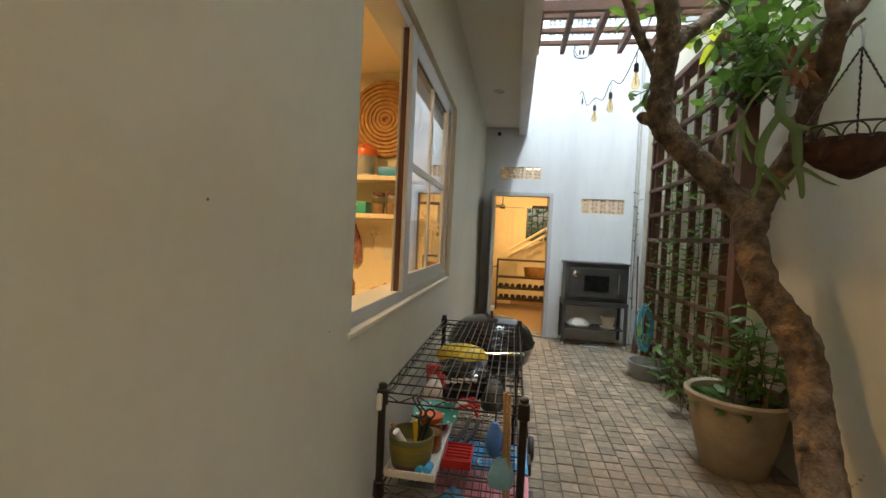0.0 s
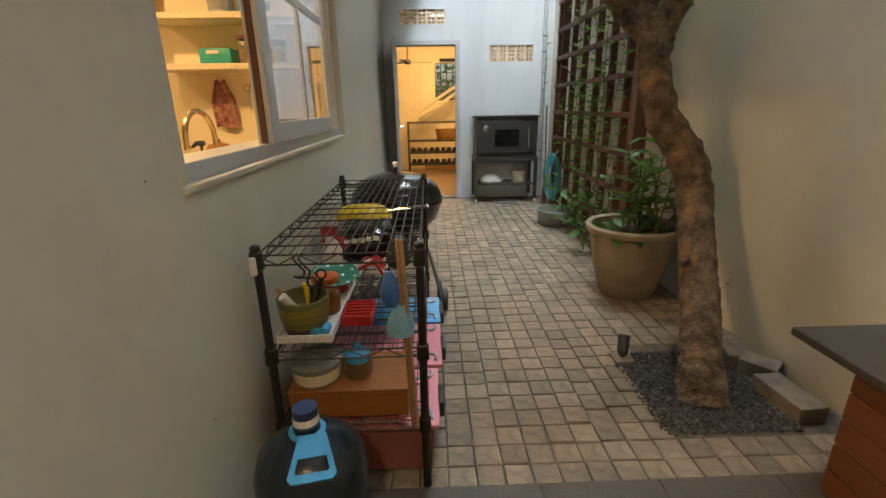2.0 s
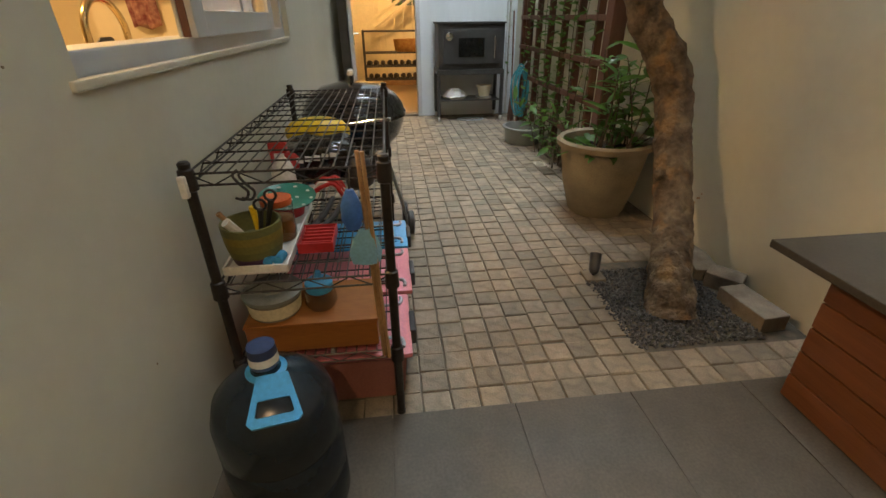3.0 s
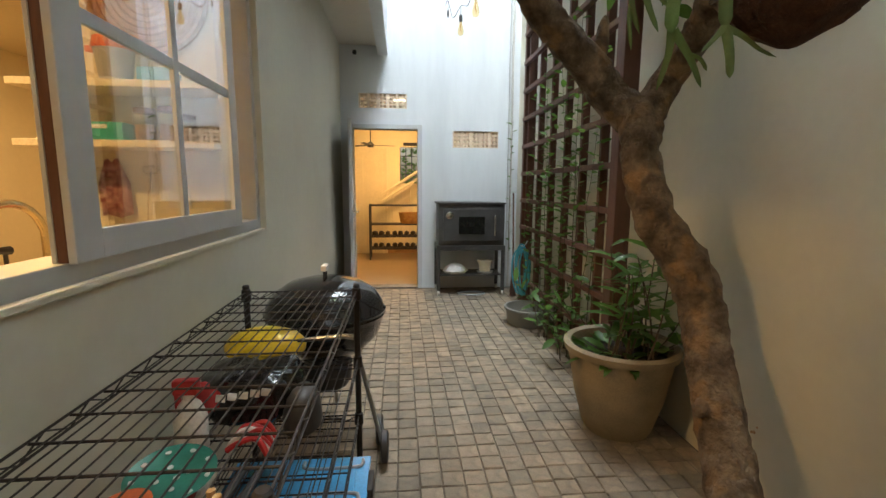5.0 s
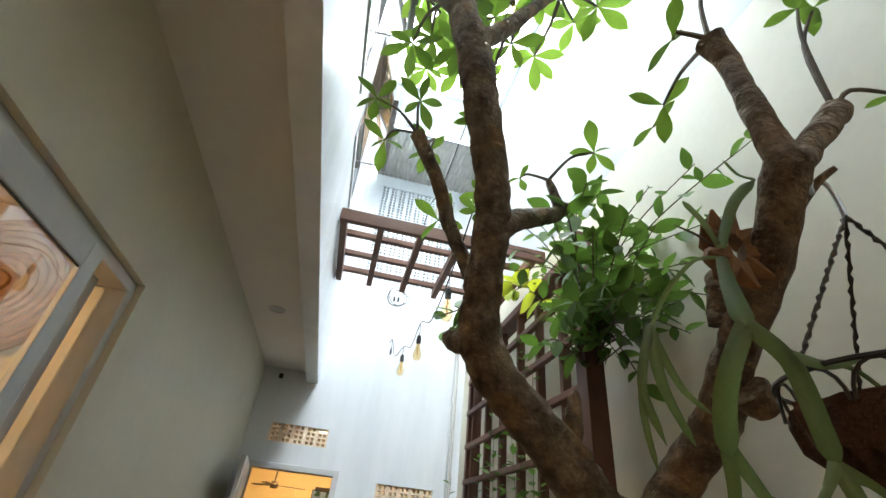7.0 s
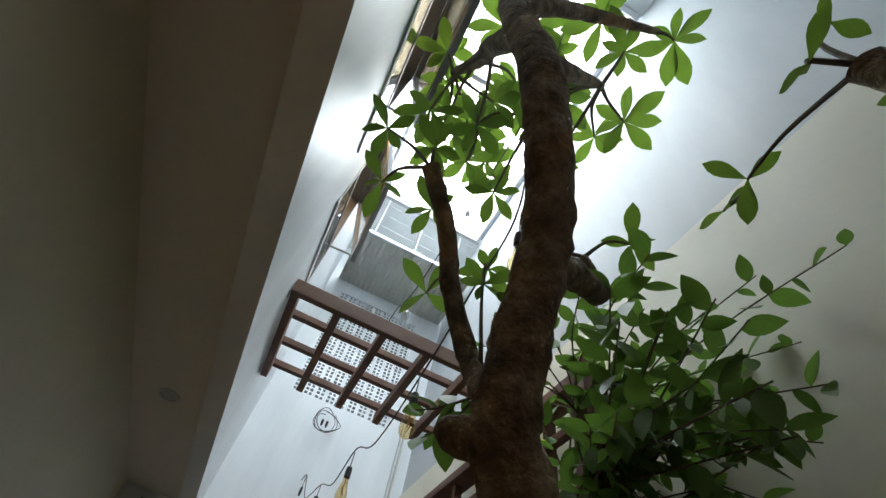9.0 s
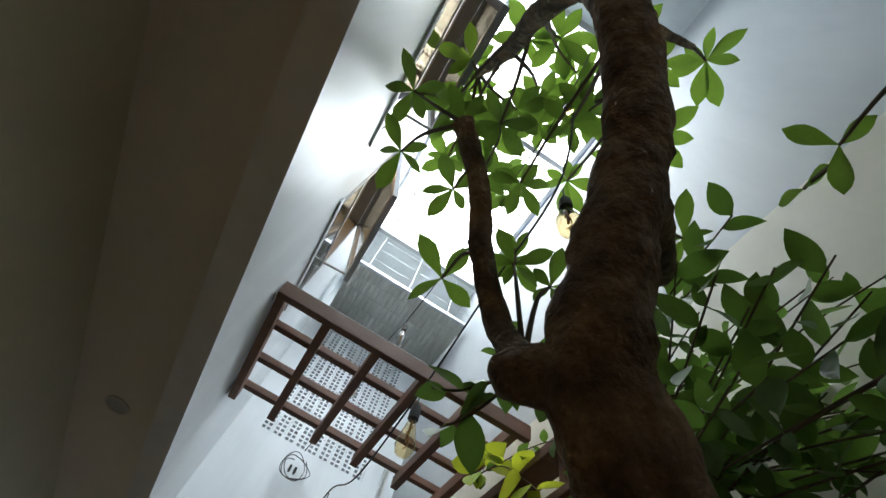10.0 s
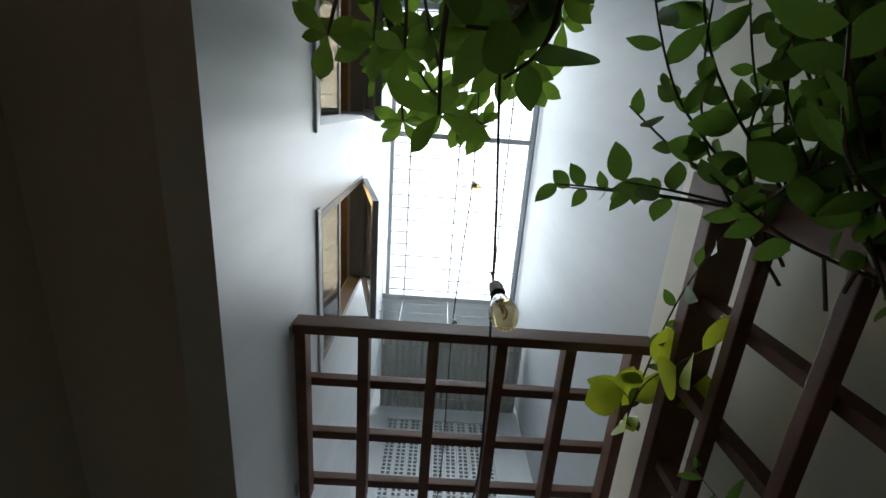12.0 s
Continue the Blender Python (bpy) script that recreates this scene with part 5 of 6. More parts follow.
for k in range(60):
    a, r = random.random() * 6.28, random.uniform(0.005, 0.05)
    tube(bm, [(2.25, 6.5, 0.46), (2.24 + r * math.cos(a), 6.44 + 1.2 * r * math.sin(a), 0.005)], [0.003, 0.0015], 4)
part("bristles", bm, WOOD, br, "brown twig bristles")

# ---- oven on a stand ----
ov = thing("oven", (1.72, 6.72, 0), "black steel outdoor oven on a wheeled stand", "oven")
OX0, OX1, OY0, OY1 = 1.315, 2.15, 6.52, 6.95
bm = bmesh.new()
rbox(bm, OX0 + 0.02, OX1 - 0.01, OY0 + 0.02, OY1, 0.62, 1.12, 0.008)
body = part("body", bm, IRON, ov, smooth=True)
bm = bmesh.new()
rbox(bm, OX0, OX1, OY0, OY1 + 0.01, 1.12, 1.14, 0.004)
part("top_plate", bm, IRON, ov)
bm = bmesh.new()
rbox(bm, OX0 + 0.075, OX1 - 0.07, OY0 - 0.006, OY0 + 0.019, 0.68, 1.065, 0.006)
door = part("oven_door", bm, IRON, ov)
bm = bmesh.new()
rbox(bm, OX0 + 0.26, OX1 - 0.26, OY0 - 0.012, OY0 - 0.007, 0.76, 0.97, 0.002)
part("glass", bm, DARKGLASS, door, "dark glass window")
bm = bmesh.new()
tube(bm, [(OX1 - 0.14, OY0 - 0.01, 0.73), (OX1 - 0.14, OY0 - 0.045, 0.75), (OX1 - 0.14, OY0 - 0.045, 0.98), (OX1 - 0.14, OY0 - 0.01, 1.0)], 0.011, 8)
part("handle", bm, CHROME, door, "chrome bar handle", smooth=True)
bm = bmesh.new()
lathe(bm, [(0, 0.0), (0.042, 0.0), (0.045, 0.008), (0.038, 0.012), (0, 0.012)], 0, 0, 0, 24)
bm.transform(pose(OX0 + 0.15, OY0 - 0.007, 0.985, 90))
part("thermometer", bm, CHROME, door, "round chrome dial", smooth=True)
bm = bmesh.new()
rbox(bm, OX0, OX1, OY0, OY1, 0.56, 0.618, 0.005)
part("stand_frame", bm, IRON, ov)
for x in (OX0 + 0.02, OX1 - 0.02):
    for y in (OY0 + 0.025, OY1 - 0.03):
        bm = bmesh.new()
        rbox(bm, x - 0.02, x + 0.02, y - 0.02, y + 0.02, 0.06, 0.56, 0.003)
        leg = part("leg", bm, IRON, ov)
        bm = bmesh.new()
        lathe(bm, [(0, -0.012), (0.026, -0.012), (0.03, -0.006), (0.03, 0.006), (0.026, 0.012), (0, 0.012)], 0, 0, 0, 16)
        bm.transform(pose(x, y, 0.03, 0, 90, 0))
        part("wheel", bm, WHITEP, leg, "small white castor", smooth=True)
for k in range(7):
    y = OY0 + 0.04 + k * 0.055
    bm = bmesh.new()
    rbox(bm, OX0 + 0.041, OX1 - 0.041, y - 0.012, y + 0.012, 0.245, 0.262, 0.002)
    part("shelf_slat", bm, IRON, ov)
fp = thing("flower_pot", (1.93, 6.66, 0.262), "small cream flower pot on a saucer", "pot")
bm = bmesh.new()
lathe(bm, [(0, 0.022), (0.065, 0.022), (0.085, 0.13), (0.095, 0.132), (0.095, 0.155), (0.082, 0.155), (0.07, 0.05), (0, 0.045)], 1.93, 6.66, 0.262, 28)
part("body", bm, CREAM, fp, smooth=True)
bm = bmesh.new()
lathe(bm, [(0, 0.001), (0.09, 0.001), (0.105, 0.02), (0.1, 0.021), (0.085, 0.008), (0, 0.008)], 1.93, 6.66, 0.262, 28)
part("saucer", bm, WHITEP, fp, smooth=True)
bm = bmesh.new()
lathe(bm, [(0, 0), (0.10, 0.0), (0.12, 0.03), (0.09, 0.08), (0.05, 0.12), (0.0, 0.13)], 1.55, 6.65, 0.263, 26, 1.2, 0.9, 0.5)
tagged(link("plastic_bag", bm, WHITEP, True), "crumpled white plastic bag on the oven stand", "bag")
bm = bmesh.new()
tube(bm, [(1.75 + 0.17 * math.cos(a * 0.5), 6.6 + 0.09 * math.sin(a * 0.5), 0.011) for a in range(18)], 0.009, 6, 2)
tagged(link("cable", bm, ALU, True), "grey cable coiled on the paving", "cable")

# ---- kettle grill ----
kg = thing("kettle_grill", (0.50, 3.52, 0), "black kettle charcoal grill with lid on tripod legs", "grill")
GC = (0.50, 3.52, 0.0)
bm = bmesh.new()
lathe(bm, [(0.0, 0.45), (0.1, 0.46), (0.2, 0.51), (0.265, 0.58), (0.29, 0.655), (0.297, 0.68), (0.303, 0.685), (0.303, 0.694), (0.285, 0.694)], *GC, 44)
part("bowl", bm, ENAMEL, kg, smooth=True)
bm = bmesh.new()
lathe(bm, [(0.302, 0.694), (0.304, 0.705), (0.295, 0.712), (0.285, 0.75), (0.25, 0.80), (0.18, 0.845), (0.09, 0.868), (0.0, 0.873)], *GC, 44)
lid = part("lid", bm, ENAMEL, kg, smooth=True)
bm = bmesh.new()
rbox(bm, 0.485, 0.515, 3.48, 3.56, 0.905, 0.935, 0.008)
part("lid_handle", bm, WHITEP, lid, "pale wooden lid handle")
for y in (3.495, 3.545):
    bm = bmesh.new()
    tube(bm, [(0.50, y, 0.865), (0.50, y, 0.908)], 0.007, 8)
    part("handle_bracket", bm, RUBBER, lid)
bm = bmesh.new()
lathe(bm, [(0.0, 0.0), (0.03, 0.0), (0.03, 0.006), (0.0, 0.007)], 0, 0, 0, 18)
bm.transform(pose(0.62, 3.42, 0.826, 15, 28, 0))
part("damper", bm, CHROME, lid, "chrome vent disc")
bm = bmesh.new()
lathe(bm, [(0.0, 0.30), (0.10, 0.30), (0.12, 0.33), (0.125, 0.42), (0.12, 0.44), (0.0, 0.44)], *GC, 28)
part("ash_catcher", bm, IRON, kg, "dark ash can under the bowl", smooth=True)
for k, a in enumerate((-0.5, 1.6, 3.7)):
    f = Vector((0.50 + 0.33 * math.cos(a), 3.52 + 0.33 * math.sin(a), 0.02))
    f.x = max(f.x, 0.19)
    bm = bmesh.new()
    tube(bm, [(0.50 + 0.18 * math.cos(a), 3.52 + 0.18 * math.sin(a), 0.52), f], 0.011, 8)
    leg = part("leg", bm, ALU, kg, "brushed metal leg")
for y in (3.28, 3.44):
    bm = bmesh.new()
    lathe(bm, [(0, -0.018), (0.06, -0.018), (0.075, -0.012), (0.075, 0.012), (0.06, 0.018), (0, 0.018)], 0, 0, 0, 24)
    bm.transform(pose(0.80 - (y - 3.28) * 0.2, y, 0.076, 0, 90, 0))
    part("wheel", bm, RUBBER, kg, "black plastic wheel", smooth=True)
bm = bmesh.new()
tube(bm, [(0.80, 3.26, 0.076), (0.77, 3.46, 0.076)], 0.006, 6)
part("axle", bm, ALU, kg)

# ---- wire shelving rack ----
RACK_FROM = set(bpy.data.objects)
rk = thing("wire_rack", (0.43, 2.5, 0), "dark bronze wire shelving rack standing by the wall", "rack")
RX0, RX1, RY0, RY1 = 0.21, 0.685, 1.90, 3.255
for x in (RX0, RX1):
    for y in (RY0, RY1):
        bm = bmesh.new()
        tube(bm, [(x, y, 0.012), (x, y, 0.884)], 0.0135, 12)
        lathe(bm, [(0, 0.884), (0.0145, 0.884), (0.0155, 0.894), (0.011, 0.899), (0, 0.9)], x, y, 0, 12)
        lathe(bm, [(0, 0.0), (0.015, 0.0), (0.015, 0.012), (0, 0.012)], x, y, 0, 12)
        part("post", bm, BLACKWIRE, rk, smooth=True)
        for z in (0.868, 0.55, 0.275):
            bm = bmesh.new()
            lathe(bm, [(0.013, -0.035), (0.021, -0.03), (0.019, 0.02), (0.013, 0.024)], x, y, z - 0.01, 14)
            part("collar", bm, BLACKWIRE, rk, smooth=True)


def wire_shelf(z):
    bm = bmesh.new()
    for zz in (z, z - 0.03):
        for x in (RX0, RX1):
            tube(bm, [(x, RY0, zz), (x, RY1, zz)], 0.0032, 6)
        for y in (RY0, RY1):
            tube(bm, [(RX0, y, zz), (RX1, y, zz)], 0.0032, 6)
    sh = part("shelf_frame", bm, BLACKWIRE, rk)
    bm = bmesh.new()
    n = 22
    for x in (RX0, RX1):
        tube(bm, [(x, RY0 + (RY1 - RY0) * i / n, z - 0.03 * (i % 2)) for i in range(n + 1)], 0.0022, 5)
    for y in (RY0, RY1):
        tube(bm, [(RX0 + (RX1 - RX0) * i / 8, y, z - 0.03 * (i % 2)) for i in range(9)], 0.0022, 5)
    part("truss", bm, BLACKWIRE, sh)
    for i in range(1, 13):
        y = RY0 + (RY1 - RY0) * i / 13
        bm = bmesh.new()
        tube(bm, [(RX0, y, z - 0.004), (RX1, y, z - 0.004)], 0.003, 6)
        part("wire", bm, BLACKWIRE, sh)
    for i in range(1, 15):
        x = RX0 + (RX1 - RX0) * i / 15
        bm = bmesh.new()
        tube(bm, [(x, RY0, z + 0.001), (x, RY1, z + 0.001)], 0.0021, 6)
        part("wire", bm, BLACKWIRE, sh)


for z in (0.868, 0.55, 0.275):
    wire_shelf(z)


def crate(x0, x1, y0, y1, z0, z1, body, lidm, label, name="storage_crate"):
    t = thing(name, ((x0 + x1) / 2, (y0 + y1) / 2, z0), label, "crate", "crates in the rack")
    bm = bmesh.new()
    vs = quad_box(bm, x0 + 0.02, x1 - 0.02, y0 + 0.02, y1 - 0.02, z0, z1 - 0.02)
    for v in vs[:4]:
        v.co.x += 0.015 if v.co.x < (x0 + x1) / 2 else -0.015
        v.co.y += 0.015 if v.co.y < (y0 + y1) / 2 else -0.015
    bmesh.ops.bevel(bm, geom=bm.edges[:], offset=0.012, segments=3, affect="EDGES")
    part("body", bm, body, t, smooth=True)
    bm = bmesh.new()
    rbox(bm, x0, x1, y0, y1, z1 - 0.02, z1, 0.008)
    rbox(bm, x0 + 0.05, x1 - 0.05, y0 + 0.05, y1 - 0.05, z1 - 0.004, z1 + 0.004, 0.003)
    part("lid", bm, lidm, t, smooth=True)
    for yy in (y0 + (y1 - y0) * 0.5,):
        bm = bmesh.new()
        rbox(bm, x1 - 0.004, x1 + 0.018, yy - 0.06, yy + 0.06, z1 - 0.06, z1 + 0.002, 0.006)
        part("latch", bm, RUBBER, t, "black clip latch")
    for yy, s in ((y0 + 0.03, 1), (y1 - 0.03, -1)):
        bm = bmesh.new()
        tube(bm, [(x1 - 0.26, yy, z1 + 0.004), (x1 - 0.24, yy + s * 0.05, z1 + 0.006), (x1 - 0.06, yy + s * 0.05, z1 + 0.006), (x1 - 0.03, yy + s * 0.03, z1 + 0.006), (x1 - 0.03, yy, z1 + 0.004)], 0.007, 8, 4)
        part("handle", bm, HANDLEGREY, t, "grey swing handle", smooth=True)


# Dull pink: see-through body and the shade under the shelf in one colour.
PINKFILM_SHADED = mat("pink_film_shaded", (0.30, 0.12, 0.10), 0.45, 0, (0.24, 0.09, 0.08), 5, 0.6)
crate(0.225, 0.735, 1.93, 2.285, 0.002, 0.226, PINKFILM_SHADED, PINK, "pink plastic storage crate under the wire shelf")
crate(0.225, 0.755, 2.305, 2.68, 0.002, 0.228, PINK, PINK, "pink plastic storage crate with grey handles under the shelf")
crate(0.225, 0.757, 2.70, 3.01, 0.002, 0.226, BLUE, BLUE, "bright blue lidded plastic crate under the shelf")
bm = bmesh.new()
rbox(bm, 0.235, 0.63, 1.925, 2.16, 0.279, 0.372, 0.004)
bx = thing("wooden_box", (0.43, 2.04, 0.279), "orange-brown wooden box on the wire shelf", "box")
part("body", bm, BOXWOOD, bx)
bm = bmesh.new()
rbox(bm, 0.232, 0.633, 1.922, 2.163, 0.373, 0.383, 0.003)
part("lid", bm, BOXWOOD, bx)
tbx = thing("clear_tub", (0.315, 2.005, 0.383), "round clear plastic tub with a pale label", "tub")
bm = bmesh.new()
lathe(bm, [(0, 0.002), (0.072, 0.002), (0.082, 0.07), (0.085, 0.075)], 0.315, 2.005, 0.384, 28)
part("body", bm, mat("smoky_plastic", (0.30, 0.27, 0.23), 0.25, 0, (0.22, 0.2, 0.17), 6, 0.5), tbx, smooth=True)
bm = bmesh.new()
lathe(bm, [(0.0, 0.082), (0.03, 0.082), (0.034, 0.078), (0.082, 0.082), (0.09, 0.078), (0.088, 0.066)], 0.315, 2.005, 0.384, 28)
part("lid", bm, TUBGREY, tbx, smooth=True)
bm = bmesh.new()
lathe(bm, [(0.0775, 0.012), (0.0825, 0.055)], 0.315, 2.005, 0.384, 28)
part("label_band", bm, CREAM, tbx, smooth=True)
jr = thing("squeeze_jar", (0.455, 2.015, 0.383), "small clear jar with a blue cap", "jar")
bm = bmesh.new()
lathe(bm, [(0, 0.002), (0.042, 0.002), (0.05, 0.02), (0.046, 0.06), (0.036, 0.068)], 0.455, 2.015, 0.384, 22)
part("body", bm, CLEAR, jr, smooth=True)
bm = bmesh.new()
lathe(bm, [(0.042, 0.062), (0.043, 0.09), (0.03, 0.1), (0.012, 0.105), (0.01, 0.125), (0, 0.127)], 0.455, 2.015, 0.384, 22)
part("cap", bm, BLUE, jr, smooth=True)

# things on the middle shelf
ZM = 0.556
bm = bmesh.new()
rbox(bm, 0.215, 0.395, 1.935, 2.42, ZM, ZM + 0.012, 0.005)
for a in ((0.215, 0.223, 1.935, 2.42), (0.387, 0.395, 1.935, 2.42), (0.223, 0.387, 1.935, 1.943), (0.223, 0.387, 2.412, 2.42)):
    rbox(bm, *a, ZM + 0.010, ZM + 0.028, 0.003)
tagged(link("tray", bm, WHITEP), "white plastic tray on the middle wire shelf", "tray")
bw = thing("utensil_bowl", (0.292, 2.02, ZM + 0.013), "striped green clay bowl holding kitchen tools", "bowl")
STRIPES = [mat("glaze_" + n, c, 0.45) for n, c in (("purple", (0.085, 0.035, 0.085)), ("olive", (0.15, 0.145, 0.035)), ("ochre", (0.20, 0.18, 0.04)), ("mustard", (0.25, 0.20, 0.035)), ("green", (0.15, 0.155, 0.055)))]
prof = [(0.066, 0.0), (0.073, 0.024), (0.078, 0.048), (0.081, 0.072), (0.083, 0.096), (0.084, 0.118)]
for k in range(5):
    bm = bmesh.new()
    lathe(bm, ([(0, 0.0)] if k == 0 else []) + [prof[k], prof[k + 1]] + ([(0.078, 0.119), (0.072, 0.06), (0, 0.05)] if k == 4 else []), 0.292, 2.02, ZM + 0.013, 30)
    part("stripe", bm, STRIPES[k], bw, smooth=True)
for (dx, dy, tx, ty, h, m, r) in ((-0.02, 0, -0.07, -0.03, 0.17, ROPEM, 0.008), (0.0, -0.02, -0.045, -0.06, 0.155, WHITEP, 0.014), (0.015, 0.01, 0.01, 0.01, 0.17, YELLOW, 0.010), (0.03, 0.02, 0.06, 0.03, 0.18, RUBBER, 0.009), (0.02, -0.01, 0.045, -0.03, 0.175, RUBBER, 0.008)):
    bm = bmesh.new()
    a = Vector((0.292 + dx, 2.02 + dy, ZM + 0.07))
    b = Vector((0.292 + tx, 2.02 + ty, ZM + h))
    tube(bm, [a, (a + b) / 2, b], [r * 0.7, r * 0.8, r], 8, 3)
    if m is RUBBER:
        tube(bm, [b + Vector((0.016 * math.cos(q), 0, 0.016 * math.sin(q) + 0.014)) for q in [i * math.pi / 6 for i in range(12)]], 0.004, 6, 1, 0, True)
    tagged(link("kitchen_tool", bm, m, True), "kitchen tool handle standing in the striped bowl", "utensil", "tools in the bowl")
jo = thing("snack_jar", (0.338, 2.145, ZM + 0.013), "clear jar of brown grains with an orange lid", "jar")
bm = bmesh.new()
lathe(bm, [(0, 0.001), (0.044, 0.001), (0.048, 0.01), (0.048, 0.12), (0.042, 0.13)], 0.338, 2.145, ZM + 0.013, 24)
part("glass", bm, CLEAR, jo, smooth=True)
bm = bmesh.new()
lathe(bm, [(0, 0.004), (0.044, 0.004), (0.045, 0.07), (0, 0.075)], 0.338, 2.145, ZM + 0.013, 24)
part("grains", bm, BOXWOOD, jo, "brown grains")
bm = bmesh.new()
lathe(bm, [(0.047, 0.118), (0.048, 0.138), (0, 0.141)], 0.338, 2.145, ZM + 0.013, 24)
part("lid", bm, ORANGE, jo, smooth=True)
for k in range(2):
    bm = bmesh.new()
    tube(bm, [(0.335 + 0.029 * k, 1.955, ZM + 0.028), (0.34 + 0.029 * k, 2.0, ZM + 0.028)], [0.014, 0.014], 10)
    tagged(link("bag_roll", bm, BLUE, True), "small blue roll of bags on the tray", "roll", "blue rolls")
pl = thing("plate", (0.325, 2.345, ZM + 0.03), "green enamel plate with white dots", "plate")
bm = bmesh.new()
lathe(bm, [(0, 0.0), (0.07, 0.0), (0.115, 0.022), (0.118, 0.026), (0.07, 0.006), (0, 0.006)], 0, 0, 0, 32)
PM = pose(0.325, 2.345, ZM + 0.062, 8, 4, 0) @ Matrix.Scale(0.85, 4)
bm.transform(PM)
part("body", bm, GREENP, pl, smooth=True)
spots_at = [(0.012, 0, 0.0085), (0.042, 0.6, 0.0085), (0.045, 2.1, 0.0085), (0.04, 3.6, 0.0085), (0.045, 5.1, 0.0085)]
spots_at += [(0.098, k * 0.7, 0.0205) for k in range(9)]
for r, a, z in spots_at:
    bm = bmesh.new()
    lathe(bm, [(0, z), (0.0085, z - 0.0005), (0.0085, z - 0.003)], r * math.cos(a), r * math.sin(a), 0, 10)
    bm.transform(PM)
    part("dot", bm, WHITEP, pl)
bm = bmesh.new()
lathe(bm, [(0, 0.0), (0.05, 0.0), (0.06, 0.043), (0.056, 0.043), (0.046, 0.006), (0, 0.006)], 0.325, 2.345, ZM + 0.013, 20)
tagged(link("bowl", bm, RED, True), "red plastic bowl under the green plate", "bowl")
sp = thing("spray_bottle", (0.275, 2.56, ZM), "white spray bottle with a red trigger head", "bottle")
bm = bmesh.new()
lathe(bm, [(0, 0.001), (0.042, 0.001), (0.045, 0.02), (0.045, 0.11), (0.03, 0.15), (0.014, 0.165), (0.014, 0.18)], 0.275, 2.56, ZM, 22)
part("body", bm, WHITEP, sp, smooth=True)
bm = bmesh.new()
rbox(bm, 0.235, 0.305, 2.545, 2.575, ZM + 0.18, ZM + 0.225, 0.008)
rbox(bm, 0.238, 0.25, 2.55, 2.57, ZM + 0.135, ZM + 0.185, 0.004)
part("trigger", bm, RED, sp)
for (x, y, z, sx, sy, h, m, label) in ((0.36, 3.0, ZM, 0.13, 0.09, 0.14, IRON, "dark oval pot at the end of the shelf"), (0.36, 3.0, ZM + 0.141, 0.15, 0.105, 0.085, YELLOW, "yellow plastic oval cover lying on a pot"),                                   (0.56, 2.70, ZM, 0.06, 0.09, 0.13, IRON, "dark metal pot at the shelf edge")):
    bm = bmesh.new()
    lathe(bm, [(0, 0.0), (1.0, 0.0), (1.02, 0.02), (0.98, h * 0.45), (0.8, h * 0.78), (0.5, h * 0.95), (0, h)], 0, 0, 0, 30, sx, sy, 0.02)
    bm.transform(pose(x, y, z))
    tagged(link("cover", bm, m, True), label, "cover")
cb = thing("charcoal_bag", (0.38, 2.75, ZM), "crumpled glossy black charcoal bag with a red corner", "bag")


def crumpled(bm, cx, cy, cz, sx, sy, sz, seed, n=26, rows=14):
    """A slack, dented sack: a rounded block pushed in and out."""
    grid = []
    for i in range(rows + 1):
        v = math.pi * i / rows
        ring = []
        for k in range(n):
            u = 2 * math.pi * k / n
            d = Vector((math.cos(u) * math.sin(v), math.sin(u) * math.sin(v), math.cos(v)))
            d = Vector([math.copysign(abs(c) ** 0.6, c) for c in d])
            f = 1 + 0.22 * noise.noise(d * 2.2 + Vector((seed, 0, 0))) + 0.1 * noise.noise(d * 6 + Vector((0, seed, 0)))
            ring.append(bm.verts.new((cx + sx * d.x * f, cy + sy * d.y * f, max(cz - sz, cz + sz * d.z * f))))
        grid.append(ring)
    for a, b in zip(grid, grid[1:]):
        for k in range(n):
            bm.faces.new((a[k], a[(k + 1) % n], b[(k + 1) % n], b[k]))


bm = bmesh.new()
crumpled(bm, 0.40, 2.77, ZM + 0.095, 0.15, 0.13, 0.092, 3.1)
bmesh.ops.remove_doubles(bm, verts=bm.verts[:], dist=0.0005)
part("sack", bm, ENAMEL, cb, smooth=True)
bm = bmesh.new()
crumpled(bm, 0.285, 2.665, ZM + 0.115, 0.045, 0.032, 0.045, 7.7, 16, 10)
bmesh.ops.remove_doubles(bm, verts=bm.verts[:], dist=0.0005)
part("corner", bm, RED, cb, "red corner", smooth=True)
for k in range(5):
    bm = bmesh.new()
    rbox(bm, -0.014, 0.014, -0.004, 0.004, -0.011, 0.011, 0.002, pose(0.33 + 0.034 * k, 2.636 + 0.002 * (k % 2), ZM + 0.125 + 0.004 * k, -12, 6, 0))
    part("print", bm, WHITEP, cb)
bm = bmesh.new()
tube(bm, [(0.50, 2.93, ZM + 0.2), (0.66, 2.88, ZM + 0.23), (0.71, 2.87, ZM + 0.23)], [0.008, 0.009, 0.011], 8, 3)
tagged(link("steel_handle", bm, CHROME, True), "steel tool handle sticking out of the rack", "tool")
cl = thing("cloth", (0.44, 2.55, ZM), "red and white striped folded cloth on the shelf", "cloth")
for k in range(7):
    bm = bmesh.new()
    tube(bm, [(0.39, 2.51 + 0.016 * k, ZM + 0.03), (0.42, 2.51 + 0.016 * k, ZM + 0.05 + 0.012 * math.sin(k * 1.7)), (0.47, 2.515 + 0.015 * k, ZM + 0.05 + 0.01 * math.cos(k * 2.1)), (0.50, 2.51 + 0.016 * k, ZM + 0.012)], 0.0085, 6, 4, 0.2)
    part("stripe", bm, WHITEP if k % 3 == 1 else RED, cl, smooth=True)
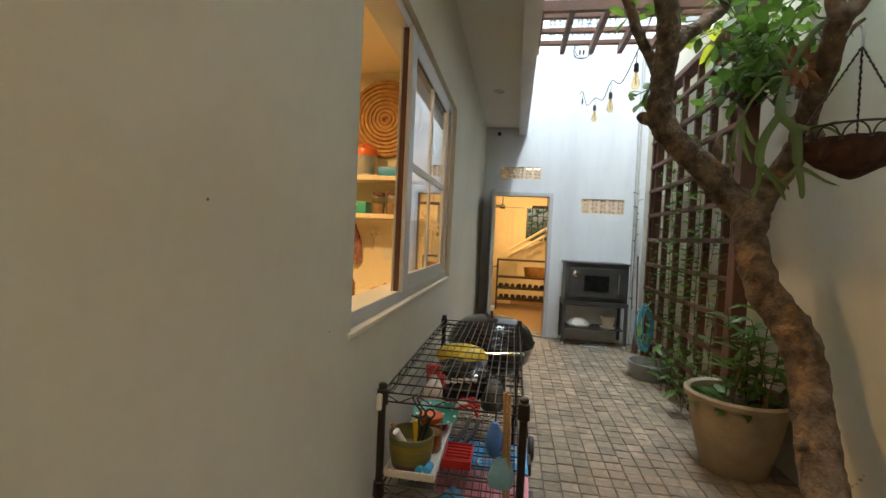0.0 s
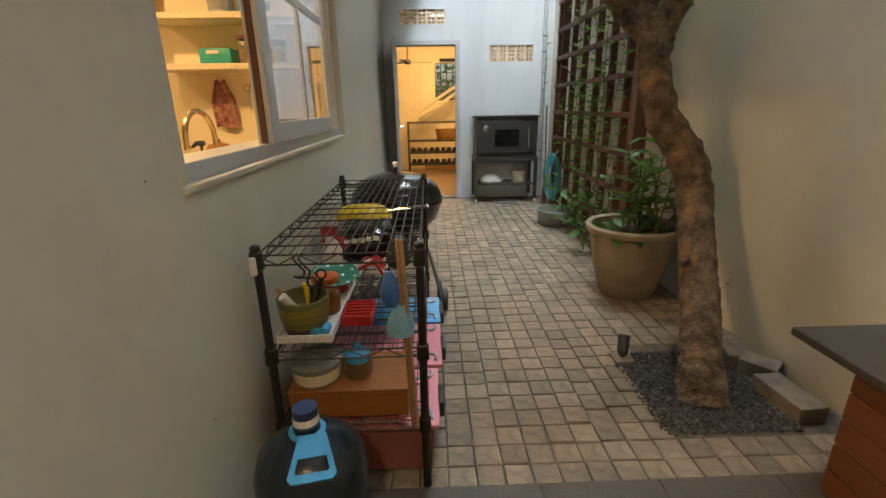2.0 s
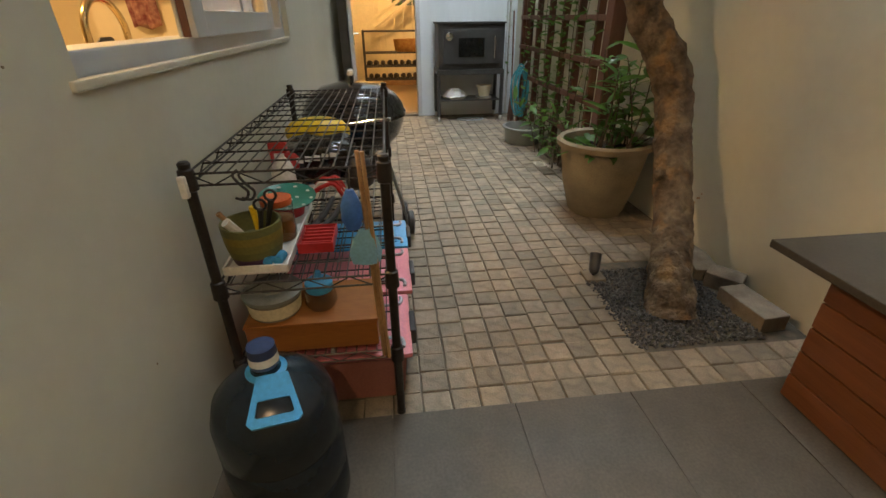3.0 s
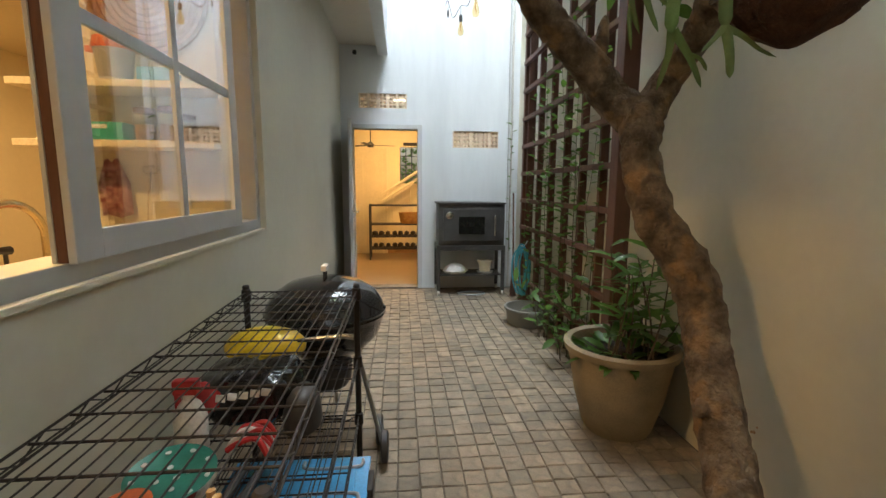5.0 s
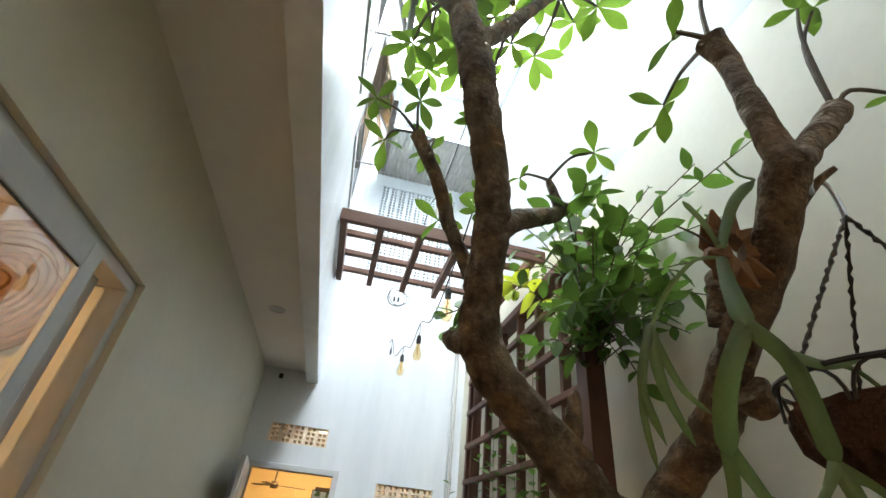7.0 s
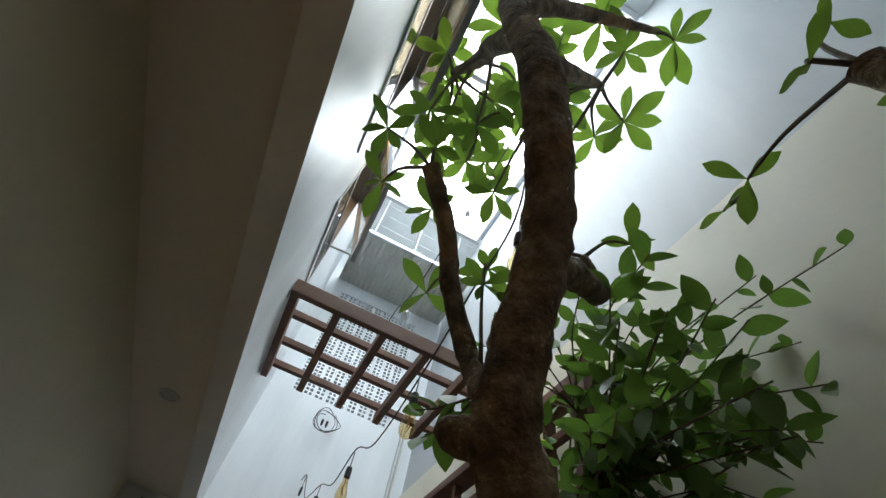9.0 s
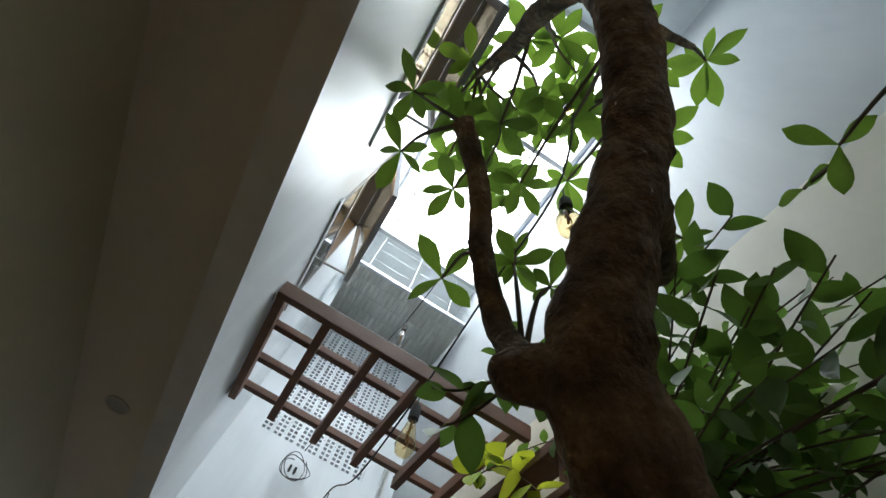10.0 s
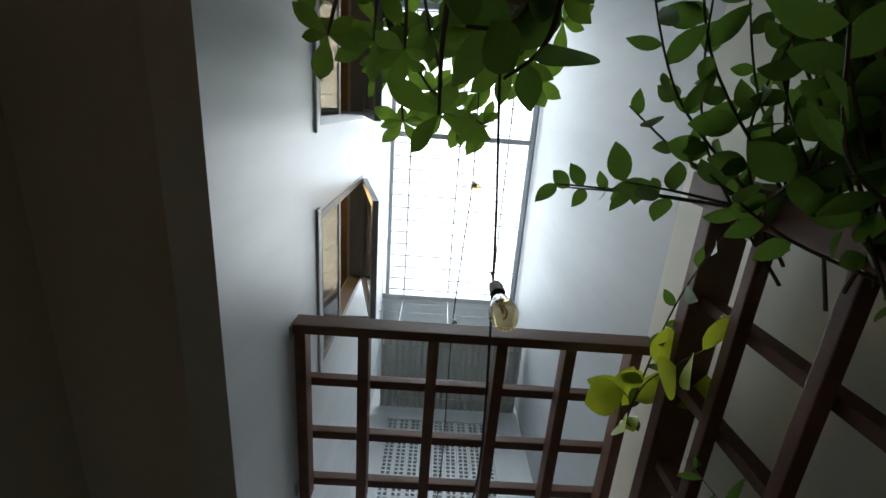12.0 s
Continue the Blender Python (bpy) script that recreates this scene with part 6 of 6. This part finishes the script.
bk2 = thing("red_basket", (0.455, 2.12, ZM), "low red plastic basket of odds and ends on the shelf", "basket")
bm = bmesh.new()
for a in ((0.402, 0.51, 2.045, 2.05), (0.402, 0.51, 2.185, 2.19), (0.402, 0.407, 2.05, 2.185), (0.505, 0.51, 2.05, 2.185)):
    rbox(bm, *a, ZM, ZM + 0.034, 0.002)
rbox(bm, 0.404, 0.508, 2.047, 2.188, ZM, ZM + 0.005, 0.002)
part("body", bm, RED, bk2)
for k in range(5):
    bm = bmesh.new()
    rbox(bm, 0.409, 0.503, 2.065 + 0.025 * k, 2.072 + 0.025 * k, ZM + 0.006, ZM + 0.03, 0.002)
    part("divider", bm, RED, bk2)
bm = bmesh.new()
tube(bm, [(0.42, 2.21, ZM + 0.012), (0.45, 2.32, ZM + 0.014), (0.47, 2.44, ZM + 0.03)], [0.011, 0.012, 0.009], 8, 3)
tagged(link("tongs", bm, RUBBER, True), "black handled tongs lying on the middle shelf", "tongs", "tongs on the shelf")
bm = bmesh.new()
tube(bm, [(0.455, 2.20, ZM + 0.012), (0.49, 2.31, ZM + 0.014), (0.51, 2.43, ZM + 0.026)], [0.011, 0.012, 0.009], 8, 3)
tagged(link("tongs", bm, RUBBER, True), "black handled tongs lying on the middle shelf", "tongs", "tongs on the shelf")

# hanging from the rack
bp = thing("air_pump", (0.60, 1.88, 0.7), "blue rubber bulb with a crumpled blue plastic bag", "pump")
bm = bmesh.new()
lathe(bm, [(0, 0.06), (0.01, 0.058), (0.018, 0.04), (0.027, 0.015), (0.028, -0.02), (0.018, -0.048), (0, -0.055)], 0.595, 1.875, 0.76, 20)
part("bulb", bm, mat("rubber_blue", (0.05, 0.16, 0.5), 0.5), bp, smooth=True)
bm = bmesh.new()
lathe(bm, [(0.012, 0.0), (0.03, -0.03), (0.04, -0.07), (0.034, -0.1), (0.0, -0.11)], 0.625, 1.87, 0.71, 16, 1.0, 0.45, 0.5)
part("bag", bm, mat("blue_film", (0.22, 0.46, 0.66), 0.3), bp, smooth=True)
bm = bmesh.new()
tube(bm, [(0.595, 1.876, 0.815), (0.598, 1.882, 0.86), (0.60, 1.893, 0.868)], 0.003, 6, 3)
part("cord", bm, RUBBER, bp)
for x, d in ((0.622, 0.0), (0.635, 0.012)):
    bm = bmesh.new()
    tube(bm, [(x, 1.882 - d, 0.915), (x + 0.012, 1.878 - d, 0.6), (x + 0.025, 1.874 - d, 0.28)], [0.006, 0.0065, 0.0075], 8, 4)
    tagged(link("wooden_stick", bm, ROPEM, True), "long pale wooden stick hanging on the rack", "stick", "sticks on the rack")
for k, x in enumerate((0.33, 0.345)):
    bm = bmesh.new()
    tube(bm, [(x, 1.90, 0.873), (x - 0.012, 1.892, 0.862), (x + 0.004, 1.885, 0.84), (x + 0.02, 1.882, 0.822), (x + 0.01, 1.88, 0.803), (x - 0.012, 1.88, 0.808)], 0.0035, 6, 4)
    tagged(link("hook", bm, RUBBER, True), "black S-shaped hook on the shelf edge", "hook", "hooks on the rack")
bm = bmesh.new()
rbox(bm, 0.198, 0.216, 1.866, 1.886, 0.815, 0.87, 0.006)
tagged(link("clip", bm, WHITEP), "white plastic clip on the rack post", "clip")

# ---- water jug ----
jg = thing("water_jug", (0.387, 1.625, 0.015), "dark translucent water jug with a blue carry handle", "jug")
bm = bmesh.new()
lathe(bm, [(0, 0.0), (0.115, 0.0), (0.13, 0.012), (0.134, 0.03), (0.134, 0.11), (0.128, 0.125), (0.134, 0.14), (0.134, 0.24), (0.128, 0.255), (0.134, 0.27), (0.133, 0.35), (0.12, 0.40), (0.085, 0.437), (0.05, 0.457), (0.03, 0.466), (0.029, 0.49)], 0.387, 1.625, 0.016, 44, 1.1, 1.1)
part("body", bm, JUGMAT, jg, smooth=True)
bm = bmesh.new()
lathe(bm, [(0.031, 0.474), (0.033, 0.488), (0.031, 0.535), (0, 0.538)], 0.387, 1.625, 0.016, 24)
cap = part("cap", bm, CAPMAT, jg, "dark blue screw cap", smooth=True)
bm = bmesh.new()
lathe(bm, [(0.0336, 0.493), (0.0326, 0.513)], 0.387, 1.625, 0.016, 24)
part("seal", bm, WHITEP, cap, "white seal band", smooth=True)
bm = bmesh.new()
lathe(bm, [(0.033, 0.456), (0.045, 0.458), (0.047, 0.466), (0.034, 0.47)], 0.387, 1.625, 0.016, 28)
HM = pose(0.417, 1.545, 0.455, 30, 0, 10)
outer = [(-0.034, 0.062), (0.034, 0.062), (0.058, -0.038), (0.048, -0.05), (-0.048, -0.05), (-0.058, -0.038)]
slot = [(-0.034, 0.006), (0.034, 0.006), (0.041, -0.026), (0.036, -0.03), (-0.036, -0.03), (-0.041, -0.026)]
rings = [[bm.verts.new(HM @ Vector((x, y, z))) for x, y in loop] for z in (-0.006, 0.006) for loop in (outer, slot)]
for k in range(6):
    q = (k + 1) % 6
    for a, b in ((0, 1), (1, 3), (3, 2), (2, 0)):
        bm.faces.new((rings[a][k], rings[a][q], rings[b][q], rings[b][k]))
bmesh.ops.recalc_face_normals(bm, faces=bm.faces[:])
part("carry_handle", bm, BLUE, jg, "bright blue plastic carry handle", smooth=True)

# the rack, its load and the jug stand a little back from the paving edge
for ob in set(bpy.data.objects) - RACK_FROM:
    if ob.parent is None:
        ob.location.y -= 0.03

# ---- hall things seen through the door ----
sr = thing("shoe_rack", (0.9, 9.4, 0), "dark metal shoe rack full of shoes", "shoe rack")
for x in (0.33, 1.45):
    for y in (9.25, 9.55):
        bm = bmesh.new()
        rbox(bm, x - 0.014, x + 0.014, y - 0.014, y + 0.014, 0, 1.0, 0.003)
        part("leg", bm, IRON, sr)
for z in (0.20, 0.42, 0.64, 0.98):
    bm = bmesh.new()
    for y in (9.25, 9.55):
        rbox(bm, 0.344, 1.436, y - 0.012, y + 0.012, z - 0.012, z + 0.012, 0.003)
    shelf = part("shelf", bm, IRON, sr)
    for k in range(8):
        y = 9.27 + 0.037 * k
        bm = bmesh.new()
        rbox(bm, 0.35, 1.43, y - 0.005, y + 0.005, z - 0.004, z + 0.006, 0.002)
        part("slat", bm, IRON, shelf)
random.seed(4)
bm = bmesh.new()
tube(bm, [(0, -0.13, 0.04), (0, -0.08, 0.045), (0, 0.0, 0.038), (0, 0.07, 0.03), (0, 0.13, 0.022)], [0.03, 0.042, 0.038, 0.036, 0.018], 10, 3)
bm.transform(Matrix.Diagonal((1, 1, 1.1, 1)))
shoe = tagged(link("shoe", bm, SHOE, True), "dark shoe on the metal rack", "shoe", "shoes on the rack")
shoe.matrix_basis = pose(0.42, 9.4, 0.212, 0, 0, 5)
for z in (0.43, 0.212):
    for k in range(9):
        if z < 0.3 and k == 0:
            continue
        copy_thing(shoe, pose(0.42 + 0.115 * k, 9.4 + random.uniform(-0.02, 0.02), z, 0, 0, random.uniform(-14, 14)))
bm = bmesh.new()
lathe(bm, [(0, 0), (0.17, 0.0), (0.19, 0.02), (0.2, 0.12), (0.215, 0.2), (0.2, 0.2), (0.18, 0.03), (0, 0.02)], 0, 0, 0, 36, 1.3, 0.7)
bm.transform(pose(1.12, 9.4, 0.652))
tagged(link("basket", bm, WICKER, True), "golden woven basket on the shoe rack", "basket")
st = thing("stair_rail", (1.5, 9.85, 0), "cream painted stair railing with slim balusters", "railing")
def sloped(x):
    return 1.02 + (x - 0.52) * 0.64
for dz in (0.0, 0.13):
    bm = bmesh.new()
    tube(bm, [(0.52, 9.85, sloped(0.52) + 0.14 - dz), (2.6, 9.85, sloped(2.6) + 0.14 - dz)], 0.03, 8)
    part("handrail", bm, CREAM, st)
for k in range(9):
    x = 0.55 + 0.17 * k
    bm = bmesh.new()
    rbox(bm, x - 0.01, x + 0.01, 9.84, 9.86, max(0.0, sloped(x) - 1.02), sloped(x) + 0.02, 0.002)
    part("baluster", bm, CREAM, st)
hb = thing("ceiling_fan", (0.38, 9.0, 2.2), "dark ceiling fan with flat blades", "fan")
bm = bmesh.new()
lathe(bm, [(0, -0.05), (0.05, -0.045), (0.06, 0.0), (0.03, 0.04), (0, 0.045)], 0.38, 9.0, 2.02, 18)
tube(bm, [(0.38, 9.0, 2.05), (0.38, 9.0, 2.7)], 0.01, 8)
part("motor", bm, IRON, hb, smooth=True)
for k in range(3):
    a = k * 2.094 + 0.3
    bm = bmesh.new()
    rbox(bm, 0.06, 0.42, -0.04, 0.04, -0.004, 0.004, 0.002, pose(0.38, 9.0, 2.01, 6, 0, math.degrees(a)))
    part("blade", bm, IRON, hb)
pn = thing("pendant_bar", (1.25, 8.8, 2.05), "dark bar pendant lamp hanging in the hall", "lamp")
bm = bmesh.new()
rbox(bm, 0.93, 1.5, 8.77, 8.83, 1.99, 2.04, 0.008)
part("bar", bm, RUBBER, pn)
bm = bmesh.new()
for x in (1.2,):
    tube(bm, [(x, 8.8, 2.04), (x, 8.8, 2.7)], 0.005, 6)
part("cord", bm, RUBBER, pn)
hd = thing("panel_door", (0.3, 10.08, 0), "pale panelled door in the hall wall", "door", kind="structure")
bm = bmesh.new()
rbox(bm, -0.25, 0.62, 10.05, 10.095, 0.0, 2.05, 0.004)
dl2 = part("door_leaf", bm, CREAM, hd)
for (a, b, c, d) in ((-0.17, 0.16, 0.15, 0.95), (0.22, 0.54, 0.15, 0.95), (-0.17, 0.16, 1.1, 1.95), (0.22, 0.54, 1.1, 1.95)):
    bm = bmesh.new()
    rbox(bm, a, b, 10.04, 10.05, c, d, 0.004)
    part("panel", bm, CREAM, dl2)
hl = thing("hall_ceiling_lamp", (0.9, 8.7, 2.7), "round lit ceiling lamp in the hall", "lamp")
bm = bmesh.new()
lathe(bm, [(0.0, -0.022), (0.10, -0.02), (0.115, 0.0)], 0.9, 8.7, 2.698, 26)
part("diffuser", bm, GLOW, hl, smooth=True)

# ---- kitchen things seen through the window ----
KITCHEN_FROM = set(bpy.data.objects)
for z in (1.55, 1.84):
    bm = bmesh.new()
    rbox(bm, -0.86, XL - 0.065, 3.46, 3.718, z - 0.035, z, 0.004)
    tagged(link("wall_shelf", bm, CREAM), "thick cream floating kitchen shelf", "shelf", "kitchen shelves")
ct = thing("counter", (-0.35, 2.6, 0), "kitchen counter with a pale top under the window", "counter")
bm = bmesh.new()
rbox(bm, -0.68, XL - 0.202, 0.75, 3.916, 0.90, 0.94, 0.005)
part("worktop", bm, CREAM, ct)
for k in range(4):
    y = 0.77 + 0.735 * k
    bm = bmesh.new()
    rbox(bm, -0.65, XL - 0.204, y, y + 0.73, 0.1, 0.898, 0.004)
    part("cabinet", bm, WHITEP, ct)
bm = bmesh.new()
rbox(bm, -0.62, XL - 0.204, 0.78, 3.7, 0.0, 0.098, 0.004)
part("plinth", bm, RUBBER, ct)
fc = thing("faucet", (-0.32, 2.885, 0.94), "curved brass-toned kitchen faucet", "faucet")
bm = bmesh.new()
arc = [(-0.32, 2.885, 0.941), (-0.32, 2.885, 1.15)] + [(-0.32, 2.885 - 0.135 + 0.135 * math.cos(k * math.pi / 10), 1.15 + 0.12 * math.sin(k * math.pi / 10)) for k in range(1, 11)] + [(-0.32, 2.615, 1.11)]
tube(bm, arc, 0.013, 10, 2)
part("spout", bm, mat("brass", (0.62, 0.50, 0.30), 0.22, 1.0), fc, smooth=True)
bm = bmesh.new()
lathe(bm, [(0, 0.03), (0.022, 0.03), (0.026, 0.0), (0, 0)], -0.32, 2.885, 0.941, 16)
for s in (-1, 1):
    tube(bm, [(-0.32, 2.885 + 0.1 * s, 0.941), (-0.32, 2.885 + 0.1 * s, 0.985)], 0.014, 10)
    tube(bm, [(-0.35, 2.885 + 0.1 * s, 0.99), (-0.29, 2.885 + 0.1 * s, 0.99)], 0.008, 8)
part("taps", bm, CHROME, fc, smooth=True)
ju = thing("juicer", (-0.42, 3.58, 1.84), "grey steel juicer with an orange top", "juicer")
bm = bmesh.new()
lathe(bm, [(0, 0.001), (0.085, 0.001), (0.085, 0.012), (0.072, 0.02), (0.088, 0.15), (0.09, 0.165)], -0.42, 3.58, 1.84, 26)
part("body", bm, ALU, ju, smooth=True)
bm = bmesh.new()
lathe(bm, [(0.093, 0.16), (0.096, 0.175), (0.088, 0.215), (0.05, 0.235), (0.03, 0.24), (0.03, 0.26), (0.0, 0.268)], -0.42, 3.58, 1.84, 26)
rbox(bm, -0.55, -0.51, 3.56, 3.6, 1.99, 2.02, 0.006)
part("top", bm, ORANGE, ju, smooth=True)
bs = thing("storage_box", (-0.5, 3.58, 1.55), "teal lidded plastic box on the shelf", "box")
bm = bmesh.new()
rbox(bm, -0.58, -0.38, 3.52, 3.66, 1.551, 1.645, 0.01)
part("body", bm, TEAL, bs, smooth=True)
bm = bmesh.new()
rbox(bm, -0.53, -0.45, 3.512, 3.52, 1.61, 1.63, 0.003)
part("handle", bm, WHITEP, bs)
for x, h in ((-0.30, 0.17), (-0.18, 0.18), (-0.10, 0.14)):
    j = thing("jar", (x, 3.58, 1.55), "clear glass storage jar with a brown lid", "jar", "jars on the shelf")
    bm = bmesh.new()
    lathe(bm, [(0, 0.001), (0.05, 0.001), (0.053, 0.01), (0.053, h - 0.03), (0.045, h - 0.02)], x, 3.58, 1.55, 20)
    part("glass", bm, CLEAR, j, smooth=True)
    bm = bmesh.new()
    lathe(bm, [(0, 0.004), (0.046, 0.004), (0.046, h * 0.5), (0, h * 0.52)], x, 3.58, 1.55, 20)
    part("contents", bm, ROPEM, j)
    bm = bmesh.new()
    lathe(bm, [(0.05, h - 0.025), (0.05, h), (0, h + 0.002)], x, 3.58, 1.55, 20)
    part("lid", bm, WOOD, j, smooth=True)
for x, m, w in ((-0.22, BLUE, 0.16),):
    bm = bmesh.new()
    rbox(bm, x - w / 2, x + w / 2, 3.53, 3.67, 1.841, 1.92, 0.012)
    tagged(link("container", bm, m, True), "blue plastic container on the upper shelf", "container")
tw = thing("wall_tray", (-0.28, 3.7, 2.25), "large round woven tray hung on the kitchen wall", "tray")
bm = bmesh.new()
for k in range(9):
    r = 0.035 + 0.032 * k
    tube(bm, [(-0.30 + r * math.cos(a * math.pi / 20), 3.70 - 0.012 + 0.004 * (k % 2), 2.32 + r * math.sin(a * math.pi / 20)) for a in range(40)], 0.019, 6, 1, 0.1, True)
part("weave", bm, WICKER, tw, smooth=True)
bm = bmesh.new()
lathe(bm, [(0.0, -0.004), (0.305, -0.004), (0.31, 0.004), (0.0, 0.004)], 0, 0, 0, 44)
bm.transform(pose(-0.30, 3.708, 2.32, 90))
part("backing", bm, WICKER, tw, smooth=True)
CLOTH = mat("checked_cloth", (0.48, 0.28, 0.24), 0.9, 0, (0.20, 0.05, 0.06), 28, 1.0, 120, 0.3, 0.002)
bm = bmesh.new()
rows = []
for i in range(10):
    z = 1.46 - 0.034 * i
    w = 0.03 + 0.05 * min(1, i / 4)
    rows.append([bm.verts.new((-0.55 + w * (k / 8 * 2 - 1) + 0.012 * i / 9, 3.70 - 0.012 - 0.012 * math.cos(k * 1.9 + i * 0.2) * (0.6 + i * 0.05), z + 0.01 * math.sin(k))) for k in range(9)])
for a, b in zip(rows, rows[1:]):
    for k in range(8):
        bm.faces.new((a[k], a[k + 1], b[k + 1], b[k]))
towel = link("tea_towel", bm, CLOTH, True)
so = towel.modifiers.new("thick", "SOLIDIFY")
so.thickness = 0.005
tagged(towel, "red checked tea towel hanging on a hook", "towel")
bm = bmesh.new()
tube(bm, [(-0.38 + 0.02 * math.cos(a), 3.705, 1.41 + 0.02 * math.sin(a)) for a in [i * math.pi / 6 for i in range(12)]], 0.004, 5, 1, 0, True)
tube(bm, [(-0.34 + 0.02 * math.cos(a), 3.705, 1.41 + 0.02 * math.sin(a)) for a in [i * math.pi / 6 for i in range(12)]], 0.004, 5, 1, 0, True)
tube(bm, [(-0.36, 3.705, 1.40), (-0.37, 3.705, 1.26)], [0.007, 0.002], 5)
tube(bm, [(-0.36, 3.705, 1.43), (-0.36, 3.718, 1.44)], 0.004, 5)
tagged(link("scissors", bm, CHROME, True), "scissors hanging on the kitchen wall", "scissors")
bm = bmesh.new()
rbox(bm, -0.28, -0.16, 3.708, 3.719, 1.20, 1.28, 0.003)
tagged(link("switch_plate", bm, WHITEP), "white switch plate on the kitchen wall", "switch", kind="structure")
# the shelf wall with all that stands and hangs on it
for ob in set(bpy.data.objects) - KITCHEN_FROM:
    if ob.parent is None and ob.name.split(".")[0] not in ("counter", "faucet"):
        ob.location += Vector((-0.14, 0.2, 0.0))
sd = thing("soap_dispenser", (-0.3, 2.70, 0.94), "black pump soap dispenser beside the faucet", "dispenser")
bm = bmesh.new()
lathe(bm, [(0, 0.001), (0.036, 0.001), (0.038, 0.01), (0.038, 0.1), (0.02, 0.12), (0.012, 0.125), (0.012, 0.145), (0, 0.147)], -0.3, 2.70, 0.94, 20)
part("body", bm, RUBBER, sd, smooth=True)
bm = bmesh.new()
tube(bm, [(-0.3, 2.70, 1.08), (-0.3, 2.70, 1.125)], 0.006, 8)
tube(bm, [(-0.3, 2.715, 1.13), (-0.3, 2.66, 1.135), (-0.3, 2.62, 1.122)], [0.014, 0.01, 0.006], 8)
part("pump", bm, RUBBER, sd, smooth=True)
for (x, y, r, h, m, label, name) in ((-0.18, 3.2, 0.11, 0.12, RED, "red enamel pot on the counter", "pot"), (-0.52, 3.35, 0.07, 0.15, BOXWOOD, "brown canister on the counter", "canister"), (-0.42, 3.0, 0.06, 0.09, ALU, "small steel pot on the counter", "pot"),
                                 (-0.25, 3.0, 0.05, 0.08, RUBBER, "small black pot on the counter", "pot"), (-0.60, 2.9, 0.07, 0.1, WOOD, "dark wooden bowl on the counter", "bowl")):
    bm = bmesh.new()
    lathe(bm, [(0, 0.001), (r * 0.85, 0.001), (r, 0.02), (r, h * 0.7), (r * 1.04, h * 0.72), (r * 0.8, h * 0.92), (r * 0.2, h), (r * 0.15, h + 0.02), (0, h + 0.022)], x, y, 0.941, 24)
    tagged(link(name, bm, m, True), label, name)
for (x, y) in ((-0.9, 2.4), (-1.95, 4.95), (-2.2, 3.0)):
    t = thing("kitchen_downlight", (x, y, 2.7), "lit round downlight in the kitchen ceiling", "downlight", "kitchen downlights")
    bm = bmesh.new()
    lathe(bm, [(0.0, -0.004), (0.075, -0.004)], x, y, 2.70, 22)
    part("lens", bm, GLOW, t)
    bm = bmesh.new()
    lathe(bm, [(0.076, -0.002), (0.078, -0.01), (0.09, -0.008), (0.092, -0.001)], x, y, 2.70, 22)
    part("ring", bm, WHITEP, t, smooth=True)
for (x, y) in ((0.5, -0.7), (1.9, -0.9)):
    t = thing("porch_downlight", (x, y, ZC), "lit round downlight in the porch ceiling", "downlight", "porch downlights")
    bm = bmesh.new()
    lathe(bm, [(0.0, -0.004), (0.06, -0.004)], x, y, ZC, 22)
    part("lens", bm, GLOW, t)

# ---- pavers ----
random.seed(17)
PITCH = 0.1018
NCOL, NROW = 22, 52


def paver_geo(w, l, h=0.045, b=0.004):
    jit = lambda: random.uniform(-0.0015, 0.0015)
    vs = []
    for z, ins in ((-h, 0), (-b, 0), (0, b)):
        for sx, sy in ((-1, -1), (1, -1), (1, 1), (-1, 1)):
            vs.append((sx * (w / 2 - ins) + jit(), sy * (l / 2 - ins) + jit(), z + (jit() if z == 0 else 0)))
    fs = [(8, 9, 10, 11)]
    for k in range(4):
        j = (k + 1) % 4
        fs += [(k, j, 4 + j, 4 + k), (4 + k, 4 + j, 8 + j, 8 + k)]
    return vs, fs


SHARED = []
for k in range(6):
    v, f = paver_geo(PITCH - 0.004, PITCH - 0.0035)
    me = bpy.data.meshes.new("paver")
    me.from_pydata(v, [], f)
    me.materials.append(PAVER)
    SHARED.append(me)
pav = thing("paving", (1.28, 4.4, 0), "beige-grey concrete cobble pavers in straight columns", "pavement", kind="structure")
near, allv, allf = [], [], []
for i in range(NCOL):
    x = XL + PITCH * (i + 0.5)
    off = (i % 2) * 0.0 + random.uniform(-0.012, 0.012)
    for j in range(NROW):
        y = YS + PITCH * (j + 0.5) + (off if j > 2 else 0)
        if y > YE - 0.03:
            continue
        if GX0 - 0.03 < x < GX1 + 0.25 and GY0 - 0.02 < y < GY1 + 0.02 and x > GX0 - 0.01:
            continue
        m = pose(x, y, random.uniform(-0.003, 0.002), random.uniform(-0.8, 0.8), random.uniform(-0.8, 0.8), random.uniform(-1.2, 1.2) + random.choice((0, 90, 180)))
        if j < 16 and len(near) < 300:
            near.append(m)
        else:
            v, f = paver_geo(PITCH - 0.004, PITCH - 0.0035)
            n0 = len(allv)
            allv += [tuple(m @ Vector(c)) for c in v]
            allf += [tuple(n0 + q for q in face) for face in f]
for m in near:
    pieces("paver", random.choice(SHARED), [m], pav)
me = bpy.data.meshes.new("far_pavers")
me.from_pydata(allv, [], allf)
me.materials.append(PAVER_FAR)
fp2 = new("far_pavers", me)
fp2.parent = pav
fp2.matrix_parent_inverse = Matrix.Translation(-origin_of(pav))
tagged(fp2, kind="stuff")
